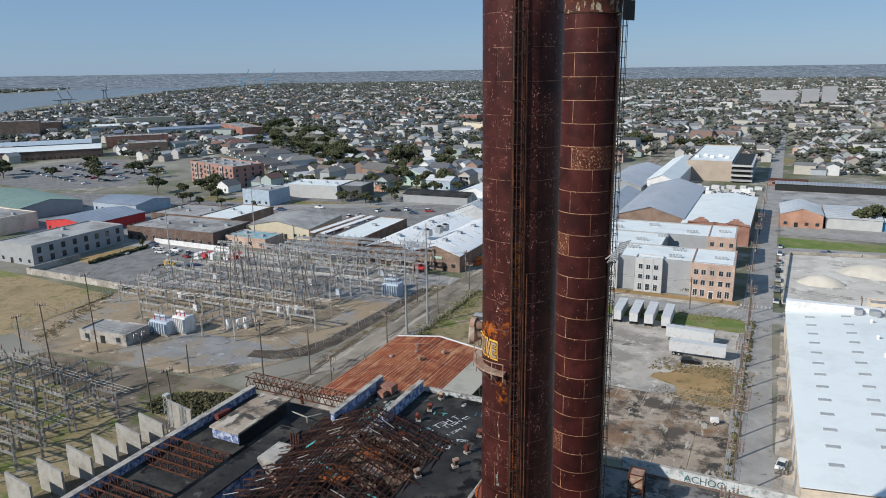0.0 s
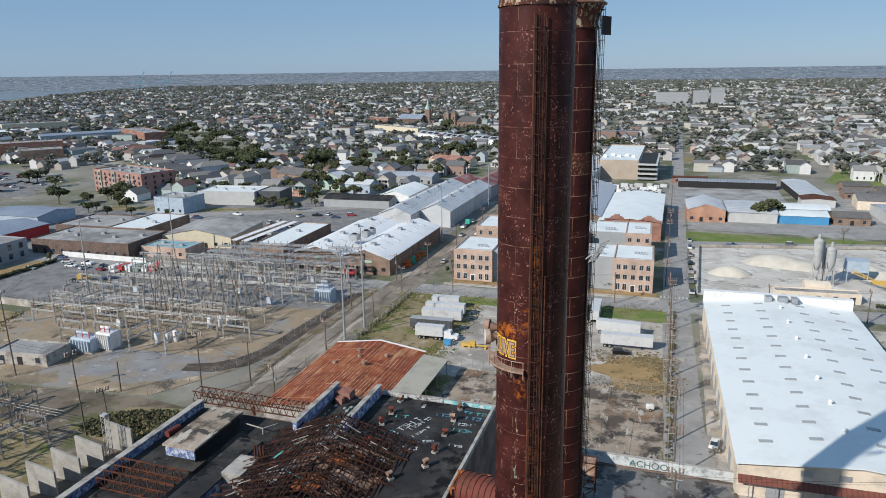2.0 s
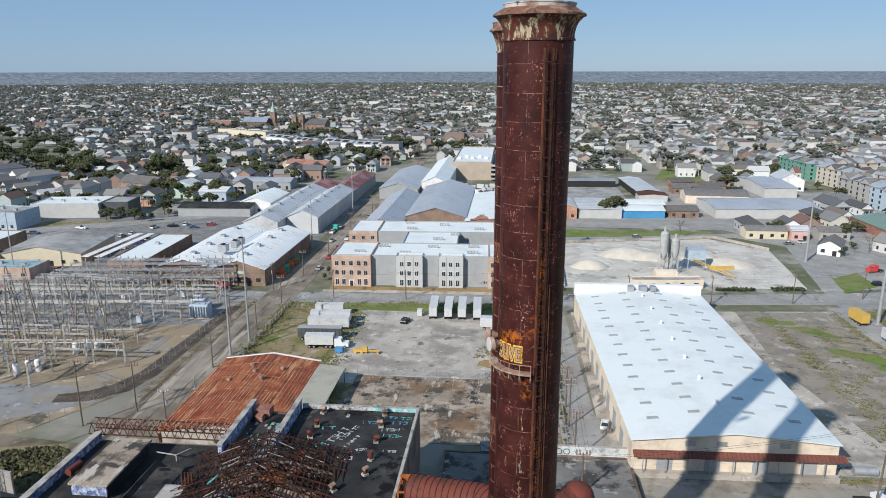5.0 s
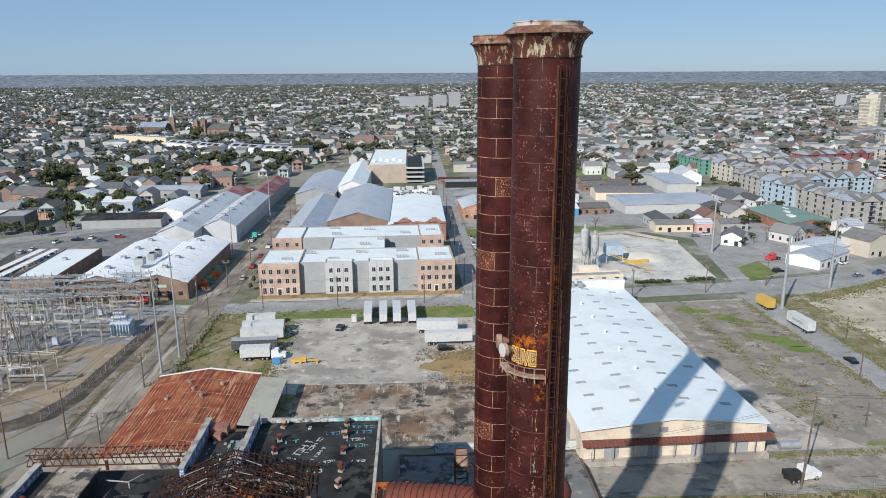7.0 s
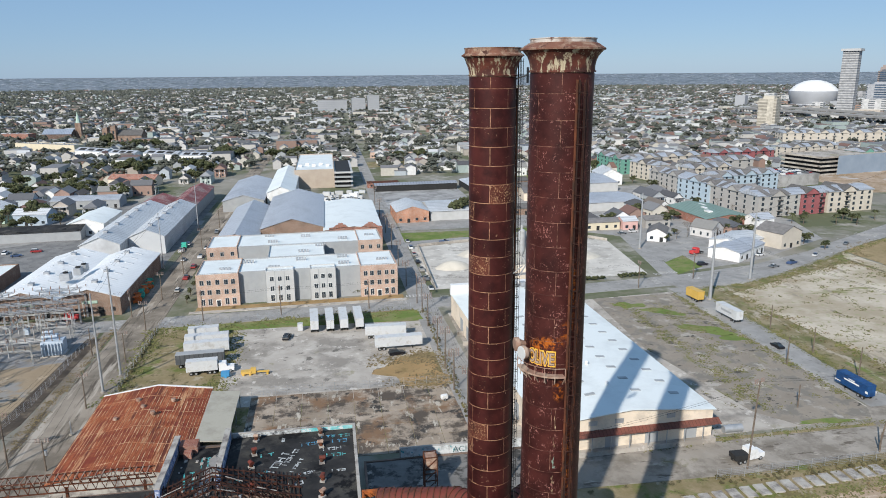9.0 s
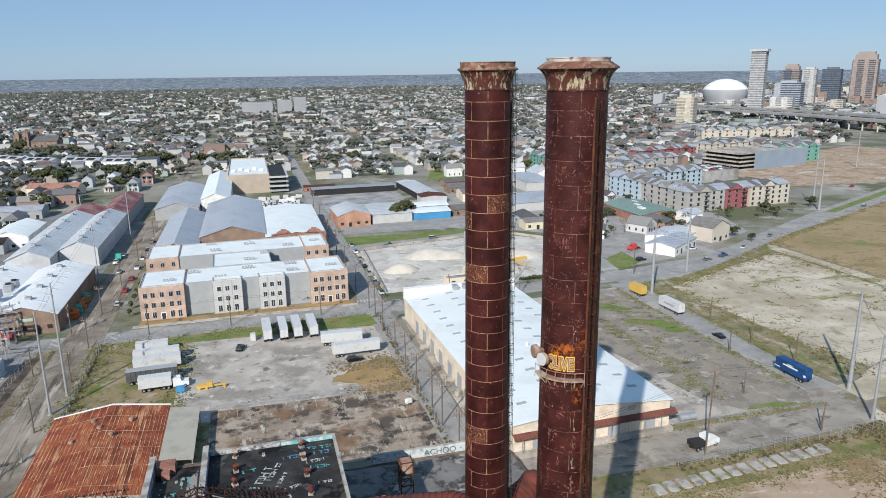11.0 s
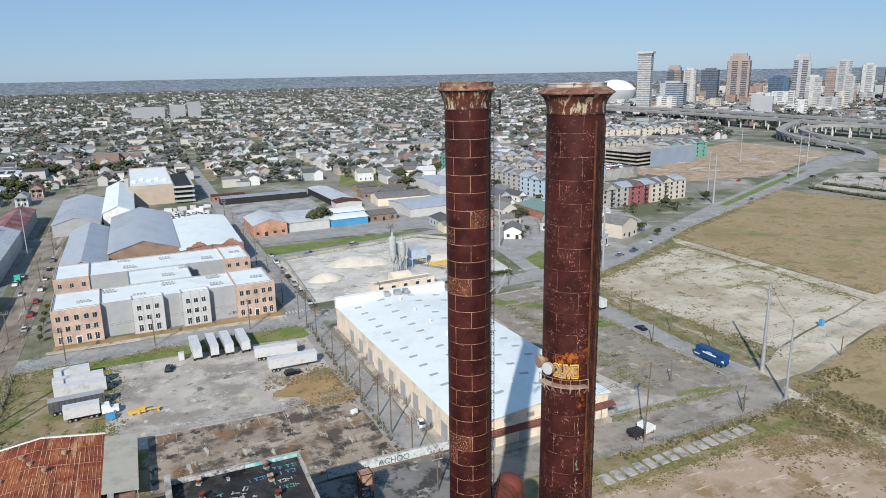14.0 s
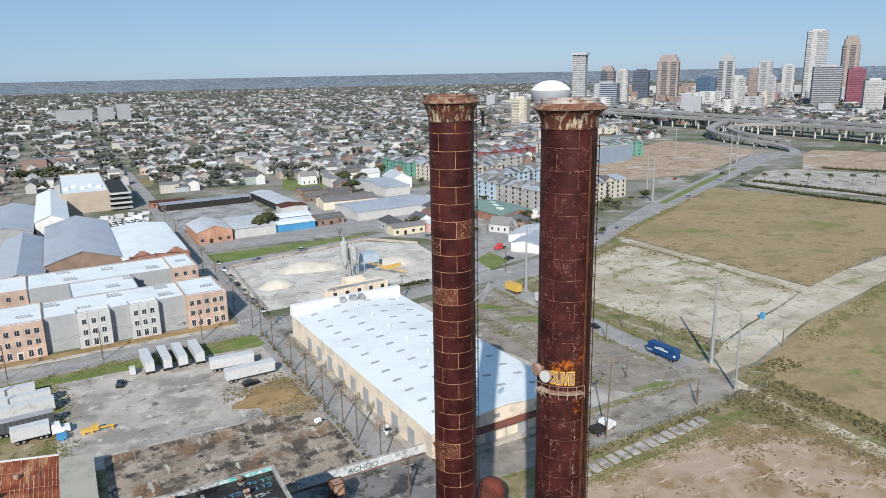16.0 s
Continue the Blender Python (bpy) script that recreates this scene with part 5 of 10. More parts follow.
for f in ((0, 1, 2, 3), (7, 6, 5, 4), (0, 4, 5, 1), (1, 5, 6, 2), (2, 6, 7, 3), (3, 7, 4, 0)):
    b_.faces.new([v[i] for i in f])
M["khaki_metal"] = mat("khaki_metal", (0.4, 0.37, 0.3), (0.45, 0.42, 0.345), 0.2, 0.6, stain=(0.34, 0.31, 0.25), stain_scale=0.2)
part("lean_to_roof", b_, "khaki_metal", rs, "flat greenish-grey metal lean-to roof")
for y_ in (88.3, 96, 104, 112):
    b_ = B()
    box(b_, -38.2, -38.0, y_, y_ + 0.2, 0, 4.0)
    part("post", b_, "galvanised", rs)
b_ = B()
box(b_, -44.5, -44.2, 88, 112, 0, 4.6)
part("back_wall", b_, "dark", rs)
b_ = B()
for a, c in (((-69.8, 114.3, 4.6), (-57, 114.3, 6.5)), ((-57, 114.3, 6.5), (-44.5, 114.3, 4.75))):
    beam(b_, a, c, 0.5, 0.35)
part("verge_trim", b_, "white_paint", rs, "white trim along the far gable")
for x, y, z in ((-60, 107, 6), (-58, 103, 6.2), (-55, 99, 6.4), (-52, 106, 5.8), (-63, 99, 5.5)):
    b_ = B()
    tube(b_, (x, y, z - 0.5), (x, y, z + 0.3), 0.35, n=12)
    tube(b_, (x, y, z + 0.3), (x, y, z + 0.8), 0.6, 0.5, n=12)
    part("roof_ventilator", b_, "cap_rust", rs, "dented round roof ventilator")

# ---- trees ----
rng = random.Random(7)


def clump(verts, faces, c, r, squash=0.8, rough_=0.35):
    """A small ragged ball of leaves: a jittered octahedron split once."""
    base = [(1, 0, 0), (-1, 0, 0), (0, 1, 0), (0, -1, 0), (0, 0, 1), (0, 0, -1)]
    i0 = len(verts)
    turn_ = rng.random() * 6.28
    for x, y, z in base:
        k = r * (1 + rng.uniform(-rough_, rough_))
        cx, cy = x * math.cos(turn_) - y * math.sin(turn_), x * math.sin(turn_) + y * math.cos(turn_)
        verts.append((c[0] + cx * k, c[1] + cy * k, c[2] + z * k * squash))
    for f in ((0, 2, 4), (2, 1, 4), (1, 3, 4), (3, 0, 4), (2, 0, 5), (1, 2, 5), (3, 1, 5), (0, 3, 5)):
        faces.append(tuple(i0 + q for q in f))


def crown_mesh(name, r, h, n_, leaf, low=0.35):
    verts, faces = [], []
    lobes = [(rng.uniform(-0.5, 0.5) * r, rng.uniform(-0.5, 0.5) * r, h * rng.uniform(low + 0.12, 0.85), r * rng.uniform(0.35, 0.6)) for _ in range(7)]
    for _ in range(n_):
        lx, ly, lz, lr = rng.choice(lobes)
        u, v, w = rng.gauss(0, 1), rng.gauss(0, 1), rng.gauss(0, 1)
        d = math.sqrt(u * u + v * v + w * w) or 1
        k = lr * rng.uniform(0.65, 1.05)
        clump(verts, faces, (lx + u / d * k, ly + v / d * k, lz + abs(w) / d * k * 0.75 - 0.1 * lr), leaf * rng.uniform(0.6, 1.3))
    me = bpy.data.meshes.new(name)
    me.from_pydata(verts, [], faces)
    me.materials.append(M["foliage"])
    return me


def trunk_mesh(name, h, r, spread, limbs=6):
    bm_ = bmesh.new()
    tube(bm_, (0, 0, 0), (0.1 * h * rng.uniform(-0.3, 0.3), 0, 0.4 * h), r, r * 0.7, 7)
    for i in range(limbs):
        a = 2 * math.pi * i / limbs + rng.uniform(-0.3, 0.3)
        z0_ = h * rng.uniform(0.25, 0.42)
        e = Vector((math.cos(a) * spread * 0.6, math.sin(a) * spread * 0.6, h * rng.uniform(0.6, 0.85)))
        s_ = Vector((0, 0, z0_))
        m_ = s_.lerp(e, 0.5) + Vector((0, 0, 0.06 * h))
        tube(bm_, s_, m_, r * 0.55, r * 0.35, 5)
        tube(bm_, m_, e, r * 0.35, r * 0.12, 5)
    return mesh_of(name, bm_, "bark")


def bare_mesh(name, h, spread):
    """A leafless crown: limbs that fork three times."""
    bm_ = bmesh.new()

    def fork(p, d, length, r, depth):
        q = p + d * length
        tube(bm_, p, q, r, r * 0.65, 4, caps=False)
        if depth:
            for _ in range(3):
                nd = (d + Vector((rng.uniform(-1, 1), rng.uniform(-1, 1), rng.uniform(-0.1, 0.7))) * spread).normalized()
                fork(q, nd, length * rng.uniform(0.6, 0.8), r * 0.6, depth - 1)

    fork(Vector((0, 0, 0)), Vector((0, 0, 1)), h * 0.35, 0.22, 4)
    return mesh_of(name, bm_, "bark")


TREES = []
for k, (r, h, n_, leaf) in enumerate(((6.5, 9.5, 230, 0.95), (5.0, 8.0, 190, 0.8), (7.5, 11.0, 270, 1.05), (3.6, 7.0, 130, 0.65))):
    TREES.append((trunk_mesh("trunk", h, 0.35, r), crown_mesh("crown", r, h, n_, leaf)))
BARE = [bare_mesh("limbs", 10, 0.75), bare_mesh("limbs", 8, 0.85)]


def tree(x, y, k=None, s=1.0, label="dark evergreen oak tree with a broad uneven crown", group="oaks"):
    k = rng.randrange(len(TREES)) if k is None else k
    t = thing("tree", label, "tree", group=group, at=(x, y, 0), turn=rng.uniform(0, 360))
    t.scale = (s, s, s * rng.uniform(0.85, 1.15))
    for nm, me in zip(("trunk", "crown"), TREES[k]):
        o = new(nm, me)
        o.parent = t
    return t


def bare_tree(x, y, s=1.0):
    t = thing("bare_tree", "leafless winter tree with thin grey branches", "tree", group="bare trees", at=(x, y, 0), turn=rng.uniform(0, 360))
    t.scale = (s, s, s)
    o = new("limb_crown", rng.choice(BARE))
    o.parent = t


# ---- houses of the neighbourhood ----


def house_kit(w, d, eave, ridge, hip, porch, storeys):
    """The parts of a small wooden house, street side at -y."""
    kit = []
    b_ = B()
    if hip:
        box(b_, -w / 2, w / 2, -d / 2, d / 2, 0, eave)
    else:
        gable_wall(b_, -w / 2, w / 2, -d / 2, d / 2, 0, eave, ridge)
    kit.append(("wall", b_, "house_wall"))
    b_ = B()
    if hip:
        o = 0.4
        p = [(-w / 2 - o, -d / 2 - o, eave), (w / 2 + o, -d / 2 - o, eave), (w / 2 + o, d / 2 + o, eave), (-w / 2 - o, d / 2 + o, eave), (0, -d / 2 + w / 2, ridge), (0, d / 2 - w / 2, ridge)]
        v_ = [b_.verts.new(q) for q in p]
        for f in ((0, 1, 4), (1, 2, 5, 4), (2, 3, 5), (3, 0, 4, 5), (3, 2, 1, 0)):
            b_.faces.new([v_[i] for i in f])
    else:
        gable(b_, -w / 2, w / 2, -d / 2, d / 2, eave + 0.02, ridge + 0.02, "y", 0.18, 0.4)
    kit.append(("roof", b_, "house_roof"))
    if porch:
        b_ = B()
        box(b_, -w / 2, w / 2, -d / 2 - 2.2, -d / 2, eave - 0.5, eave - 0.3)
        kit.append(("porch_roof", b_, "house_roof"))
        for x in (-w / 2 + 0.2, 0, w / 2 - 0.2):
            b_ = B()
            box(b_, x - 0.1, x + 0.1, -d / 2 - 2.1, -d / 2 - 1.9, 0, eave - 0.5)
            kit.append(("porch_post", b_, "white_paint"))
    for s in range(storeys):
        for x in (-w / 4, w / 4):
            b_ = B()
            box(b_, x - 0.55, x + 0.55, -d / 2 - 0.06, -d / 2, 1.0 + 3 * s, 2.7 + 3 * s)
            kit.append(("window", b_, "glass"))
        for k in range(3) if s == 0 else ():
            for sgn in (-1,):
                b_ = B()
                y = -d / 2 + d * (k + 0.6) / 3.2
                xx = sgn * w / 2
                box(b_, min(xx, xx + sgn * 0.06), max(xx, xx + sgn * 0.06), y - 0.5, y + 0.5, 1.0 + 3 * s, 2.6 + 3 * s)
                kit.append(("window", b_, "glass"))
    b_ = B()
    box(b_, -0.5, 0.5, -d / 2 - 0.08, -d / 2, 0, 2.1)
    kit.append(("door", b_, "dark"))
    return [(nm, mesh_of(nm, bm_, mt)) for nm, bm_, mt in kit]


KITS = [(house_kit(6.5, 16, 4.2, 6.8, False, True, 1), "one-storey gabled wooden house with a front porch"),
        (house_kit(8.5, 13, 6.6, 9.6, False, True, 2), "two-storey gabled wooden house with a porch"),
        (house_kit(9.5, 15, 4.4, 7.4, True, False, 1), "one-storey hip-roofed wooden house"),
        (house_kit(7.5, 18, 6.4, 9.0, True, True, 2), "two-storey hip-roofed house with a porch"),
        (house_kit(10.5, 12, 4.2, 7.6, False, False, 1), "broad gabled cottage with a shingle roof")]


def house(x, y, turn, k=None, s=1.0):
    kit, label = KITS[rng.randrange(len(KITS)) if k is None else k]
    t = thing("house", label, "house", group="neighbourhood houses", at=(x, y, 0), turn=turn)
    t.scale = (s, s, s)
    for nm, me in kit:
        o = new(nm, me)
        o.parent = t
    return t


def inside(x, y, poly):
    c, j = False, len(poly) - 1
    for i in range(len(poly)):
        (xi, yi), (xj, yj) = poly[i], poly[j]
        if (yi > y) != (yj > y) and x < (xj - xi) * (y - yi) / (yj - yi) + xi:
            c = not c
        j = i
    return c


CLEAR = [
    [(-460, -200), (140, -200), (140, 288), (100, 288), (20, 302), (20, 560), (-140, 560), (-140, 430), (-180, 425), (-190, 340), (-260, 340), (-300, 300), (-385, 350), (-400, 370), (-460, 300)],
    [(14, 296), (112, 296), (150, 440), (130, 492), (14, 492)],
    [(100, -200), (100, 290), (160, 440), (205, 480), (350, 480), (640, 600), (760, 760), (900, 560), (1500, 300), (1500, -200)],
    [(-480, 380), (-430, 470), (-270, 360), (-300, 320)],
    [(-1500, 0), (-1180, 300), (-1150, 640), (-1500, 1094), (-2220, 2160), (-2640, 3106), (-3050, 4600), (-3900, 4600), (-3420, 2740), (-2980, 1800), (-2270, 730), (-2000, 0)],
    [(-700, 90), (-300, 130), (-300, 300), (-420, 262), (-420, 330), (-500, 410), (-600, 330)],
    [(-710, 430), (-560, 350), (-520, 400), (-640, 510)],
    [(-620, 640), (-520, 570), (-500, 600), (-600, 670)],
]
CLEAR += [[(-352, 762), (-266, 716), (-190, 652), (-118, 622), (-116, 644), (-150, 662), (-190, 690), (-258, 735), (-340, 790)],
          [(-300, 815), (-215, 812), (-210, 870), (-300, 880)], [(-335, 895), (-312, 895), (-312, 930), (-335, 930)],
          [(-180, 490), (-136, 484), (-134, 512), (-178, 518)]]
PARK = [(-660, 690), (-470, 560), (-345, 440), (-330, 500), (-450, 640), (-620, 780)]


def free(x, y):
    a = math.degrees(math.atan2(x, y + 50))
    if not -60 < a < 64:
        return False
    return not any(inside(x, y, p) for p in CLEAR)


near_n = 0
far_v, far_f, far_m = [], [], []


def far_house(x, y, turn, w, d, eave, ridge):
    c, s = math.cos(turn), math.sin(turn)
    rot = lambda u, v, z: (x + u * c - v * s, y + u * s + v * c, z)
    i = len(far_v)
    far_v.extend(rot(u, v, z) for z in (0, eave) for u, v in ((-w / 2, -d / 2), (w / 2, -d / 2), (w / 2, d / 2), (-w / 2, d / 2)))
    far_v.extend((rot(0, -d / 2, ridge - 0.1), rot(0, d / 2, ridge - 0.1)))
    for f in ((0, 1, 5, 8, 4), (2, 3, 7, 9, 6), (1, 2, 6, 5), (3, 0, 4, 7)):
        far_f.append(tuple(i + q for q in f))
        far_m.append(0)
    i = len(far_v)
    o = 0.35
    far_v.extend((rot(-w / 2 - o, -d / 2 - o, eave), rot(0, -d / 2 - o, ridge), rot(w / 2 + o, -d / 2 - o, eave), rot(-w / 2 - o, d / 2 + o, eave), rot(0, d / 2 + o, ridge), rot(w / 2 + o, d / 2 + o, eave)))
    for f in ((0, 1, 4, 3), (1, 2, 5, 4)):
        far_f.append(tuple(i + q for q in f))
        far_m.append(1)


def far_box(x, y, w, d, h):
    i = len(far_v)
    far_v.extend((x + u, y + v, z) for z in (0, h) for u, v in ((-w / 2, -d / 2), (w / 2, -d / 2), (w / 2, d / 2), (-w / 2, d / 2)))
    for f in ((0, 1, 5, 4), (1, 2, 6, 5), (2, 3, 7, 6), (3, 0, 4, 7)):
        far_f.append(tuple(i + q for q in f))
        far_m.append(0)
    i = len(far_v)
    far_v.extend((x + u, y + v, h + 0.05) for u, v in ((-w / 2, -d / 2), (w / 2, -d / 2), (w / 2, d / 2), (-w / 2, d / 2)))
    far_f.append((i, i + 1, i + 2, i + 3))
    far_m.append(1)


tree_v, tree_f = [], []
trees_near = 0
gx, gy = 92.0, 104.0
for j in range(1, 46):
    for i in range(-50, 38):
        bx, by = 20 + i * gx, 190 + j * gy
        dist = math.hypot(bx, by + 50)
        if dist > 4500:
            continue
        step = 9.8 if dist < 900 else 11.5 if dist < 1500 else 15.0 if dist < 2600 else 25.0
        rows = (11, 31, 52, 72, 92) if dist < 1500 else (16, 50, 84) if dist < 2600 else (26, 78)
        for r_i, ry in enumerate(rows):
            x = bx + 14
            while x < bx + gx - 6:
                step_here = step * rng.uniform(0.85, 1.25)
                px_, py_ = x + rng.uniform(-1, 1), by + ry + rng.uniform(-3, 3)
                x += step_here
                if not free(px_, py_) or inside(px_, py_, PARK):
                    continue
                q = rng.random()
                green = 0.4 if dist < 900 else 0.46 if dist < 2000 else 0.5
                if px_ > 120:
                    green *= 0.72
                if q < green:
                    if dist < 620 and trees_near < 70:
                        tree(px_, py_, s=rng.uniform(0.7, 1.0))
                        trees_near += 1
                    else:
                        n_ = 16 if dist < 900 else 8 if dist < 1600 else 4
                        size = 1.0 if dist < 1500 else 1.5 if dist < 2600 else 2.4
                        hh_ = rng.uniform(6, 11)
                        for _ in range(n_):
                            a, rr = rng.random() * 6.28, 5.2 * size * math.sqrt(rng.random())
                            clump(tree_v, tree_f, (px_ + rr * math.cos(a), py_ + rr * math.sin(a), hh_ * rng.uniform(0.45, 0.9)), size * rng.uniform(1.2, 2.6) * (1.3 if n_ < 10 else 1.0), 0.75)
                    continue
                turn_ = 0 if r_i % 2 == 0 else 180
                if dist < 560 and near_n < 46:
                    house(px_, py_, turn_ + rng.choice((0, 0, 0, 90)), s=rng.uniform(0.85, 1.1))
                    near_n += 1
                else:
                    k = rng.random()
                    if k < 0.92 or dist < 600:
                        st = rng.choice((3.8, 4.2, 6.2, 6.5))
                        sc = 0.95 if dist < 1500 else 1.15 if dist < 2600 else 1.6
                        far_house(px_, py_, radians(rng.choice((0, 0, 0, 90)) + rng.uniform(-3, 3)), rng.uniform(6, 8.8) * sc, rng.uniform(9, 16) * sc, st, st + rng.uniform(1.6, 3.2) * sc)
                    else:
                        far_box(px_, py_, rng.uniform(12, 28), rng.uniform(12, 28), rng.uniform(5, 11))
me = bpy.data.meshes.new("far_houses")
me.from_pydata(far_v, [], far_f)
me.materials.append(M["far_wall"])
me.materials.append(M["far_roof"])
me.polygons.foreach_set("material_index", far_m)
me.update()
tagged(new("far_houses", me), "thousands of small pale houses of the far neighbourhoods", "houses", kind="stuff")
# tree-dense park before the houses and scattered far woods
for _ in range(46):
    while True:
        px_, py_ = rng.uniform(-660, -330), rng.uniform(440, 780)
        if inside(px_, py_, PARK):
            break
    tree(px_, py_, s=rng.uniform(0.9, 1.3), group="park oaks")
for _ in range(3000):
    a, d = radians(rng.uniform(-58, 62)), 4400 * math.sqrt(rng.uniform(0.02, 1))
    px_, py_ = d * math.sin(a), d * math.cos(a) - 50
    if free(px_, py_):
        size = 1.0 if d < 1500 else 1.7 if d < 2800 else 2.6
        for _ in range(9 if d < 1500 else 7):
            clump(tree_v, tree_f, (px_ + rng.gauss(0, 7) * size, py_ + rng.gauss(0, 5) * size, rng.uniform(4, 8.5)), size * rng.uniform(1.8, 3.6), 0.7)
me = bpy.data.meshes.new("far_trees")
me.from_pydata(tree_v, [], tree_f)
# far crowns take the foliage colour with haze mixed in
me.materials.append(M["hazed_foliage"])
tagged(new("far_trees", me), "evergreen trees scattered between the far houses, haze painted into their colour", "trees", kind="stuff")

# a long row of townhouses with dark roofs, and oaks behind them
for k in range(9):
    x, y = -508 + 23.5 * k, 523 - 14.8 * k
    house(x, y, -32 + (4 if k % 2 else 0), k=4 if k % 2 else 3, s=1.25)
for x0_, y0_, x1_, y1_, n_ in ((-570, 640, -410, 525, 26), (-400, 500, -300, 440, 14), (-640, 260, -430, 300, 12), (-330, 330, -250, 350, 6)):
    for _ in range(n_):
        u = rng.random()
        tree(x0_ + (x1_ - x0_) * u + rng.gauss(0, 10), y0_ + (y1_ - y0_) * u + rng.gauss(0, 10), s=rng.uniform(0.85, 1.3), group="park oaks")
for x0_, x1_, y0_, y1_, n_ in ((-255, -150, 345, 440, 16), (-140, -92, 480, 560, 10), (-330, -150, 430, 470, 12)):
    for _ in range(n_):
        tree(rng.uniform(x0_, x1_), rng.uniform(y0_, y1_), s=rng.uniform(0.6, 1.0))
for x, y, tn, k in ((-150, 380, 0, 3), (-168, 384, 0, 1), (-186, 388, 0, 3), (-156, 432, 90, 1), (-176, 436, 0, 0), (-196, 430, 0, 3), (-216, 420, 0, 1), (-105, 500, 0, 3), (-122, 505, 0, 0), (-100, 535, 0, 1), (-125, 540, 0, 3), (-144, 470, 0, 1), (-162, 474, 0, 3), (-180, 470, 0, 0)):
    house(x, y, tn, k)

# ---- the city centre on the horizon ----


FACADES = {}


def facade(wall, bands, fins):
    """The window pattern of a far facade, one for each pair of wall and glass."""
    key = (wall, bands, fins)
    if key not in FACADES:
        tones = {"tower_white": (0.4, 0.4, 0.395), "tower_gray": (0.33, 0.34, 0.36), "tower_brown": (0.29, 0.24, 0.22), "tower_blue": (0.07, 0.115, 0.18), "tower_dark": (0.12, 0.13, 0.15), "tower_maroon": (0.22, 0.08, 0.11), "tower_cream": (0.47, 0.43, 0.36)}
        pane = tuple(0.5 * c for c in tones[wall])
        FACADES[key] = office_mat("facade_" + wall[6:] + "_" + bands[6:], tones[bands], pane, *((3.6, 4.2, 1.5) if fins else (40.0, 4.2, 2.0)))
    return FACADES[key]


def tower(x, y, w, d, h, turn, wall, bands, label, step=7.5, fins=False, crown=None):
    t = thing("tower", label, "skyscraper", group="downtown towers", at=(x, y, 0), turn=turn)
    b_ = B()
    top_h = h * (0.86 if crown == "step" else 1.0)
    box(b_, -w / 2, w / 2, -d / 2, d / 2, 0, top_h)
    part("core", b_, facade(wall, bands, fins), t)
    b_ = B()
    if crown == "step":
        box(b_, -w * 0.42, w * 0.42, -d * 0.42, d * 0.42, top_h, h * 0.95)
        box(b_, -w * 0.32, w * 0.32, -d * 0.32, d * 0.32, h * 0.95, h)
    elif crown == "flare":
        box(b_, -w * 0.5 - 3, w * 0.5 + 3, -d * 0.5 - 3, d * 0.5 + 3, h, h + 4)
        box(b_, -w * 0.4, w * 0.4, -d * 0.4, d * 0.4, h - 10, h)
    else:
        box(b_, -w * 0.3, w * 0.3, -d * 0.3, d * 0.3, h, h + 4)
    part("crown", b_, bands, t)
    return t


M["tower_white"] = mat("tower_white", (0.39, 0.39, 0.385), (0.44, 0.44, 0.435), 0.02, 0.7, bump=0)
M["tower_gray"] = mat("tower_gray", (0.3, 0.31, 0.33), (0.35, 0.36, 0.38), 0.02, 0.6, bump=0)
M["tower_brown"] = mat("tower_brown", (0.27, 0.22, 0.2), (0.31, 0.26, 0.24), 0.02, 0.7, bump=0)
M["tower_blue"] = mat("tower_blue", (0.06, 0.1, 0.16), (0.08, 0.13, 0.2), 0.02, 0.25, bump=0)
M["tower_dark"] = mat("tower_dark", (0.1, 0.11, 0.13), (0.13, 0.14, 0.16), 0.02, 0.4, bump=0)
M["tower_maroon"] = mat("tower_maroon", (0.2, 0.07, 0.1), (0.24, 0.09, 0.12), 0.02, 0.5, bump=0)
M["tower_cream"] = mat("tower_cream", (0.45, 0.415, 0.35), (0.5, 0.46, 0.39), 0.02, 0.7, bump=0)
TURN_CITY = -52
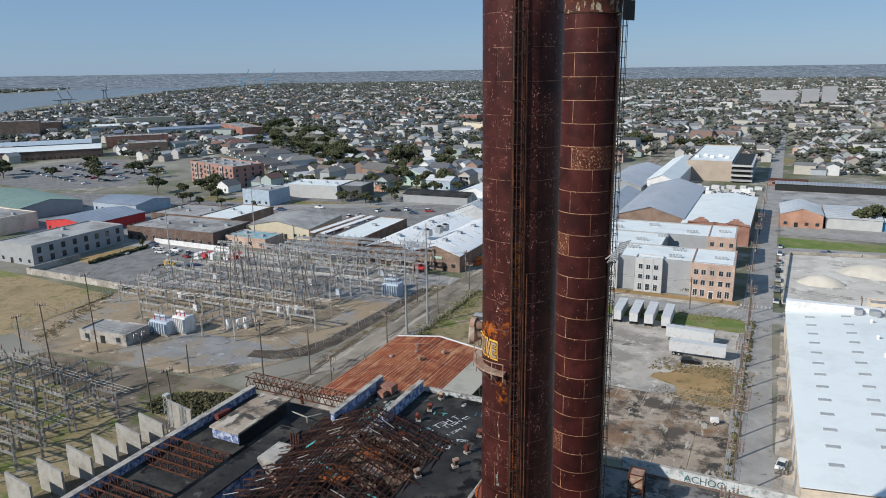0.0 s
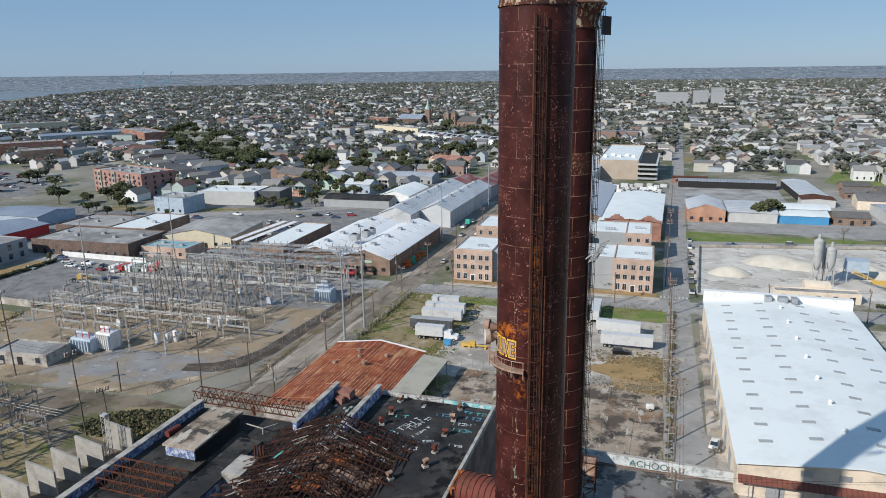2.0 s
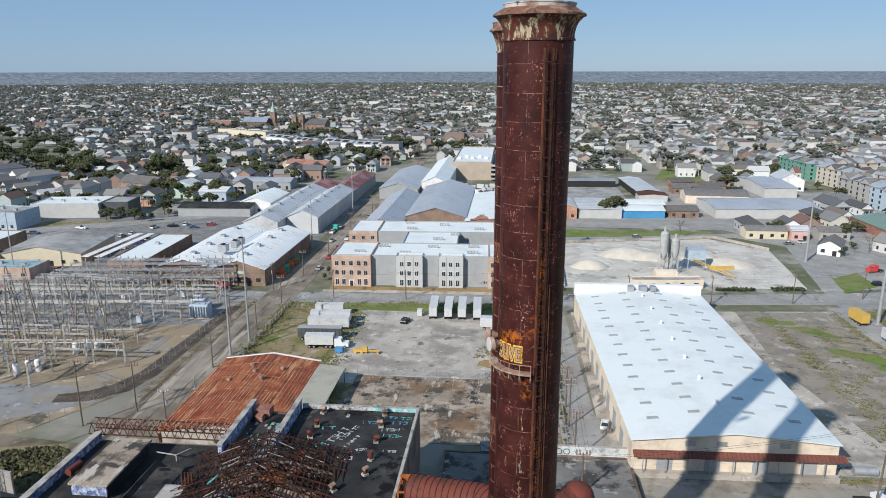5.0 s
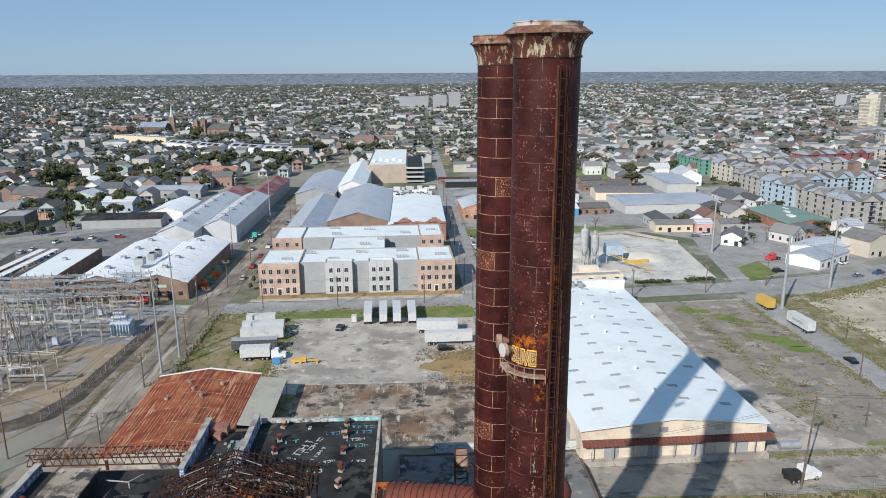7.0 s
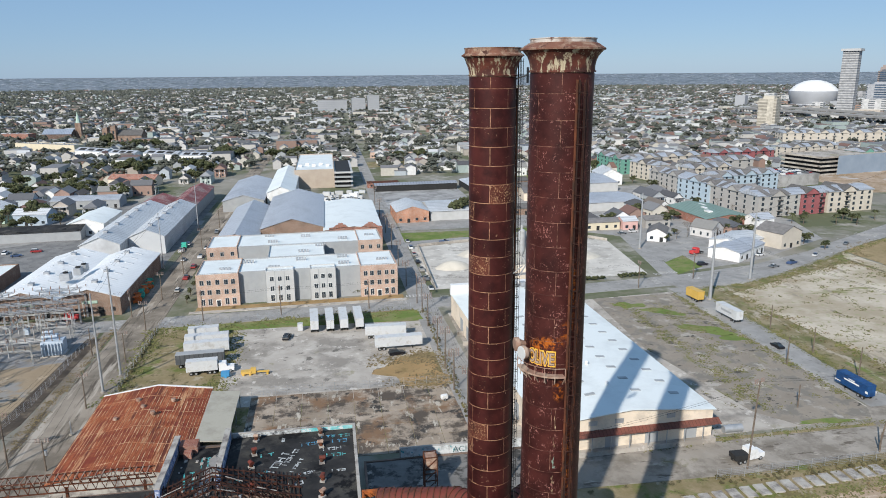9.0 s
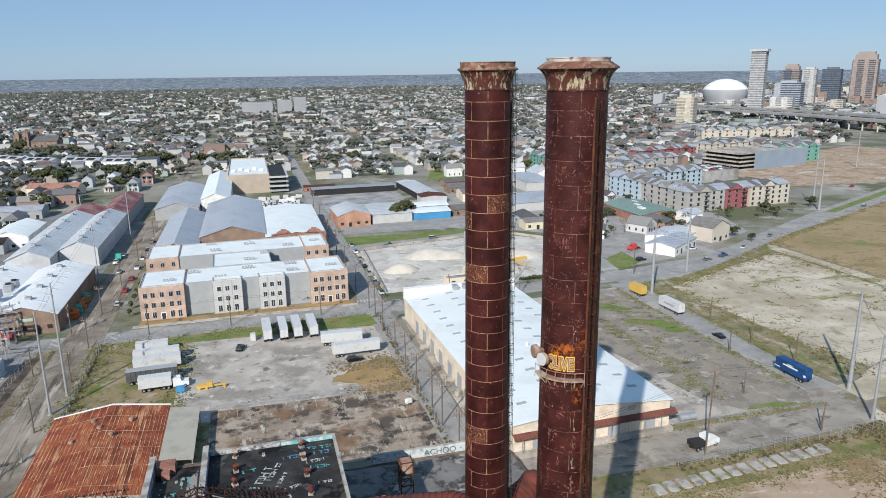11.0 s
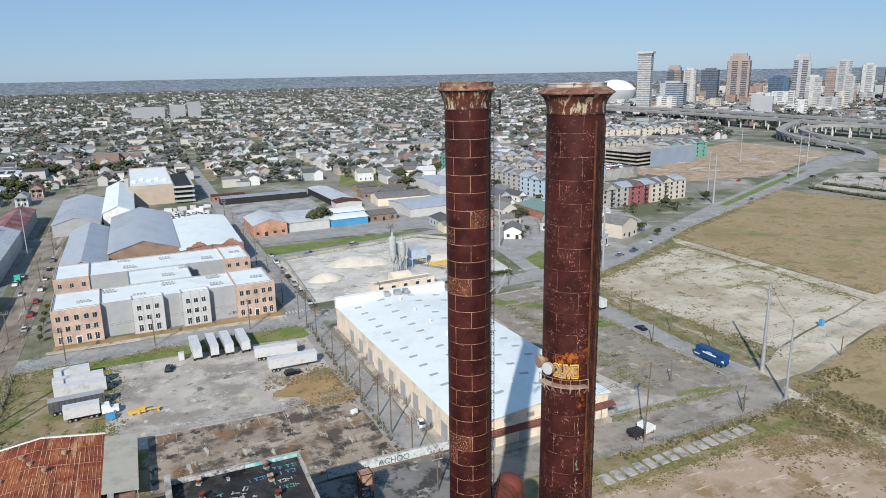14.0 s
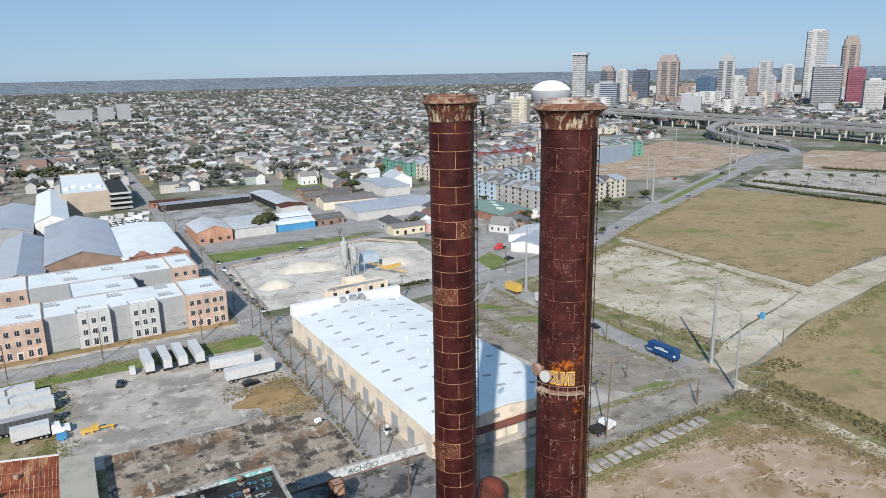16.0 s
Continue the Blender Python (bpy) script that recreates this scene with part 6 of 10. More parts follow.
for x, y, w, h, wall, bands, label, fins, crown in (
        (887, 1071, 25, 111, "tower_gray", "tower_white", "slim white tower with a flared dark cap", False, "flare"),
        (1212, 1370, 14, 76, "tower_blue", "tower_dark", "narrow dark blue glass tower", False, None),
        (1226, 1373, 36, 90, "tower_dark", "tower_brown", "brown-grey stepped office tower", False, "step"),
        (1187, 1274, 28, 79, "tower_white", "tower_white", "plain white slab office tower", True, None),
        (1253, 1280, 38, 78, "tower_blue", "tower_dark", "dark blue glass office tower", False, None),
        (993, 1111, 48, 54, "tower_blue", "tower_gray", "low blue-grey glass office block", False, None),
        (1261, 1200, 48, 113, "tower_dark", "tower_brown", "tall brown gridded hotel tower", True, "step"),
        (1282, 1104, 42, 58, "tower_blue", "tower_blue", "low dark blue glass block", False, None),
        (1463, 1200, 38, 112, "tower_dark", "tower_gray", "dark tower with a shouldered crown", True, "step"),
        (1248, 989, 29, 61, "tower_white", "tower_white", "white mid-rise office block", True, None),
        (1558, 1161, 32, 93, "tower_gray", "tower_gray", "plain grey office tower", True, None),
        (1326, 970, 21, 61, "tower_white", "tower_gray", "small white gridded office block", True, None),
        (1548, 1090, 27, 83, "tower_gray", "tower_white", "pale grey gridded office tower", True, None),
        (1540, 1180, 22, 76, "tower_brown", "tower_brown", "brown-grey mid-rise office tower", False, None),
        (1580, 1044, 45, 161, "tower_gray", "tower_white", "tallest white banded skyscraper", False, None),
        (1747, 1063, 38, 152, "tower_dark", "tower_brown", "tall brown tower with a notched crown", True, "step"),
        (1344, 857, 50, 80, "tower_dark", "tower_gray", "broad dark striped hotel slab", False, None),
        (1415, 839, 31, 74, "tower_maroon", "tower_maroon", "dark maroon slab tower", False, None),
        (1216, 684, 30, 56, "tower_white", "tower_white", "white mid-rise hotel slab", False, None),
        (1502, 787, 42, 101, "tower_blue", "tower_blue", "dark blue glass tower", False, None),
        (594, 853, 24, 42, "tower_cream", "tower_cream", "cream block with a broad base", True, None)):
    tower(x, y, w, w * 0.8, h, TURN_CITY, wall, bands, label, fins=fins, crown=crown)
hosp = thing("hospital", "pale mid-rise hospital blocks above the neighbourhood", "hospital", at=(0, 0, 0))
for x, y, w, h in ((0, 1448, 60, 28), (54, 1446, 28, 30), (85, 1445, 24, 36)):
    b_ = B()
    box(b_, x - w / 2, x + w / 2, y, y + 22, 0, h)
    part("block", b_, "tower_gray", hosp)
    for k in range(int(h / 4)):
        b_ = B()
        box(b_, x - w / 2 - 0.3, x + w / 2 + 0.3, y - 0.4, y + 22.4, 4 * k + 2.4, 4 * k + 4)
        part("floor_band", b_, "gray_wall", hosp)
dome = thing("stadium", "vast round stadium with a shallow white dome", "stadium", at=(1040, 1365, 0))
b_ = B()
lathe(b_, 0, 0, [(46, 0), (46, 4), (43, 9), (47, 19), (50, 31), (49, 36)], 48)
part("drum", b_, "tower_gray", dome, "bronze-grey curved drum")
b_ = B()
lathe(b_, 0, 0, [(49, 35), (45, 41), (36, 49), (23, 55.5), (10, 58.5), (2, 59)], 48)
part("dome", b_, "white_paint", dome, "white dome")
# low-rise blocks round the centre
rg = random.Random(21)
lv = []
OFFICES = [office_mat("office_" + str(k), c, (0.12, 0.13, 0.14), 3.4, 3.8, 1.8) for k, c in enumerate(((0.44, 0.44, 0.43), (0.44, 0.39, 0.33), (0.32, 0.32, 0.33), (0.27, 0.19, 0.155), (0.48, 0.48, 0.475)))] + [M["tower_gray"]]
CENTRE = [(850, 1400), (905, 1000), (930, 780), (1000, 640), (1180, 480), (1500, 340), (2300, 700), (1800, 1900), (1200, 1950)]
made = 0
while made < 230:
    x, y = rg.uniform(850, 1900), rg.uniform(350, 1900)
    if not inside(x, y, CENTRE):
        continue
    made += 1
    b_ = B()
    w, dd, h = rg.uniform(16, 46), rg.uniform(14, 40), rg.choice((6, 8, 10, 12, 16, 22, 28, 34))
    box(b_, -w / 2, w / 2, -dd / 2, dd / 2, 0, h)
    top_f = [f for f in b_.faces if f.calc_center_median().z > h - 0.1]
    bmesh.ops.recalc_face_normals(b_, faces=b_.faces)
    bmesh.ops.inset_region(b_, faces=top_f, thickness=0.5)
    for v_ in {v_ for f in top_f for v_ in f.verts}:
        v_.co.z -= 0.9
    o = solid("office_block", b_, rg.choice(OFFICES), "low pale office block near the city centre", "building", group="downtown low-rises")
    o.matrix_world = pose(x, y, 0, 0, 0, TURN_CITY + rg.choice((0, 90)))
# a red steel roof
b_ = B()
gable_wall(b_, -16, 16, -9, 9, 0, 12, 17, "x")
o = solid("red_hall", b_, mat("red_steel", (0.4, 0.08, 0.08), (0.45, 0.11, 0.1), 0.05, 0.6, bump=0), "hall with a bright red pitched roof", "building")
o.matrix_world = pose(1105, 985, 0, 0, 0, TURN_CITY)

# ---- elevated highway ----


def ribbon(pts, width, thick):
    b_ = B()
    rows_ = []
    P_ = [Vector(p) for p in pts]
    for i, p in enumerate(P_):
        d = (P_[min(i + 1, len(P_) - 1)] - P_[max(i - 1, 0)])
        d.z = 0
        s = d.normalized().cross(Vector((0, 0, 1))) * width / 2
        prof = [(-1, -thick), (1, -thick), (1, 0.9), (0.96, 0.9), (0.95, 0), (-0.95, 0), (-0.96, 0.9), (-1, 0.9)]
        rows_.append([b_.verts.new(p + s * u + Vector((0, 0, w_))) for u, w_ in prof])
    for a, c in zip(rows_, rows_[1:]):
        for i in range(8):
            j = (i + 1) % 8
            b_.faces.new((a[i], a[j], c[j], c[i]))
    b_.faces.new(rows_[0])
    b_.faces.new(rows_[-1][::-1])
    return b_


def smooth(pts, n_=6):
    out = []
    P_ = [Vector(p) for p in pts]
    for i in range(len(P_) - 1):
        a, b2, c, d = P_[max(i - 1, 0)], P_[i], P_[i + 1], P_[min(i + 2, len(P_) - 1)]
        for k in range(n_):
            u = k / n_
            out.append(0.5 * ((2 * b2) + (c - a) * u + (2 * a - 5 * b2 + 4 * c - d) * u * u + (3 * b2 - a - 3 * c + d) * u ** 3))
    out.append(P_[-1])
    return out


M["highway"] = mat("highway", (0.27, 0.265, 0.255), (0.34, 0.332, 0.32), 0.05, 0.9, stain=(0.21, 0.205, 0.2), stain_scale=0.05, bump=0)
M["pier"] = mat("pier", (0.52, 0.5, 0.46), (0.6, 0.58, 0.54), 0.2, 0.9, stain=(0.42, 0.4, 0.36), stain_scale=0.2, bump=0)
MAIN = [(735, 1150), (764, 850), (763, 700), (757, 560), (753, 470), (743, 370), (735, 250), (742, 100)]
for label, pts, width in (
        ("broad elevated concrete expressway on piers", [(x, y, 14.5) for x, y in MAIN], 24),
        ("second elevated carriageway on tall piers", [(x + 42, y + 20, 16.5) for x, y in MAIN], 20),
        ("curving elevated ramp leading down to the avenue", [(560, 375, 0.4), (600, 392, 1.8), (622, 425, 4), (630, 475, 6.5), (644, 520, 8.5), (675, 562, 10), (720, 590, 12), (760, 612, 14), (775, 680, 14.5)], 11),
        ("inner elevated ramp curving to the expressway", [(655, 440, 6), (662, 500, 9), (690, 545, 12), (730, 545, 13.5), (752, 500, 14.3)], 9)):
    hw = thing("elevated_highway", label, "highway", group="elevated roads")
    line = smooth(pts)
    part("deck", ribbon(line, width, 1.8), "highway", hw)
    run = 0
    for a, c in zip(line, line[1:]):
        run += (c - a).length
        if run > 17 and a.z > 3.5 and a.y > 160:
            run = 0
            b_ = B()
            s = (c - a).normalized().cross(Vector((0, 0, 1)))
            for u in (-0.3, 0.3):
                p = a + s * width * u
                tube(b_, (p.x, p.y, 0), (p.x, p.y, a.z - 3.0), 1.0, 1.0, 8)
            beam(b_, a - s * width * 0.46 + Vector((0, 0, -2.6)), a + s * width * 0.46 + Vector((0, 0, -2.6)), 1.8, 1.6)
            part("pier", b_, "pier", hw)

# ---- apartments and shops beyond the concrete plant ----


def apartments(x, y, w, d, h, turn, wall, label, roof="gray_metal_roof", storeys=4, trim="white_paint"):
    t = thing("apartment_block", label, "apartment building", group="apartment complex", at=(x, y, 0), turn=turn)
    b_ = B()
    box(b_, -w / 2, w / 2, -d / 2, d / 2, 0, h)
    part("wall", b_, wall, t)
    b_ = B()
    gable_wall(b_, -w / 2 - 0.5, w / 2 + 0.5, -d / 2 - 0.5, d / 2 + 0.5, h, h + 0.3, h + 2.6, "x" if w > d else "y")
    part("roof", b_, roof, t, "low grey pitched metal roof")
    fh = h / storeys
    long_, short_ = max(w, d), min(w, d)
    for k in range(int(long_ / 13)):
        u = -long_ / 2 + 13 * k + 6
        b_ = B()
        ends = ((u, -short_ / 2 - 0.6, h + 0.55), (u, -0.6, h + 2.75))
        if w > d:
            beam(b_, ends[0], ends[1], 3.6, 0.12)
        else:
            beam(b_, (-short_ / 2 - 0.6, u, h + 0.55), (-0.6, u, h + 2.75), 3.6, 0.12)
        part("roof_panel", b_, "shingle", t, "dark roof panel")
    n_ = max(1, int(long_ / 17))
    for k in range(n_):
        u = -long_ / 2 + long_ * (k + 0.5) / n_ + (1.5 if k % 2 else -1.5)
        a = (u - 4.2, u + 4.2, -short_ / 2 - 0.9, short_ / 2 + 0.9)
        a = a if w > d else a[2:] + a[:2]
        b_ = B()
        gable_wall(b_, *a, h - 0.4, h + 0.35, h + 3.0, "y" if w > d else "x")
        part("cross_gable", b_, wall, t, "gabled wall crossing the long roof")
        b_ = B()
        gable(b_, *a, h + 0.37, h + 3.02, "y" if w > d else "x", 0.16, 0.3)
        part("cross_roof", b_, "shingle", t)
    for s in range(storeys):
        across = max(2, int(w / (5 if y < 440 else 8)))
        for k in range(across):
            u = -w / 2 + w * (k + 0.5) / across
            if k % 4 == 2:
                b_ = B()
                box(b_, u - 1.5, u + 1.5, -d / 2 - 1.3, -d / 2, fh * s + 0.1, fh * s + 0.3)
                for q in (-1.5, -0.75, 0, 0.75, 1.5):
                    box(b_, u + q - 0.04, u + q + 0.04, -d / 2 - 1.3, -d / 2 - 1.2, fh * s + 0.3, fh * s + 1.3)
                box(b_, u - 1.5, u + 1.5, -d / 2 - 1.3, -d / 2 - 1.2, fh * s + 1.25, fh * s + 1.35)
                part("balcony", b_, "dark", t)
            window_unit(t, u, -d / 2, fh * s + fh * 0.52, 1.5, 1.6, "-y", trim, simple=True)
        for k in range(max(1, int(d / 6))):
            v_ = -d / 2 + d * (k + 0.5) / max(1, int(d / 6))
            window_unit(t, -w / 2, v_, fh * s + fh * 0.52, 1.4, 1.6, "-x", trim, simple=True)
    return t


M["slate_wall"] = mat("slate_wall", (0.21, 0.26, 0.32), (0.25, 0.3, 0.36), 0.1, 0.8)
M["apt_gray"] = mat("apt_gray", (0.33, 0.315, 0.295), (0.38, 0.365, 0.34), 0.2, 0.8)
M["apt_blue"] = mat("apt_blue", (0.33, 0.41, 0.47), (0.38, 0.46, 0.52), 0.2, 0.8)
M["apt_red"] = mat("apt_red", (0.26, 0.085, 0.09), (0.3, 0.105, 0.11), 0.2, 0.8)
M["apt_cream"] = mat("apt_cream", (0.46, 0.415, 0.35), (0.52, 0.47, 0.4), 0.2, 0.8)
M["apt_green"] = mat("apt_green", (0.12, 0.28, 0.22), (0.15, 0.32, 0.26), 0.2, 0.8)
apartments(233, 306, 28, 15, 12, 7, "apt_gray", "grey four-storey apartment block with balconies")
apartments(225, 332, 14, 34, 12, 7, "apt_gray", "long grey four-storey apartment wing")
apartments(256, 309, 17, 15, 12, 7, "apt_red", "dark red four-storey apartment block")
apartments(282, 313, 32, 17, 12, 7, "apt_cream", "cream four-storey apartment block with end balconies")
apartments(222, 358, 18, 30, 12.5, 11, "apt_blue", "pale blue four-storey apartment block")
apartments(220, 396, 14, 36, 12, 8, "apt_gray", "pale grey four-storey apartment wing")
apartments(262, 384, 52, 16, 12, 11, "apt_blue", "long pale blue apartment row")
apartments(221, 496, 14, 42, 12, 6, "apt_green", "green and white apartment block")
apartments(228, 450, 14, 30, 12, 11, "apt_cream", "cream apartment row with grey roofs")
apartments(290, 458, 54, 16, 12, 11, "apt_gray", "grey apartment row with pitched roofs")
apartments(445, 475, 55, 18, 14, 8, "apt_green", "green four-storey apartment block by the garage")
apartments(262, 430, 36, 15, 11, 11, "apt_cream", "cream three-storey apartment row")
apartments(265, 500, 60, 15, 11, 11, "apt_cream", "cream apartment row with grey roofs")
apartments(345, 520, 66, 15, 11, 11, "apt_red", "brick-red apartment row with pitched roofs")
apartments(520, 632, 110, 18, 15, -8, "apt_cream", "long pale four-storey apartment row far down the avenue")
apartments(430, 545, 60, 15, 11, 11, "apt_cream", "pale apartment row with pitched roofs")
gar = thing("parking_garage", "open four-level parking garage with a blue-grey side wall", "parking garage", at=(398, 462, 0), turn=13)
for z in range(5):
    b_ = B()
    box(b_, -42, 42, -19, 19, 3.3 * z, 3.3 * z + 0.4)
    for a in ((-42, 42, -19, -18.7), (-42, -41.7, -19, 19), (41.7, 42, -19, 19), (-42, 42, 18.7, 19)):
        box(b_, *a, 3.3 * z + 0.4, 3.3 * z + 1.4)
    part("deck", b_, "concrete", gar)
b_ = B()
box(b_, -24, 42.2, -19.4, -19.05, 0, 14.6)
part("side_wall", b_, "slate_wall", gar, "plain blue-grey side wall")
# solid dark fill between the levels, painted for the shaded interior
b_ = B()
box(b_, -40, 40, -17, 17, 0.4, 13)
part("core", b_, "dark", gar)
ug = thing("parking_deck", "open roof deck of a parking garage full of cars", "parking garage", at=(304, 408, 0), turn=11)
b_ = B()
box(b_, -26, 26, -16, 16, 0, 8)
part("deck", b_, "flat_gray_roof", ug)


def shop(name, label, x, y, w, d, h, turn, wall, roof, pitch=0.0, along="x", cat="building", plain=False):
    t = thing(name, label, cat, at=(x, y, 0), turn=turn)
    b_ = B()
    if pitch:
        gable_wall(b_, -w / 2, w / 2, -d / 2, d / 2, 0, h, h + pitch, along)
        part("wall", b_, wall, t)
        b_ = B()
        gable(b_, -w / 2, w / 2, -d / 2, d / 2, h + 0.03, h + pitch + 0.03, along, 0.2, 0.35)
        part("roof", b_, roof, t)
    else:
        flat_block(b_, -w / 2, w / 2, -d / 2, d / 2, h, 0.5)
        part("wall", b_, wall, t)
        roof_plate(t, -w / 2 + 0.3, w / 2 - 0.3, -d / 2 + 0.3, d / 2 - 0.3, h + 0.06, roof)
        if w > 14 and d > 10:
            for k in range(int(w / 9)):
                b_ = B()
                ux = -w / 2 + w * (k + 0.5) / int(w / 9)
                box(b_, ux - 0.9, ux + 0.9, d * 0.1 * (-1) ** k - 0.7, d * 0.1 * (-1) ** k + 0.7, h + 0.1, h + 1.2)
                part("roof_unit", b_, "galvanised", t)
    n_ = max(2, int(w / 4.5))
    for k in range(n_ if not plain else 0):
        u = -w / 2 + w * (k + 0.5) / n_
        if k % 3 == 1:
            b_ = B()
            box(b_, u - 0.8, u + 0.8, -d / 2 - 0.08, -d / 2, 0, 2.3)
            part("door", b_, "dark", t)
        else:
            window_unit(t, u, -d / 2, min(1.8, h * 0.55), 1.4, 1.3, "-y", "white_paint", simple=True)
    return t


M["slate_roof_gray"] = mat("slate_roof_gray", (0.24, 0.26, 0.3), (0.3, 0.32, 0.36), 0.1, 0.6, ribs=(0, 0.5))
M["green_metal"] = mat("green_metal", (0.17, 0.25, 0.215), (0.21, 0.29, 0.25), 0.1, 0.6, ribs=(0, 0.6))
M["blue_metal"] = mat("blue_metal", (0.05, 0.22, 0.42), (0.07, 0.27, 0.48), 0.2, 0.6)
M["pink_wall"] = mat("pink_wall", (0.55, 0.34, 0.31), (0.6, 0.39, 0.35), 0.3, 0.8)
M["yellow_wall"] = mat("yellow_wall", (0.55, 0.49, 0.36), (0.6, 0.53, 0.4), 0.3, 0.8)
M["orange_brick"] = brick_mat("orange_brick", (0.42, 0.19, 0.11), (0.47, 0.23, 0.145), (0.45, 0.36, 0.3))
shop("green_roof_building", "brick building with a green metal roof and white skylights", 192, 300, 27, 41, 4.5, 2, "red_brick", "green_metal", 2.0, "y")
for k in range(3):
    b_ = B()
    box(b_, 186 + 3 * k, 188.5 + 3 * k, 289 + 9 * k, 294 + 9 * k, 5.6, 6.6)
    solid("skylight", b_, "white_paint", "white plastic skylight on a green roof", "skylight", group="green roof skylights")
shop("white_garage", "white garage with a grey metal roof", 164, 226, 26, 14, 4.0, 35, "white_paint", "gray_metal_roof", 1.6, "x")
shop("white_garage", "white annex with a pale roof", 174, 241, 24, 17, 3.6, 35, "white_paint", "pale_metal_roof", 1.6, "x")
shop("tan_house", "tall tan house with a grey gable", 193, 239, 14, 14, 7, 20, "apt_cream", "shingle", 3.2, "y")
shop("white_house", "white house with a grey gable roof", 208, 278, 12, 10, 4.5, 12, "white_paint", "gray_metal_roof", 2.5, "x")
shop("gray_store", "low brown-grey store with a shingle roof", 155, 289, 14, 9, 4.0, 2, "apt_gray", "shingle", 1.8, "x")
shop("yellow_store", "long pale yellow store with a dark roof", 124.5, 289, 19, 9, 4.0, 0, "yellow_wall", "shingle", 1.6, "x")
shop("pink_store", "pink house with a hipped roof", 139, 287, 8, 9, 4.5, 0, "pink_wall", "pale_metal_roof", 1.8, "x")
shop("dark_house", "small white house with dark roof", 144, 262, 9, 15, 4.0, -30, "white_paint", "shingle", 2.4, "y")
shop("white_shop", "long pale workshop with a low grey metal roof", 141, 350, 56, 34, 5.0, 3, "light_panel", "gray_metal_roof", 1.6, "x", plain=True)
shop("gray_shop", "cream workshop with a dark shingle gable", 127, 384, 36, 20, 5.0, -4, "cream_wall", "shingle", 2.4, "x", plain=True)
shop("white_barn", "white gabled church hall", 189, 438, 16, 24, 7, -6, "white_paint", "pale_metal_roof", 4.5, "y")
shop("gray_shop", "long grey metal warehouse", 170, 424, 20, 50, 6, 4, "light_panel", "gray_metal_roof", 2.0, "x", plain=True)
shop("tan_shop", "tan cottage with an orange roof", 180, 492, 18, 12, 4, -6, "apt_cream", "orange_brick", 2.2, "x")
shop("orange_brick_building", "orange brick workshop with a parapet gable and sprayed wall", 30, 337, 18, 28, 6, 2, "orange_brick", "pale_metal_roof", 3.0, "y")
shop("long_shed", "long pale shed with white wall", 51.5, 343, 23, 34, 5.0, 2, "light_panel", "pale_metal_roof", 2.6, "x", plain=True)
shop("blue_building", "bright blue metal building with white roof", 74.5, 336, 24, 15, 4.0, 2, "blue_metal", "white_roof", 1.6, "x", plain=True)
shop("blue_building", "low blue metal annex with a white roof", 77, 353, 26, 14, 4.2, 2, "blue_metal", "white_roof", 1.6, "x", plain=True)
sheet("walled_lot", rect(18, 76, 364, 450), 0.05, "flat_gray_roof", "walled dark asphalt yard", "lot")
# two sheds closed with near-black walls, painting the shade inside open bays
shop("long_gray_roof", "long shed with a grey metal roof, dark walls painted for its shaded open bays", 46, 436, 58, 10, 4.2, 2, "dark", "slate_roof_gray", 1.0, "x", plain=True)
shop("pale_blue_shed", "shed with a pale blue metal roof, dark walls painted for its shaded open sides", 88, 420, 14, 56, 4.2, 3, "dark", "pale_metal_roof", 1.0, "y", plain=True)
shop("red_frame_shed", "roofless shed of rusted red steel frames", 90, 384, 17, 12, 4.0, 0, "light_panel", "rust", 0.8, "y", plain=True)
shop("red_frame_shed", "roofless shed of rusted red steel", 24, 452, 22, 8, 3.6, 2, "red_brick", "rust", 0.6, "x")
for x, y, tn in ((97, 337, 3), (116, 414, 3), (128, 404, 3), (136, 424, 5), (120, 440, 10)):
    shop("brown_house", "low brown brick house with hipped roof", x, y, 16, 11, 3.6, tn, "brown_brick", "shingle", 2.2, "x", "house")
shop("school", "long low tan brick school", 62, 640, 70, 22, 5, -4, "tan_brick", "flat_gray_roof")
sheet("park_lawn", [(108, 470), (140, 462), (176, 530), (157, 566), (130, 540)], 0.03, "green_grass", "green park lawn with bare trees", "grass")
sheet("wall_lawn", [(20, 560), (60, 575), (60, 605), (20, 600)], 0.03, "grass", "grass lot beside a wall", "grass")
for x, y, s in ((125, 500, 0.9), (140, 480, 1.0), (138, 530, 0.9), (152, 545, 1.0), (130, 560, 0.9), (40, 560, 1), (50, 548, 1), (84, 282, 0.9), (168, 300, 0.9), (172, 256, 0.8)):
    bare_tree(x, y, s)
for x, y, k, s in ((58, 333, 2, 1.0), (64, 338, 1, 0.9), (52, 600, 0, 1.1), (72, 610, 2, 1.0), (160, 286, 3, 1.0), (178, 270, 3, 0.8), (195, 264, 1, 0.6), (240, 287, 3, 0.5), (300, 290, 1, 0.7), (265, 280, 3, 0.6), (208, 226, 3, 0.6)):
    tree(x, y, k, s, "rounded green tree beside the shops", "street trees")

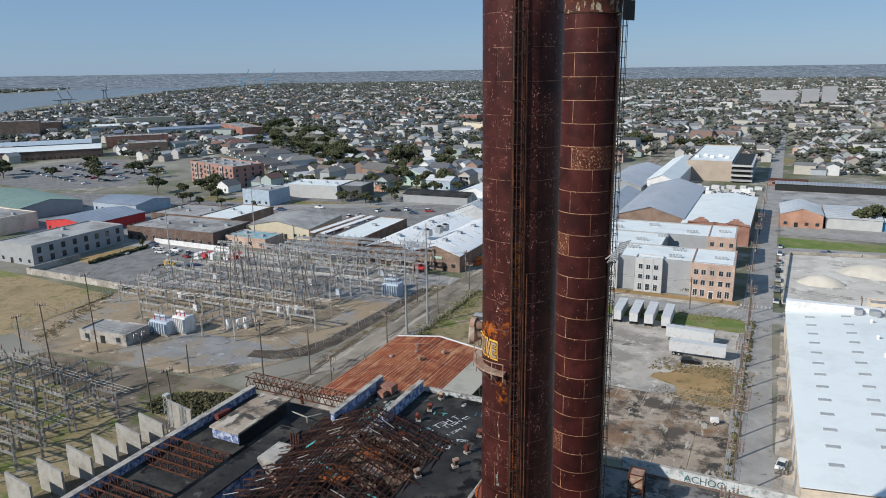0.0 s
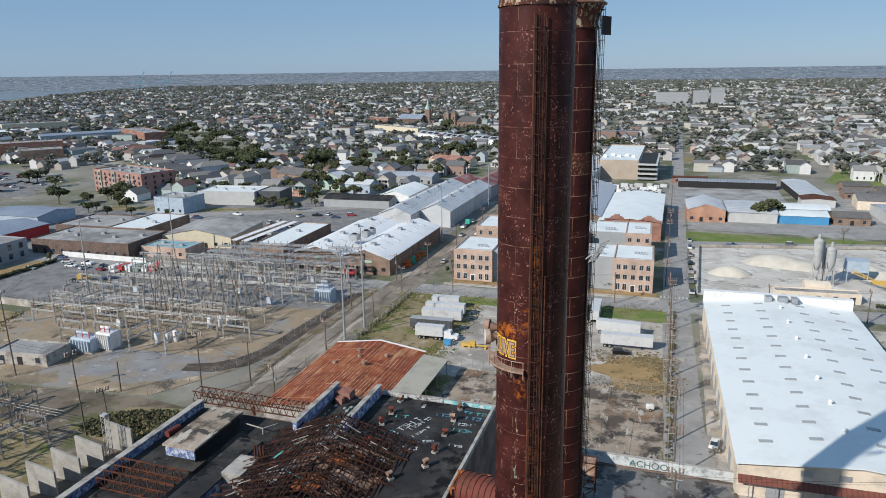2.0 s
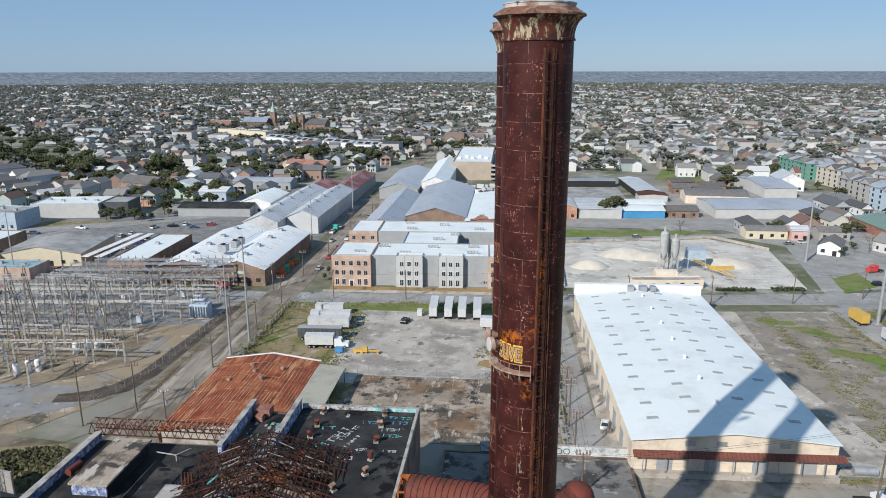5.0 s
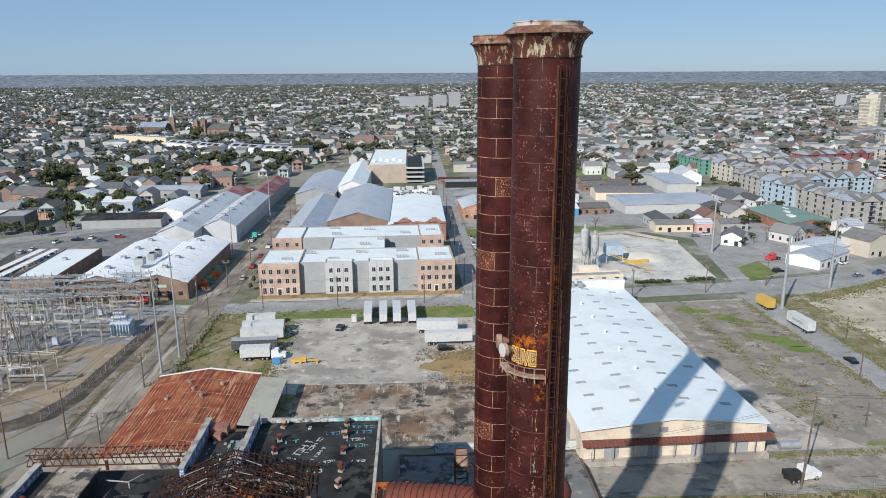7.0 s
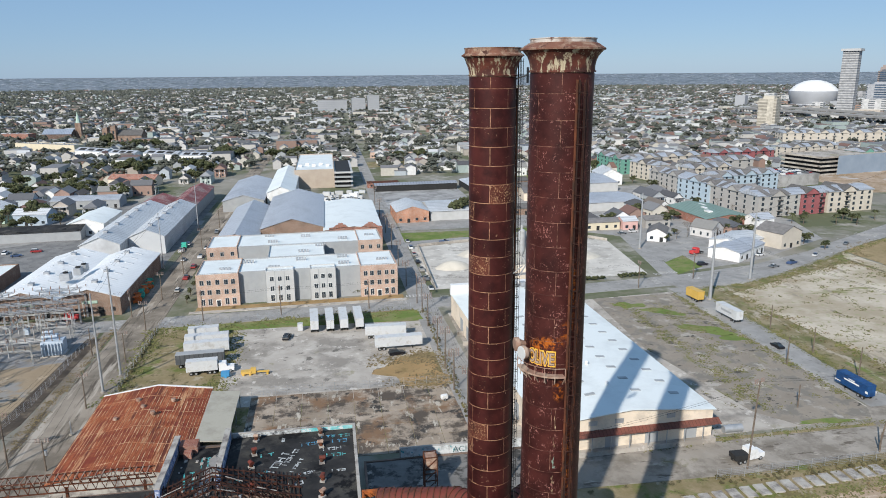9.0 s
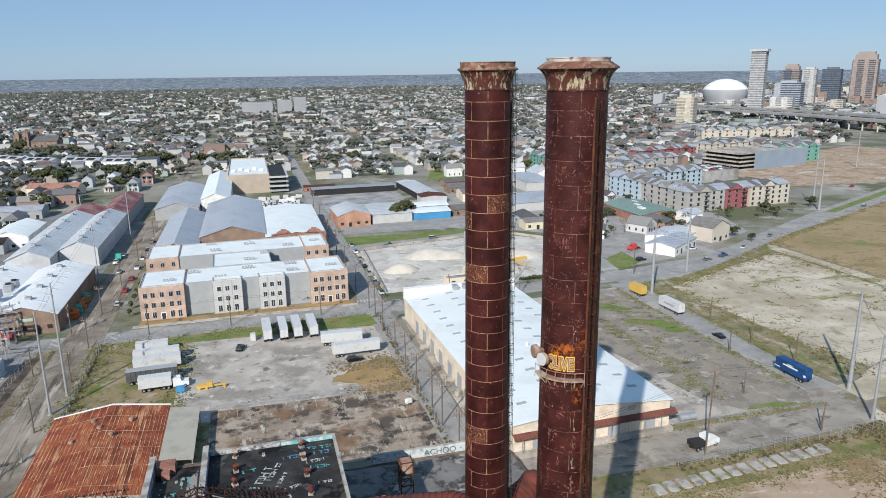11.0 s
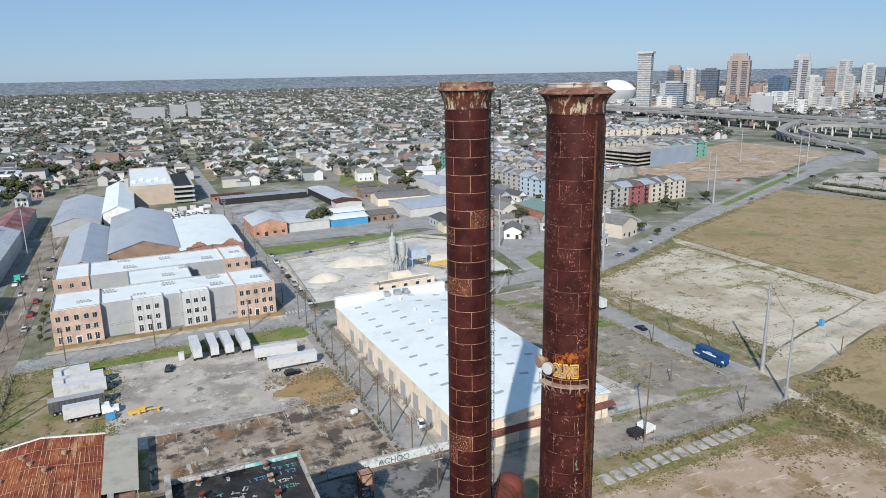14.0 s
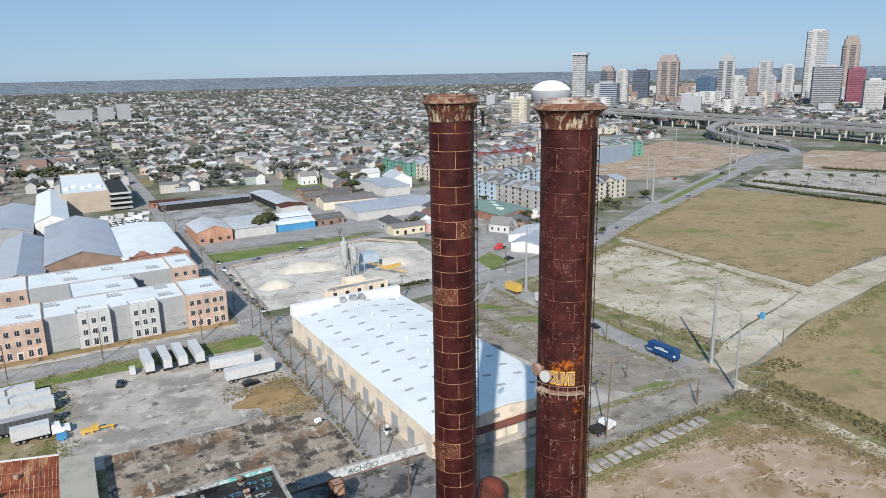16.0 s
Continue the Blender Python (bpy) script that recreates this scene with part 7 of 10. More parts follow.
for x, y, tn, k in ((171, 264, 30, 4), (182, 268, 30, 2), (167, 314, 8, 4), (163, 328, 8, 2), (150, 306, 4, 4), (176, 330, 8, 0), (180, 344, 8, 1), (139, 299, 0, 4), (122, 303, 0, 2), (196, 352, 8, 0), (186, 366, 8, 4), (198, 376, 8, 2)):
    house(x, y, tn, k)
for x, y, k, s in ((150, 270, 3, 0.5), (145, 254, 1, 0.45), (166, 300, 3, 0.7), (160, 292, 1, 0.6), (173, 302, 2, 0.5), (194, 286, 3, 0.6), (192, 274, 1, 0.8), (203, 258, 3, 0.5), (206, 238, 1, 0.6), (266, 277, 3, 0.7), (262, 283, 1, 0.7), (135, 297, 2, 0.6), (131, 300, 3, 0.6), (156, 268, 1, 0.35), (185, 284, 3, 0.5), (158, 318, 1, 0.8), (172, 340, 3, 0.7), (206, 340, 1, 0.6), (216, 292, 3, 0.4), (246, 292, 1, 0.4), (272, 294, 3, 0.4), (208, 402, 1, 0.8), (206, 430, 3, 0.8)):
    tree(x, y, k, s, "rounded green tree beside the shops", "street trees")
for x, y, s in ((212, 300, 0.7), (214, 312, 0.7), (213, 326, 0.7), (222, 293, 0.6), (236, 294, 0.6), (152, 258, 0.7), (160, 262, 0.8), (268, 296, 0.5), (205, 366, 0.8), (209, 384, 0.7)):
    bare_tree(x, y, s)


def palm(x, y, h=6.0, s=1.0):
    t = thing("palm", "palm tree with a ragged green head", "palm", group="palms", at=(x, y, 0), turn=rng.uniform(0, 360))
    b_ = B()
    tube(b_, (0, 0, 0), (0.15, 0, h), 0.22, 0.15, 7)
    part("trunk", b_, "bark", t)
    b_ = B()
    for k in range(18):
        a, lift = 2 * math.pi * k / 18 + rng.uniform(-0.1, 0.1), rng.uniform(-0.2, 0.9)
        o, sd = Vector((math.cos(a), math.sin(a), 0)), Vector((-math.sin(a), math.cos(a), 0))
        p = [Vector((0.15, 0, h)) + o * (2.0 * s * u) + Vector((0, 0, s * (lift * 1.3 * u - 1.5 * u * u))) for u in (0, 0.35, 0.7, 1.0)]
        for i in range(3):
            w0, w1 = (0.12, 0.34, 0.3, 0.04)[i] * s, (0.12, 0.34, 0.3, 0.04)[i + 1] * s
            q = [b_.verts.new(v_) for v_ in (p[i] - sd * w0, p[i] + sd * w0, p[i + 1] + sd * w1, p[i + 1] - sd * w1)]
            b_.faces.new(q)
    part("fronds", b_, "foliage", t)


for x, y in ((186, 258), (204, 274), (230, 281), (234, 277), (251, 274), (260, 270), (279, 280), (181, 262)):
    palm(x, y, 5.5, 1.2)
for k in range(9):
    palm(400 + 11 * k, 312 - 10 * k, 7, 1.4)

# ---- industrial buildings beyond the substation ----
M["teal_roof"] = mat("teal_roof", (0.2, 0.34, 0.38), (0.25, 0.39, 0.43), 0.2, 0.7)
M["slate_roof"] = mat("slate_roof", (0.2, 0.24, 0.3), (0.25, 0.29, 0.36), 0.1, 0.6, ribs=(0, 0.5))
M["red_wall"] = mat("red_wall", (0.5, 0.04, 0.04), (0.55, 0.06, 0.06), 0.3, 0.7)
M["pale_blue_wall"] = mat("pale_blue_wall", (0.34, 0.41, 0.48), (0.39, 0.46, 0.53), 0.3, 0.8, stain=(0.3, 0.36, 0.42), stain_scale=0.5, cover=0.4)
g1 = shop("gray_office", "grey two-storey office building with tall windows", -259, 154, 22, 44, 8, 0, "gray_wall", "flat_gray_roof")
for s in range(2):
    for k in range(8):
        window_unit(g1, 11, -19 + 5.4 * k, 2.2 + 3.8 * s, 1.6, 2.2, "x", "dark", simple=True)
shop("red_blue_building", "workshop with a slate-blue roof and red front", -291, 196, 30, 34, 5, 0, "red_wall", "slate_roof", 2.0, "y")
shop("blue_roof_shed", "shed with slate-blue metal roof", -312, 236, 34, 24, 5, 0, "pale_blue_wall", "slate_roof", 2.0, "x")
shop("green_roof_hall", "long hall with a pale green metal roof", -372, 212, 70, 34, 6, -12, "gray_wall", "green_metal", 3.0, "x")
shop("dark_brick_works", "long dark brick works with flat grey roof", -228, 196, 50, 26, 6, 3, "dark_brick", "flat_gray_roof")
shop("brick_works", "brick works with grey patched roof", -252, 222, 30, 26, 6, 3, "dark_brick", "flat_gray_roof")
shop("white_roof_works", "works with a bright white flat roof", -226, 226, 20, 34, 6.4, 3, "brown_brick", "white_roof")
shop("tan_hall", "tan gabled hall with a white pediment", -190, 226, 34, 34, 5, 8, "yellow_wall", "flat_gray_roof", 3.2, "y")
shop("teal_office", "small tan office with a teal edged flat roof", -190, 197, 22, 13, 4, 2, "tan_brick", "teal_roof")
shop("brick_store", "narrow brick store with white flat roof", -147, 225, 15, 46, 5, 2, "brown_brick", "white_roof")
shop("pale_blue_office", "pale blue three-storey block with small windows", -252, 280.5, 20, 18, 8.5, -2, "pale_blue_wall", "flat_gray_roof")
shop("white_block", "long pale windowless block", -238, 313, 36, 22, 7.5, 8, "light_panel", "white_roof", plain=True)
M["dark_panel"] = mat("dark_panel", (0.07, 0.075, 0.08), (0.1, 0.105, 0.11), 0.3, 0.4)
shop("dark_cube", "dark grey glass-fronted extension block", -213, 318, 14, 18, 7.5, 8, "dark_panel", "flat_gray_roof")
shop("black_shed", "long low shed with black roof and white lights", -158, 322, 40, 18, 4.6, 3, "gray_wall", "black_roof", 1.6, "x", plain=True)
shop("white_vault_shed", "shed with a rounded white roof", -138, 340, 18, 34, 6, 0, "white_paint", "white_roof", 3.0, "y")
shop("long_gray_shed", "long grey metal shed", -163, 412, 40, 16, 5, 0, "gray_wall", "gray_metal_roof", 2.0, "x")
shop("brick_house", "low orange brick house", -215, 345, 20, 12, 4, -8, "orange_brick", "shingle", 1.8, "x")
shop("white_roof_long", "very long shed with a patchy white roof", -613, 363, 150, 34, 8, 50, "dark_brick", "white_roof", 3.0, "x")
shop("blue_roof_long", "long shed with a pale blue metal roof", -660, 402, 130, 28, 8, 50, "gray_wall", "pale_blue_wall", 3.0, "x")
shop("brick_row_works", "four-storey brown brick works with white trim", -532, 446, 34, 26, 11, 50, "brown_brick", "flat_gray_roof")
shop("brick_row_works", "tall brown brick works beside a car park", -596, 490, 60, 24, 12, 50, "red_brick", "flat_gray_roof")
shop("blue_row_works", "long blue-grey metal works", -650, 610, 90, 20, 9, 60, "pale_blue_wall", "slate_roof", 2.0, "x")
shop("brown_mill", "tall windowless brown mill building", -800, 500, 40, 26, 22, 50, "brown_brick", "flat_gray_roof")
shop("brown_mill", "broad brown mill building near the river", -860, 560, 60, 30, 15, 50, "dark_brick", "flat_gray_roof")
shop("white_roof_depot", "low depot with a white roof", -800, 640, 70, 24, 7, 55, "gray_wall", "white_roof", 2.0, "x")
shop("tan_block", "long tan three-storey block", -830, 710, 80, 20, 12, 55, "yellow_wall", "flat_gray_roof")
shop("low_brick_block", "low brick block with a grey roof", -480, 230, 46, 28, 6, -12, "brown_brick", "flat_gray_roof")
shop("cream_block", "cream two-storey block with a flat pale roof", -330, 170, 30, 22, 8, 0, "cream_wall", "flat_gray_roof")
shop("brick_tower_works", "old red brick works with a square tower", -560, 610, 90, 24, 14, -33, "red_brick", "flat_gray_roof")
M["pink_brick"] = mat("pink_brick", (0.34, 0.19, 0.155), (0.4, 0.235, 0.195), 0.2, 0.85, stain=(0.28, 0.15, 0.12), stain_scale=0.4, cover=0.4)
stg = thing("brick_apartments", "five-storey salmon brick apartment building with pale bays and balconies", "apartment building", at=(-325.5, 328.5, 0), turn=-16)
b_ = B()
flat_block(b_, -27, 27, -12, 12, 14.2, 0.8)
part("wall", b_, "pink_brick", stg)
roof_plate(stg, -26.6, 26.6, -11.6, 11.6, 14.3, "flat_gray_roof")
for k in range(10):
    x = -24.3 + 5.4 * k
    if k % 3 == 1:
        b_ = B()
        box(b_, x - 1.6, x + 1.6, -12.9, -12.0, 0, 14.4)
        part("bay", b_, "coping", stg, "pale projecting bay")
    for s in range(4):
        window_unit(stg, x, -12.9 if k % 3 == 1 else -12, 2.0 + 3.4 * s, 1.7, 1.7, "-y", "white_paint", simple=True)
        if k % 3 == 2:
            b_ = B()
            box(b_, x - 1.8, x + 1.8, -13.3, -12.0, 3.4 * s + 0.3, 3.4 * s + 0.5)
            box(b_, x - 1.8, x + 1.8, -13.3, -13.2, 3.4 * s + 0.5, 3.4 * s + 1.4)
            part("balcony", b_, "coping", stg)
for k in range(4):
    for s in range(4):
        window_unit(stg, 27, -9 + 6 * k, 2.0 + 3.4 * s, 1.5, 1.7, "x", "white_paint", simple=True)
for k in range(9):
    b_ = B()
    x, y = -22 + 5.5 * k, 5 - 10 * (k % 2)
    box(b_, x - 1.4, x + 1.4, y - 1.0, y + 1.0, 14.4, 15.5)
    part("roof_unit", b_, "galvanised", stg)
for k in range(11):
    t = house(-435 + 15.5 * k, 462 - 10.6 * k, -33 + 90 * 0, 0, 1.0)
shop("row_house", "brick row house with steep dark roofs", -235, 385, 30, 14, 7, -20, "brown_brick", "shingle", 4.0, "x", "house")
shop("green_house", "tall pale green house with gables", -200, 372, 16, 12, 8, -10, "mint", "pale_metal_roof", 3.0, "y", "house")
shop("pale_green_house", "pale green corner house", -176, 362, 18, 12, 6, -6, "pale_blue_wall", "pale_metal_roof", 2.5, "x", "house")
church = thing("church", "brown stone church with two square towers", "church", at=(-263, 836, 0), turn=-10)
b_ = B()
gable_wall(b_, 0, 34, -2, 14, 0, 11, 17, "x")
part("nave", b_, "brown_brick", church)
b_ = B()
gable(b_, 0, 34, -2, 14, 11.03, 17.03, "x", 0.3, 0.5)
part("roof", b_, "shingle", church)
for x, h in ((-8, 20), (2, 22)):
    b_ = B()
    box(b_, x - 3, x + 3, -4, 2, 0, h)
    for u in (x - 2.8, x + 2.8):
        for v_ in (-3.8, 1.8):
            box(b_, u - 0.6, u + 0.6, v_ - 0.6, v_ + 0.6, h, h + 1.4)
    tower = part("bell_tower", b_, "brown_brick", church)
    b_ = B()
    lathe(b_, x, -1, [(2.6, h), (2.5, h + 1.0), (1.7, h + 2.4), (0.2, h + 3.4)], 12)
    part("dome", b_, "shingle", tower)
    for z in (h - 7, h - 13):
        window_unit(church, x, -4, z, 1.6, 3.4, "-y", "coping", simple=True)
for x in (10, 17, 24, 31):
    window_unit(church, x, -2, 5.5, 1.6, 4.5, "-y", "coping", simple=True)
spire = thing("church_spire", "dark church tower with a pale green pointed spire", "church", at=(-324, 910, 0))
b_ = B()
box(b_, -3.4, 3.4, -3.4, 3.4, 0, 22)
part("tower", b_, "brown_brick", spire)
b_ = B()
lathe(b_, 0, 0, [(3.2, 22), (2.2, 26), (0.15, 36)], 8)
part("spire", b_, "mint", spire, "pale green copper spire")
shop("gray_nave", "grey gabled church nave beside a spire", -346, 906, 36, 16, 9, -8, "dark_brick", "slate_roof", 6.0, "x")
shop("brick_school", "red brick school with a flat roof", -388, 890, 34, 16, 11, -12, "red_brick", "flat_gray_roof")
shop("cream_block", "long cream three-storey block", -304, 752, 84, 14, 10, -30, "yellow_wall", "flat_gray_roof")
for x, y, w_, tn in ((-245, 704, 44, -35), (-208, 675, 33, -33), (-170, 662, 40, -30), (-135, 640, 30, -18)):
    row = shop("row_building", "long white two-storey row with solar panels on a grey roof", x, y, w_, 13, 6.5, tn, "white_paint", "gray_metal_roof", 2.6, "x")
    for k in range(3):
        b_ = B()
        u = -w_ * 0.3 + w_ * 0.28 * k
        beam(b_, (u, -5.6, 7.15), (u, -1.6, 8.8), w_ * 0.2, 0.12)
        part("solar_panel", b_, "dark", row)
shop("red_roof_row", "long low house with a dull red roof", -157, 500, 36, 12, 5, -14, "cream_wall", "red_brick", 3.0, "x")
woods = random.Random(91)
for x0, y0, x1, y1, deep, n_ in ((-276, 598, -225, 573, 26, 9), (-206, 567, -159, 538, 34, 12), (-130, 550, -108, 545, 26, 8), (-270, 790, -191, 735, 20, 9), (-122, 646, -98, 618, 22, 8), (-72, 626, -11, 611, 24, 8), (-350, 440, -300, 450, 26, 7), (-480, 520, -380, 476, 34, 13), (-268, 455, -250, 450, 20, 4)):
    for k in range(n_):
        u = (k + woods.random()) / n_
        tree(x0 + (x1 - x0) * u + woods.uniform(-4, 4), y0 + (y1 - y0) * u + woods.uniform(0, deep), None, woods.uniform(0.9, 1.35))
for x, y, k, s in ((-206, 304, 3, 0.8), (-211, 302, 1, 0.7), (-187, 315, 1, 0.9), (-190, 296, 3, 0.7), (-196, 300, 0, 0.7), (-182, 310, 3, 0.7)):
    tree(x, y, k, s)
for x, y, k, s in ((-232, 172, 3, 0.5), (-300, 285, 1, 0.9), (-318, 296, 0, 0.9), (-340, 280, 2, 0.9), (-300, 262, 1, 0.8), (-420, 300, 0, 1.0), (-450, 320, 2, 1.0), (-470, 300, 1, 1.0), (-430, 340, 0, 1.1), (-490, 350, 2, 1.0), (-395, 330, 1, 1.0), (-235, 352, 1, 0.8), (-226, 360, 0, 0.8), (-180, 345, 1, 0.8), (-190, 352, 3, 0.9), (-160, 352, 1, 0.8), (-150, 372, 3, 0.9), (-205, 335, 3, 0.8), (-245, 262, 3, 0.7), (-280, 255, 3, 0.8)):
    tree(x, y, k, s)
for x, y, s in ((-190, 362, 0.9), (-310, 300, 1.0), (-352, 292, 1.0), (-370, 310, 1.0), (-455, 360, 1.0)):
    bare_tree(x, y, s)
sheet("car_park", [(-560, 300), (-420, 270), (-390, 330), (-520, 400)], 0.03, "asphalt", "grey car park with rows of cars and trees", "lot")
sheet("verge_11", [(-300, 270), (-180, 290), (-180, 300), (-300, 284)], 0.04, "grass", "grass verge beside the road", "grass")
sheet("road_11", [(-700, 178), (-420, 196), (-300, 246), (-200, 296), (-120, 350), (-84, 352), (-84, 340), (-116, 338), (-196, 284), (-296, 234), (-416, 184), (-700, 160)], ST + 0.015, "street", "curving street beyond the works", "road")
b_ = B()
for a in ((-240, -188, 123.6, 124.0), (-240.3, -240, 123.6, 147)):
    box(b_, *a, 0, 2.4)
solid("yard_wall", b_, "concrete", "pale concrete wall round the equipment lot", "wall", kind="structure")
b_ = B()
box(b_, -234, -190, 180.4, 180.8, 0, 2.2)
solid("yard_wall", b_, "white_paint", "white fence behind the equipment lot", "wall", kind="structure")
verts, faces = [], []
for k in range(120):
    clump(verts, faces, (-229.5 - 0.1 * (k % 3), 143 + k * 0.25, 0.8 + rng.uniform(-0.3, 0.3)), 0.9)
me = bpy.data.meshes.new("hedge")
me.from_pydata(verts, [], faces)
me.materials.append(M["foliage"])
tagged(new("hedge", me), "clipped dark green hedge beside a dry lawn", "hedge")

# ---- substation ----
M["steel_gray"] = mat("steel_gray", (0.4, 0.4, 0.385), (0.5, 0.5, 0.485), 0.6, 0.55, 0.2, stain=(0.28, 0.25, 0.215), stain_scale=0.3, cover=0.35, bump=0.03, vary=0.15)
M["dark_steel"] = mat("dark_steel", (0.24, 0.235, 0.225), (0.36, 0.355, 0.34), 0.6, 0.55, 0.2, stain=(0.14, 0.13, 0.12), stain_scale=0.8, cover=0.35, bump=0.03, vary=0.2)
M["blast_concrete"] = mat("blast_concrete", (0.33, 0.315, 0.285), (0.39, 0.375, 0.345), 0.5, 0.9, stain=(0.27, 0.255, 0.225), stain_scale=0.4, cover=0.4)
M["rust_orange"] = mat("rust_orange", (0.5, 0.2, 0.06), (0.56, 0.25, 0.09), 0.4, 0.7)
M["tank_gray"] = mat("tank_gray", (0.4, 0.46, 0.52), (0.46, 0.52, 0.58), 0.6, 0.5, bump=0.03)
M["insulator"] = mat("insulator", (0.2, 0.13, 0.1), (0.26, 0.18, 0.14), 2.0, 0.3)
rs_ = random.Random(5)


def lattice(bm_, a, c, w, n_, t=0.09):
    """A square lattice strut from a to c: four chords and zigzag lacing."""
    a, c = Vector(a), Vector(c)
    d = (c - a)
    s = d.normalized().cross(Vector((0, 0, 1)))
    s = s.normalized() if s.length > 1e-3 else Vector((1, 0, 0))
    u = s.cross(d.normalized())
    cs = [s * x * w / 2 + u * y * w / 2 for x, y in ((-1, -1), (1, -1), (1, 1), (-1, 1))]
    for q in cs:
        beam(bm_, a + q, c + q, t)
    for i in range(n_):
        p0, p1 = a + d * (i / n_), a + d * ((i + 1) / n_)
        for k in range(4):
            q0, q1 = cs[k], cs[(k + 1) % 4]
            if i % 2:
                q0, q1 = q1, q0
            beam(bm_, p0 + q0, p1 + q1, t * 0.7)


def insulators(bm_, pts, h=1.2):
    for x, y, z in pts:
        tube(bm_, (x, y, z), (x, y, z + h), 0.13, 0.1, 6)
        for k in range(3):
            tube(bm_, (x, y, z + 0.2 + 0.3 * k), (x, y, z + 0.3 + 0.3 * k), 0.22, 0.14, 6)


def portal(x, y, w, h, turn=0.0, label="grey steel switchyard portal with insulators", mt="steel_gray"):
    t = thing("bus_portal", label, "switchgear", group="bus portals", at=(x, y, 0), turn=turn)
    for u in (-w / 2, w / 2):
        b_ = B()
        lattice(b_, (u, 0, 0), (u, 0, h), 0.3, max(4, int(h / 1.2)), 0.085)
        part("column", b_, mt, t)
    for z in (h, h * 0.62):
        b_ = B()
        lattice(b_, (-w / 2, 0, z), (w / 2, 0, z), 0.3, max(4, int(w / 1.5)), 0.085)
        part("crossbeam", b_, mt, t)
    b_ = B()
    insulators(b_, [(-w / 2 + w * (k + 0.5) / 4, 0, h + 0.2) for k in range(4)] + [(-w / 2 + w * (k + 0.5) / 3, 0, h * 0.62 + 0.2) for k in range(3)])
    part("insulator", b_, "insulator", t, kind="stuff")
    return t


first = portal(-150, 130, 9, 6.5)
spots = []
for r_, (yy, x0_, x1_, hh_) in enumerate(((182, -158, -98, 7.2), (176, -160, -98, 7.2), (168, -178, -98, 6.0), (158, -180, -112, 6.0), (148, -182, -100, 5.4), (138, -180, -104, 5.4), (128, -176, -112, 5.0), (117, -172, -104, 5.0), (105, -150, -116, 4.6))):
    x = x0_
    while x < x1_:
        spots.append((x + rs_.uniform(-0.6, 0.6), yy + rs_.uniform(-0.8, 0.8) + (x + 130) * 0.08, rs_.choice((0, 0, 0, 90))))
        x += 11.2
for x, y, tn in spots[1:]:
    copy_thing(first, pose(x, y, 0, 0, 0, tn))
first.matrix_basis = pose(spots[0][0], spots[0][1], 0, 0, 0, spots[0][2])
# tall A-frame line towers
M["pole_brown"] = mat("pole_brown", (0.2, 0.175, 0.145), (0.29, 0.26, 0.225), 0.6, 0.85, stain=(0.12, 0.1, 0.08), stain_scale=0.5, cover=0.4)
for x, y in ((-143, 131), (-137, 129), (-128, 133), (-119, 134), (-113, 131), (-146, 141)):
    t = thing("line_tower", "tall tapering A-frame line tower of brown-grey poles", "pylon", group="line towers", at=(x, y, 0), turn=rs_.uniform(-15, 15))
    for sx_ in (-1, 1):
        b_ = B()
        for dy in (-1, 1):
            tube(b_, (3.2 * sx_ * 0.9, dy * 4.0, 0), (2.6 * sx_, dy * 0.4, 20.5), 0.2, 0.12, 7)
        beam(b_, (2.8 * sx_, -2.2, 10.0), (2.8 * sx_, 2.2, 10.0), 0.16)
        part("leg", b_, "pole_brown", t)
    b_ = B()
    lattice(b_, (-4, 0, 20.2), (4, 0, 20.2), 0.6, 8)
    beam(b_, (-2.7, 0, 13.0), (2.7, 0, 19.6), 0.1)
    beam(b_, (2.7, 0, 13.0), (-2.7, 0, 19.6), 0.1)
    part("crossarm", b_, "steel_gray", t)
# pipe buses on posts
for k, (x0_, y0_, x1_, y1_, z) in enumerate(((-180, 118, -106, 124, 4.2), (-182, 126, -104, 132, 4.6), (-180, 150, -98, 157, 5.0), (-176, 163, -96, 170, 5.4), (-158, 186, -98, 190, 6.6), (-160, 173, -98, 178, 6.6))):
    t = thing("pipe_bus", "long tubular bus on grey steel posts", "switchgear", group="pipe buses")
    for dz in (-1.2, 0.0, 1.2):
        b_ = B()
        tube(b_, (x0_, y0_ + dz, z), (x1_, y1_ + dz, z), 0.065, n=6)
        part("bus", b_, "steel_gray", t)
    n_ = 9
    for i in range(n_):
        u = i / (n_ - 1)
        px_, py_ = x0_ + (x1_ - x0_) * u, y0_ + (y1_ - y0_) * u
        b_ = B()
        beam(b_, (px_, py_, 0), (px_, py_, z - 0.9), 0.22)
        beam(b_, (px_, py_ - 1.4, z - 0.9), (px_, py_ + 1.4, z - 0.9), 0.18)
        part("post", b_, "steel_gray", t)
        b_ = B()
        insulators(b_, [(px_, py_ + q, z - 0.8) for q in (-1.2, 0, 1.2)], 0.8)
        part("insulator", b_, "insulator", t, kind="stuff")


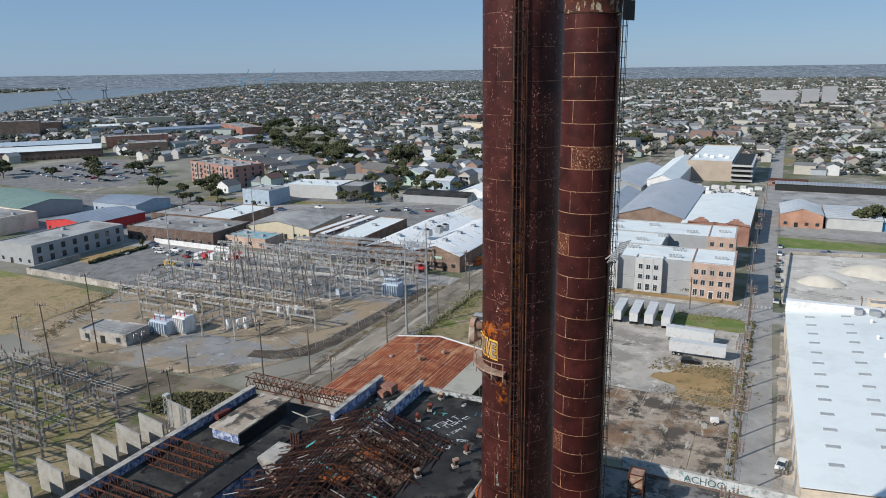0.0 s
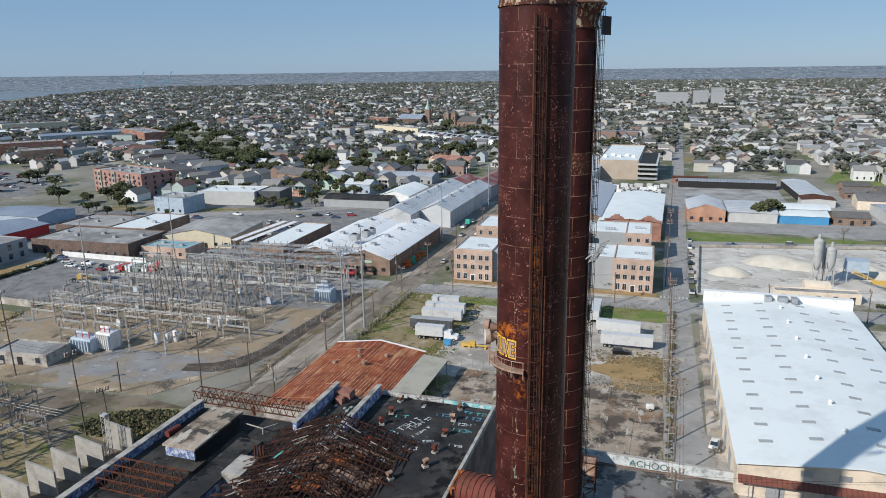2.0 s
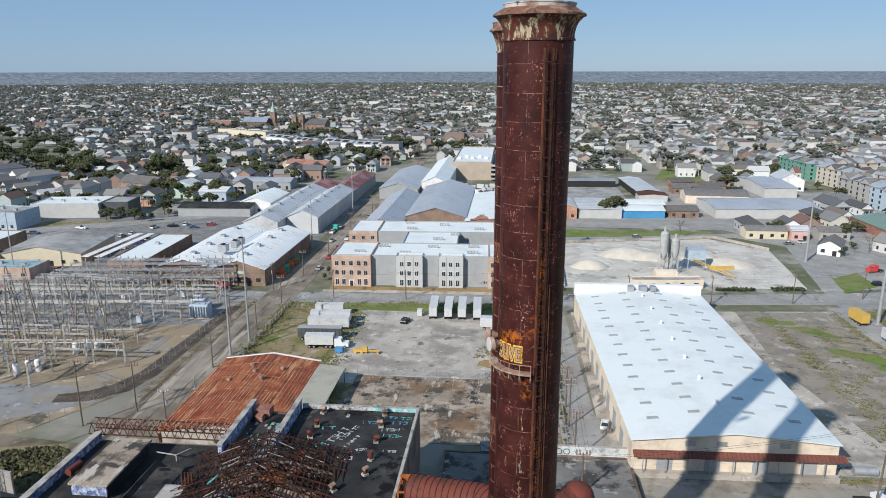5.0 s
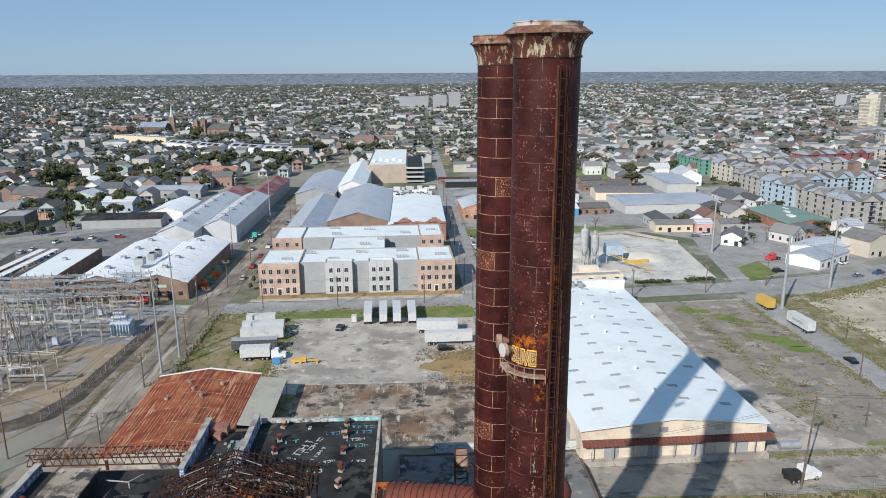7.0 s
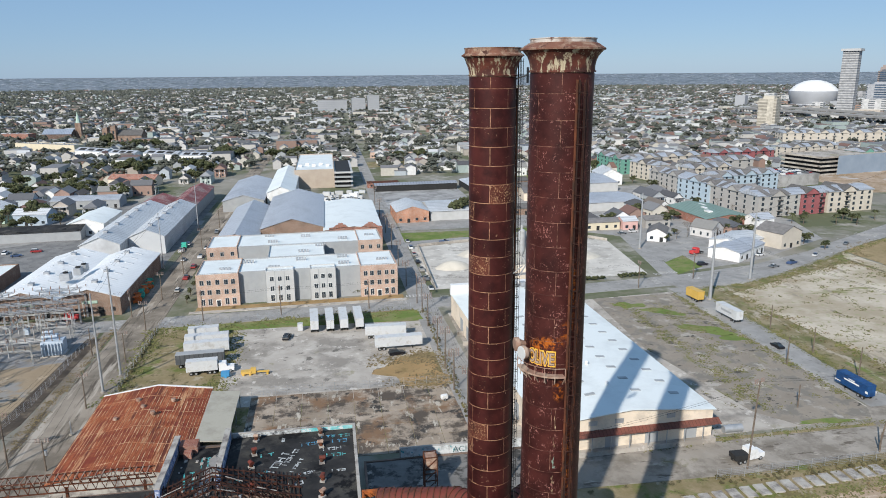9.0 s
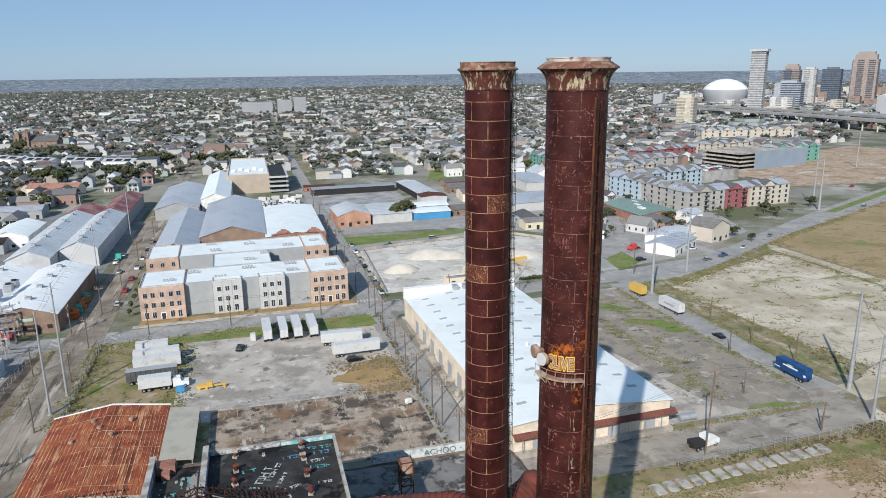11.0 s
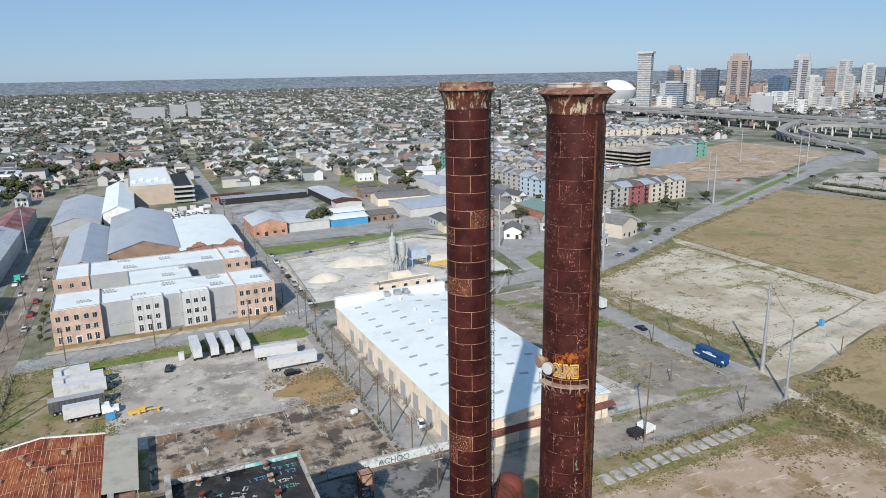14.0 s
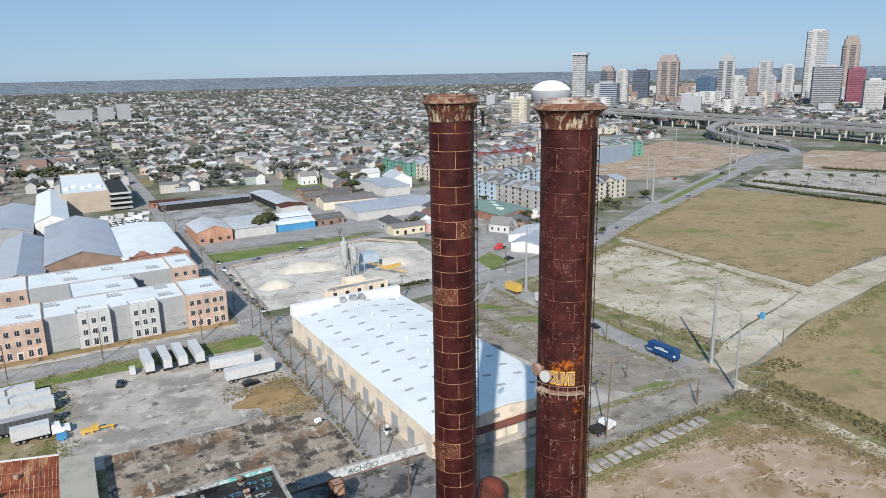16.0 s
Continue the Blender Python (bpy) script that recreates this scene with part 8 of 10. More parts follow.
def transformer(x, y, w, d, h, turn, label, mt="tank_gray", red=False):
    t = thing("transformer", label, "transformer", group="transformers", at=(x, y, 0), turn=turn)
    b_ = B()
    box(b_, -w / 2 - 0.4, w / 2 + 0.4, -d / 2 - 0.4, d / 2 + 0.4, 0, 0.35)
    part("plinth", b_, "concrete", t)
    b_ = B()
    box(b_, -w / 2, w / 2, -d / 2, d / 2, 0.35, h)
    bmesh.ops.bevel(b_, geom=b_.edges[:], offset=0.12, segments=1, affect="EDGES")
    part("tank", b_, mt, t)
    for sgn in (-1, 1):
        b_ = B()
        comb = [(-w / 2, d / 2 - 0.02), (w / 2, d / 2 - 0.02), (w / 2, d / 2 + 0.15)]
        for k in reversed(range(7)):
            u0, u1 = -w / 2 + w * (k + 0.35) / 7, -w / 2 + w * (k + 0.65) / 7
            comb += [(u1, d / 2 + 0.15), (u1, d / 2 + 0.8), (u0, d / 2 + 0.8), (u0, d / 2 + 0.15)]
        comb.append((-w / 2, d / 2 + 0.15))
        prism(b_, comb if sgn > 0 else [(-u, -v_) for u, v_ in comb], 0.7, h - 0.5)
        part("radiator", b_, mt, t, "finned radiator bank")
    b_ = B()
    tube(b_, (-w / 2, 0.2, h + 0.9), (w / 2 * 0.4, 0.2, h + 0.9), 0.4, n=10)
    part("conservator", b_, mt, t)
    for k in range(3):
        b_ = B()
        insulators(b_, [(-w / 3 + w / 3 * k, -d / 4, h)], 1.8)
        part("bushing", b_, "red_wall" if red else "insulator", t)
    return t


transformer(-96, 157, 6, 4, 4.6, 5, "large blue-grey transformer with radiators")
transformer(-99, 163, 4, 3, 4.0, 5, "blue-grey transformer with radiators")
transformer(-141, 99, 7, 4, 4.2, 0, "grey transformer with red bushings", red=True)
transformer(-136, 102, 5, 3.6, 5.2, 0, "pale transformer with red bushings", "white_paint", True)
for x, y in ((-118, 124), (-116, 126), (-113.5, 127), (-125, 109), (-123, 111), (-121, 112)):
    t = thing("breaker_tank", "white upright breaker tank with brown bushings", "circuit breaker", group="breaker tanks", at=(x, y, 0))
    b_ = B()
    lathe(b_, 0, 0, [(0.75, 0.3), (0.85, 0.5), (0.85, 3.0), (0.5, 3.4)], 16)
    part("tank", b_, "white_paint", t)
    b_ = B()
    insulators(b_, [(-0.4, 0, 3.3), (0.4, 0, 3.3)], 1.4)
    part("bushing", b_, "insulator", t)
    b_ = B()
    box(b_, -0.9, 0.9, -0.9, 0.9, 0, 0.3)
    part("plinth", b_, "concrete", t)
for x, y in ((-160, 172), (-150, 170), (-140, 172), (-130, 171), (-120, 174), (-110, 174), (-168, 166), (-172, 152), (-165, 146), (-120, 152), (-128, 154), (-112, 148), (-150, 130), (-160, 124), (-145, 116)):
    t = thing("switch_cabinet", "small grey switchgear cabinet on legs", "switchgear", group="switch cabinets", at=(x, y, 0), turn=rs_.choice((0, 90)))
    b_ = B()
    box(b_, -0.8, 0.8, -0.6, 0.6, 0.8, 2.9)
    part("cabinet", b_, rs_.choice(("tank_gray", "white_paint", "galvanised")), t)
    b_ = B()
    for u in (-0.7, 0.7):
        for v_ in (-0.5, 0.5):
            beam(b_, (u, v_, 0), (u, v_, 0.8), 0.12)
    part("legs", b_, "steel_gray", t)
    b_ = B()
    insulators(b_, [(q, 0, 2.9) for q in (-0.5, 0, 0.5)], 1.1)
    part("insulator", b_, "insulator", t, kind="stuff")
shelter = shop("control_shelter", "low block-built control shelter with a flat dark roof", -151, 90, 17, 9, 3.0, 6, "coping", "flat_gray_roof")
# lower yard beside the plant
low_first = portal(-120, 40, 7, 6.0, 0, "dark steel portal of the lower switchyard", "dark_steel")
spots = [(x + rs_.uniform(-0.7, 0.7), y + rs_.uniform(-0.7, 0.7)) for y in (26, 32, 38, 44, 50, 56, 62) for x in (-160, -150.5, -141, -131.5, -122, -112.5)]
for x, y in spots[1:]:
    if y > 58 and x > -116:
        continue
    copy_thing(low_first, pose(x, y, 0, 0, 0, rs_.choice((0, 0, 90))))
low_first.matrix_basis = pose(*spots[0], 0)
for k in range(5):
    t = thing("pipe_bus", "tubular bus of the lower switchyard", "switchgear", group="pipe buses")
    b_ = B()
    for dz in (-1.0, 0, 1.0):
        tube(b_, (-165, 29 + 8 * k + dz, 5.2), (-108, 27 + 8 * k + dz, 5.2), 0.05, n=6)
    part("bus", b_, "dark_steel", t)
for k, y in enumerate((57.5, 50.5, 45.5, 40.5, 35.5, 30.0, 24.5)):
    b_ = B()
    bx0 = -95.0 - 0.75 * k
    v_ = [b_.verts.new(p) for p in ((bx0, y, 0), (bx0 + 6.6, y, 0), (bx0 + 6.6, y, 5.2), (bx0, y, 6.4), (bx0, y + 0.4, 0), (bx0 + 6.6, y + 0.4, 0), (bx0 + 6.6, y + 0.4, 5.2), (bx0, y + 0.4, 6.4))]
    for f in ((0, 1, 2, 3), (7, 6, 5, 4), (0, 4, 5, 1), (1, 5, 6, 2), (2, 6, 7, 3), (3, 7, 4, 0)):
        b_.faces.new([v_[i] for i in f])
    solid("blast_wall", b_, "blast_concrete", "pale concrete blast wall with a sloping top", "wall", group="blast walls")
b_ = B()
lattice(b_, (-92.3, 55.2, 0), (-92.3, 55.2, 9.0), 1.0, 10)
box(b_, -92.9, -91.7, 54.6, 55.8, 9.0, 9.3)
solid("lattice_mast", b_, "steel_gray", "short square lattice mast with a rusty cap", "mast")

# long rear bus racks
for y_, x0_, x1_, z in ((172, -156, -97, 7.6), (178, -158, -97, 8.2), (185, -158, -97, 8.6), (191, -152, -97, 8.6)):
    t = thing("bus_rack", "long pale steel lattice rack over the switchgear", "switchgear", group="bus racks")
    for dy in (0, 1.6):
        b_ = B()
        lattice(b_, (x0_, y_ + dy, z), (x1_, y_ + dy + 4.5, z), 0.42, 34, 0.1)
        part("girder", b_, "galvanised", t)
    for k in range(7):
        u = k / 6
        px_, py_ = x0_ + (x1_ - x0_) * u, y_ + 0.8 + 4.5 * u
        b_ = B()
        lattice(b_, (px_, py_, 0), (px_, py_, z), 0.35, 6, 0.09)
        part("column", b_, "galvanised", t)
    b_ = B()
    insulators(b_, [(x0_ + (x1_ - x0_) * (k + 0.5) / 20, y_ + 0.8 + 4.5 * (k + 0.5) / 20, z + 0.2) for k in range(20)], 1.3)
    part("insulator", b_, "insulator", t, kind="stuff")
# ---- poles and wires ----
wire_mesh = B()


def wire(a, c, sag=1.0, n_=6, r=0.03):
    a, c = Vector(a), Vector(c)
    last_ = a
    for i in range(1, n_ + 1):
        u = i / n_
        p = a.lerp(c, u) - Vector((0, 0, sag * 4 * u * (1 - u)))
        beam(wire_mesh, last_, p, r)
        last_ = p


def wood_pole(x, y, h, arms=1, turn=0.0, can=False, lean=0.0):
    t = thing("utility_pole", "brown wooden utility pole with crossarms", "utility pole", group="utility poles", at=(x, y, 0), turn=turn)
    b_ = B()
    tube(b_, (0, 0, -0.1), (lean, 0, h), 0.2, 0.13, 8)
    part("pole", b_, "wood_pole", t)
    for k in range(arms):
        b_ = B()
        z = h - 0.5 - 1.2 * k
        beam(b_, (lean - 1.3, 0.15, z), (lean + 1.3, 0.15, z), 0.13)
        part("crossarm", b_, "coping", t)
        b_ = B()
        insulators(b_, [(lean + q, 0.15, z + 0.05) for q in (-1.2, -0.6, 0.6, 1.2)], 0.3)
        part("insulator", b_, "insulator", t, kind="stuff")
    if can:
        b_ = B()
        tube(b_, (0.35, 0.2, h - 3.4), (0.35, 0.2, h - 2.3), 0.3, n=10)
        part("transformer_can", b_, "galvanised", t, "grey pole transformer")


def steel_pole(x, y, h, r=0.55):
    t = thing("steel_pole", "tall smooth galvanised steel transmission pole", "transmission pole", group="steel poles", at=(x, y, 0))
    b_ = B()
    tube(b_, (0, 0, 0.3), (0, 0, h), r, r * 0.45, 14)
    part("shaft", b_, "galvanised", t)
    b_ = B()
    lathe(b_, 0, 0, [(r + 0.3, 0), (r + 0.3, 0.35)], 14)
    part("footing", b_, "concrete", t)


for x, y, h, r in ((119, 169, 25.5, 0.65), (123.5, 82.3, 26.8, 0.6), (115.2, 67.1, 21.6, 0.4), (297.9, 280.5, 31, 0.7), (304, 292, 31, 0.5), (-74.2, 127.1, 27, 0.35), (-72.6, 137.4, 31, 0.35), (-178.6, 138.4, 27, 0.3), (-188.7, 195.8, 26, 0.3), (147.3, 189, 27, 0.6), (126.7, 244.4, 26, 0.55), (430, 330, 32, 0.6), (-85, 250, 24, 0.3), (-84, 330, 24, 0.3), (-74.6, 104.8, 3.6, 0.2), (500, 380, 32, 0.6), (465, 420, 30, 0.5)):
    steel_pole(x, y, h, r)
for k, y in enumerate((66, 80, 94, 103.5, 112.5, 126, 140, 160, 174, 205, 235, 265, 300, 340, 380)):
    wood_pole(17.3 - (1.8 if y > 110 else 0) - (2.0 if y > 200 else 0), y, 10 + (k % 3), 2, 0, k % 2 == 0)
PB = [(17.3 - (1.8 if y > 110 else 0) - (2.0 if y > 200 else 0), y, 10 + (k % 3)) for k, y in enumerate((66, 80, 94, 103.5, 112.5, 126, 140, 160, 174, 205, 235, 265, 300, 340, 380))]
for a, c in zip(PB, PB[1:]):
    for q in (-1.2, -0.6, 0.6, 1.2):
        wire((a[0] + q, a[1], a[2] - 0.3), (c[0] + q, c[1], c[2] - 0.3), 0.4)
PA = [(-120, 172.5, 10), (-82, 187, 9.5), (-57.5, 179.0, 10), (-32.1, 180.0, 10), (-2.2, 181.5, 10), (15, 184, 10.5), (44, 181.2, 10), (72, 183.5, 10), (100, 187, 10), (126, 194, 10)]
for k, (x, y, h) in enumerate(PA):
    wood_pole(x, y, h, 1, 90, k % 3 == 1)
for a, c in zip(PA, PA[1:]):
    for q in (-0.9, 0.9):
        wire((a[0], a[1] + q, a[2] - 0.3), (c[0], c[1] + q, c[2] - 0.3), 0.5)
PC = [(-74.6, 89.5, 7), (-75.5, 118, 9), (-73.6, 146.5, 9), (-74.2, 172.6, 9.5), (-76, 205, 10), (-75, 240, 10), (-74, 280, 10), (-73, 330, 10)]
for k, (x, y, h) in enumerate(PC):
    wood_pole(x, y, h, 1, 0, k == 0)
for a, c in zip(PC, PC[1:]):
    for q in (-1.0, 1.0):
        wire((a[0] + q, a[1], a[2] - 0.3), (c[0] + q, c[1], c[2] - 0.3), 0.5)
for x, y, h, ln in ((68.3, 65.1, 19.4, 1.0), (-137.7, 61.1, 21.3, -0.6), (-103.4, 60.3, 19.3, -0.6), (-91.6, 84.5, 15.7, 0), (-145.6, 79.8, 22.9, -0.5), (-96, 59.9, 12.3, -0.5), (-84.8, 153.8, 8.5, 0), (-82.9, 92, 12, 0), (-165, 71, 11, 0), (-112, 80, 8, 0), (101.5, 68.2, 6, 1), (100, 66.4, 5, -1), (153, 80.5, 6, 0), (122.3, 100, 9, 0), (122.2, 118, 8, 0), (109.8, 112, 8, 0), (122, 138, 8, 0), (96, 88, 6, 0)):
    wood_pole(x, y, h, 1 if h > 9 else 0, rs_.uniform(0, 90), False, ln)
for a, c in (((-137.7, 61.1, 21), (-103.4, 60.3, 19)), ((-103.4, 60.3, 19), (-82.9, 92, 12)), ((-145.6, 79.8, 22.5), (-91.6, 84.5, 15.5)), ((-91.6, 84.5, 15.5), (-74.6, 89.5, 7)), ((-82.9, 92, 12), (-74.2, 127, 20)), ((-74.2, 127.1, 26), (-72.6, 137.4, 30)), ((-72.6, 137.4, 30), (-85, 250, 24)), ((-85, 250, 24), (-84, 330, 24)), ((115.2, 67.1, 21.4), (123.5, 82.3, 26)), ((123.5, 82.3, 26), (119, 169, 25)), ((119, 169, 25), (147.3, 189, 27)), ((147.3, 189, 27), (297.9, 280.5, 31)), ((70.5, 66.4, 19), (116.9, 65.4, 20)), ((17.3, 66, 9), (70.5, 66.4, 18)), ((-178.6, 138.4, 27), (-145.6, 79.8, 22)), ((-178.6, 138.4, 27), (-188.7, 195.8, 26))):
    for q in (-0.5, 0.5):
        wire((a[0] + q, a[1] + q, a[2]), (c[0] + q, c[1] + q, c[2]), 1.0, 8)
solid("power_lines", wire_mesh, "wire", "thin dark power lines slung between poles", "power line", kind="stuff")

# cranes along the river
def quay_crane(x, y, h, reach, turn, label, mt, bend=0.0):
    t = thing("quay_crane", label, "crane", group="quay cranes", at=(x, y, 0), turn=turn)
    for u in (-1, 1):
        b_ = B()
        for v_ in (-1, 1):
            beam(b_, (u * h * 0.12, v_ * h * 0.1, 0), (u * h * 0.06, v_ * h * 0.08, h * 0.7), h * 0.022)
        part("leg", b_, mt, t)
    b_ = B()
    beam(b_, (-reach * 0.4, 0, h * 0.68), (reach * 0.5, 0, h * 0.68), h * 0.05)
    part("girder", b_, mt, t)
    b_ = B()
    beam(b_, (reach * 0.2, 0, h * 0.7), (reach * 0.2 + reach * 0.6 * math.cos(bend), 0, h * 0.7 + reach * 0.6 * math.sin(bend)), h * 0.04)
    part("boom", b_, mt, t)


M["crane_blue"] = mat("crane_blue", (0.1, 0.25, 0.36), (0.13, 0.29, 0.4), 0.1, 0.6, bump=0)
quay_crane(-2164, 2434, 62, 80, 20, "blue container gantry crane with a raised boom", "crane_blue", 1.1)
quay_crane(-2060, 2480, 62, 80, 20, "blue container gantry crane with a raised boom", "crane_blue", 1.1)
quay_crane(-1493, 1058, 26, 34, 40, "dark dockside crane with a slanting jib", "dark", 2.0)
quay_crane(-1521, 1104, 26, 34, 40, "dark dockside crane with a slanting jib", "dark", 2.0)
quay_crane(-1858, 1477, 40, 26, 40, "tall dark dockside crane", "dark", 1.5)
# two long orange-edged canopies in a yard
for k in range(2):
    t = thing("yard_canopy", "long white yard canopy with an orange edge", "canopy", group="yard canopies")
    a, c = Vector((-168 + 5.5 * k, 210, 0)), Vector((-167 + 5.5 * k, 252, 0))
    b_ = B()
    beam(b_, a + Vector((0, 0, 4.4)), c + Vector((0, 0, 4.4)), 3.2, 0.2)
    part("roof", b_, "white_paint", t)
    b_ = B()
    beam(b_, a + Vector((-1.7, 0, 4.4)), c + Vector((-1.7, 0, 4.4)), 0.15, 0.6)
    part("edge", b_, "rust_orange", t, "orange painted edge beam")
    for q in range(6):
        p = a.lerp(c, q / 5)
        b_ = B()
        beam(b_, p, p + Vector((0, 0, 4.3)), 0.25)
        part("post", b_, "galvanised", t)

for x, y, s_ in ((-300, 268, 0.8), (-285, 275, 0.7), (-270, 262, 0.6), (-225, 338, 0.8), (-212, 300, 0.6), (-198, 303, 0.7), (-186, 298, 0.6), (-172, 345, 0.7), (-120, 330, 0.5), (-310, 300, 0.9), (-322, 284, 0.8)):
    tree(x, y, None, s_, "dark shrubby tree among the workshops", "workshop trees")

# ---- vehicles ----


def wheel(parent, x, y, r=0.34, w=0.22):
    b_ = B()
    tube(b_, (x, y - w / 2, r), (x, y + w / 2, r), r, n=14)
    wl = part("wheel", b_, "tyre", parent)
    b_ = B()
    tube(b_, (x, y - w / 2 - 0.01, r), (x, y + w / 2 + 0.01, r), r * 0.55, n=10)
    part("rim", b_, "galvanised", wl)


def loft(bm_, sections):
    """Skin over rows of points of equal count, ends closed."""
    rows_ = [[bm_.verts.new(p) for p in s] for s in sections]
    for a, c in zip(rows_, rows_[1:]):
        for i in range(len(a)):
            j = (i + 1) % len(a)
            bm_.faces.new((a[i], a[j], c[j], c[i]))
    bm_.faces.new(rows_[0][::-1])
    bm_.faces.new(rows_[-1])
    return bm_


def car_kit(length, width, height, kind):
    kit = []
    w, l2 = width / 2, length / 2
    hood = height * 0.62
    b_ = B()
    prof = [(-l2, 0.45, hood * 0.8), (-l2 * 0.93, 0.28, hood), (-l2 * 0.4, 0.22, hood * 1.03), (l2 * 0.3, 0.22, hood * 1.02), (l2 * 0.85, 0.25, hood * 0.88), (l2, 0.4, hood * 0.7)]
    loft(b_, [[(x, -w * 0.96, lo), (x, -w, (lo + hi) / 2), (x, -w * 0.93, hi), (x, w * 0.93, hi), (x, w, (lo + hi) / 2), (x, w * 0.96, lo)] for x, lo, hi in prof])
    kit.append(("body", b_, "car_paint"))
    b_ = B()
    tail = -l2 * (0.95 if kind == "suv" else 0.15 if kind == "pickup" else 0.7)
    roof = [(tail, 1.0, hood), (tail + 0.25 if kind != "sedan" else tail + 0.7, 0.82, height - 0.04), (l2 * 0.08, 0.8, height - 0.04), (l2 * 0.42, 0.95, hood)]
    loft(b_, [[(x, -w * 0.9 * k, hood - 0.02), (x, -w * 0.9 * k * 0.9, max(z, hood + 0.01)), (x, w * 0.9 * k * 0.9, max(z, hood + 0.01)), (x, w * 0.9 * k, hood - 0.02)] for x, k, z in roof])
    kit.append(("glazing", b_, "glass"))
    b_ = B()
    box(b_, roof[1][0], roof[2][0], -w * 0.66, w * 0.66, height - 0.05, height + 0.02)
    kit.append(("roof", b_, "car_paint"))
    return [(nm, mesh_of(nm, bm_, mt)) for nm, bm_, mt in kit]


CARS = [(car_kit(4.6, 1.85, 1.45, "sedan"), 4.6, 1.85, "parked sedan"), (car_kit(4.7, 1.95, 1.75, "suv"), 4.7, 1.95, "parked sport utility car"), (car_kit(5.4, 2.0, 1.85, "pickup"), 5.4, 2.0, "parked pickup truck")]
wheel_mesh = {}


def car(x, y, turn, k=None, paint=None, label=None, z=0.0, wheels=True):
    k = rs_.randrange(3) if k is None else k
    kit, l_, w_, lab = CARS[k]
    t = thing("car", label or lab + " beside the street", "car", group="parked cars", at=(x, y, z), turn=turn)
    for nm, me_ in kit:
        if paint and nm in ("body", "roof"):
            key = (k, nm, paint)
            if key not in wheel_mesh:
                m2 = me_.copy()
                m2.materials.clear()
                m2.materials.append(M[paint])
                wheel_mesh[key] = m2
            me_ = wheel_mesh[key]
        o = new(nm, me_)
        o.parent = t
    if "w" not in wheel_mesh:
        b_ = B()
        tube(b_, (0, -0.11, 0), (0, 0.11, 0), 0.34, n=12)
        wheel_mesh["w"] = mesh_of("wheel", b_, "tyre")
    if wheels and math.hypot(x, y + 50) > 260:
        if (k, "all") not in wheel_mesh:
            b_ = B()
            for u in (-0.31, 0.31):
                for v_ in (-0.44, 0.44):
                    tube(b_, (u * l_, v_ * w_ - 0.11, 0.34), (u * l_, v_ * w_ + 0.11, 0.34), 0.34, n=8)
            wheel_mesh[(k, "all")] = mesh_of("wheel", b_, "tyre")
        o = new("wheel", wheel_mesh[(k, "all")])
        o.parent = t
        tagged(o, kind="stuff")
        return
    for u in (-0.31, 0.31) if wheels else ():
        for v_ in (-0.44, 0.44):
            o = new("wheel", wheel_mesh["w"])
            o.parent, o.matrix_basis = t, pose(u * l_, v_ * w_, 0.34)


M["black_paint"] = mat("black_paint", (0.012, 0.012, 0.014), (0.016, 0.016, 0.018), 1, 0.25, bump=0)
M["blue_paint"] = mat("blue_paint", (0.012, 0.06, 0.17), (0.016, 0.07, 0.2), 0.8, 0.45, stain=(0.01, 0.04, 0.12), stain_scale=0.6, bump=0.02)
M["trailer_white"] = mat("trailer_white", (0.5, 0.51, 0.515), (0.57, 0.58, 0.585), 0.5, 0.5, stain=(0.42, 0.41, 0.39), stain_scale=0.5, cover=0.35, bump=0.05)
M["trailer_dark"] = mat("trailer_dark", (0.07, 0.075, 0.08), (0.1, 0.105, 0.11), 0.5, 0.5, ribs=(0, 0.8), bump=0.05)
M["amber"] = mat("amber", (0.52, 0.33, 0.07), (0.57, 0.37, 0.1), 0.5, 0.5, bump=0.03)


def trailer(x, y, turn, length=13.7, side="trailer_white", label="white box trailer parked in the yard", roof="trailer_white"):
    """Rear end at -x."""
    t = thing("box_trailer", label, "trailer", group="parked trailers", at=(x, y, 0), turn=turn)
    l2 = length / 2
    b_ = B()
    box(b_, -l2, l2, -1.28, 1.28, 1.15, 4.0)
    bd = part("box", b_, side, t)
    b_ = B()
    box(b_, -l2 - 0.03, l2 + 0.03, -1.31, 1.31, 3.95, 4.06)
    part("roof", b_, roof, bd)
    for k in range(2):
        b_ = B()
        box(b_, -l2 - 0.05, -l2, -1.2 + 1.22 * k, -0.02 + 1.22 * k, 1.2, 3.9)
        part("rear_door", b_, roof, bd)
    b_ = B()
    for v_ in (-0.5, 0.5):
        box(b_, -l2 + 0.2, l2 - 0.4, v_ - 0.08, v_ + 0.08, 0.85, 1.15)
    part("chassis", b_, "dark", t)
    for u in (-l2 + 1.2, -l2 + 2.5):
        for v_ in (-1.0, 1.0):
            wheel(t, u, v_, 0.5, 0.45)
    b_ = B()
    for v_ in (-0.8, 0.8):
        box(b_, l2 - 3.0, l2 - 2.8, v_ - 0.1, v_ + 0.1, 0, 1.15)
    part("landing_gear", b_, "dark", t)
    return t


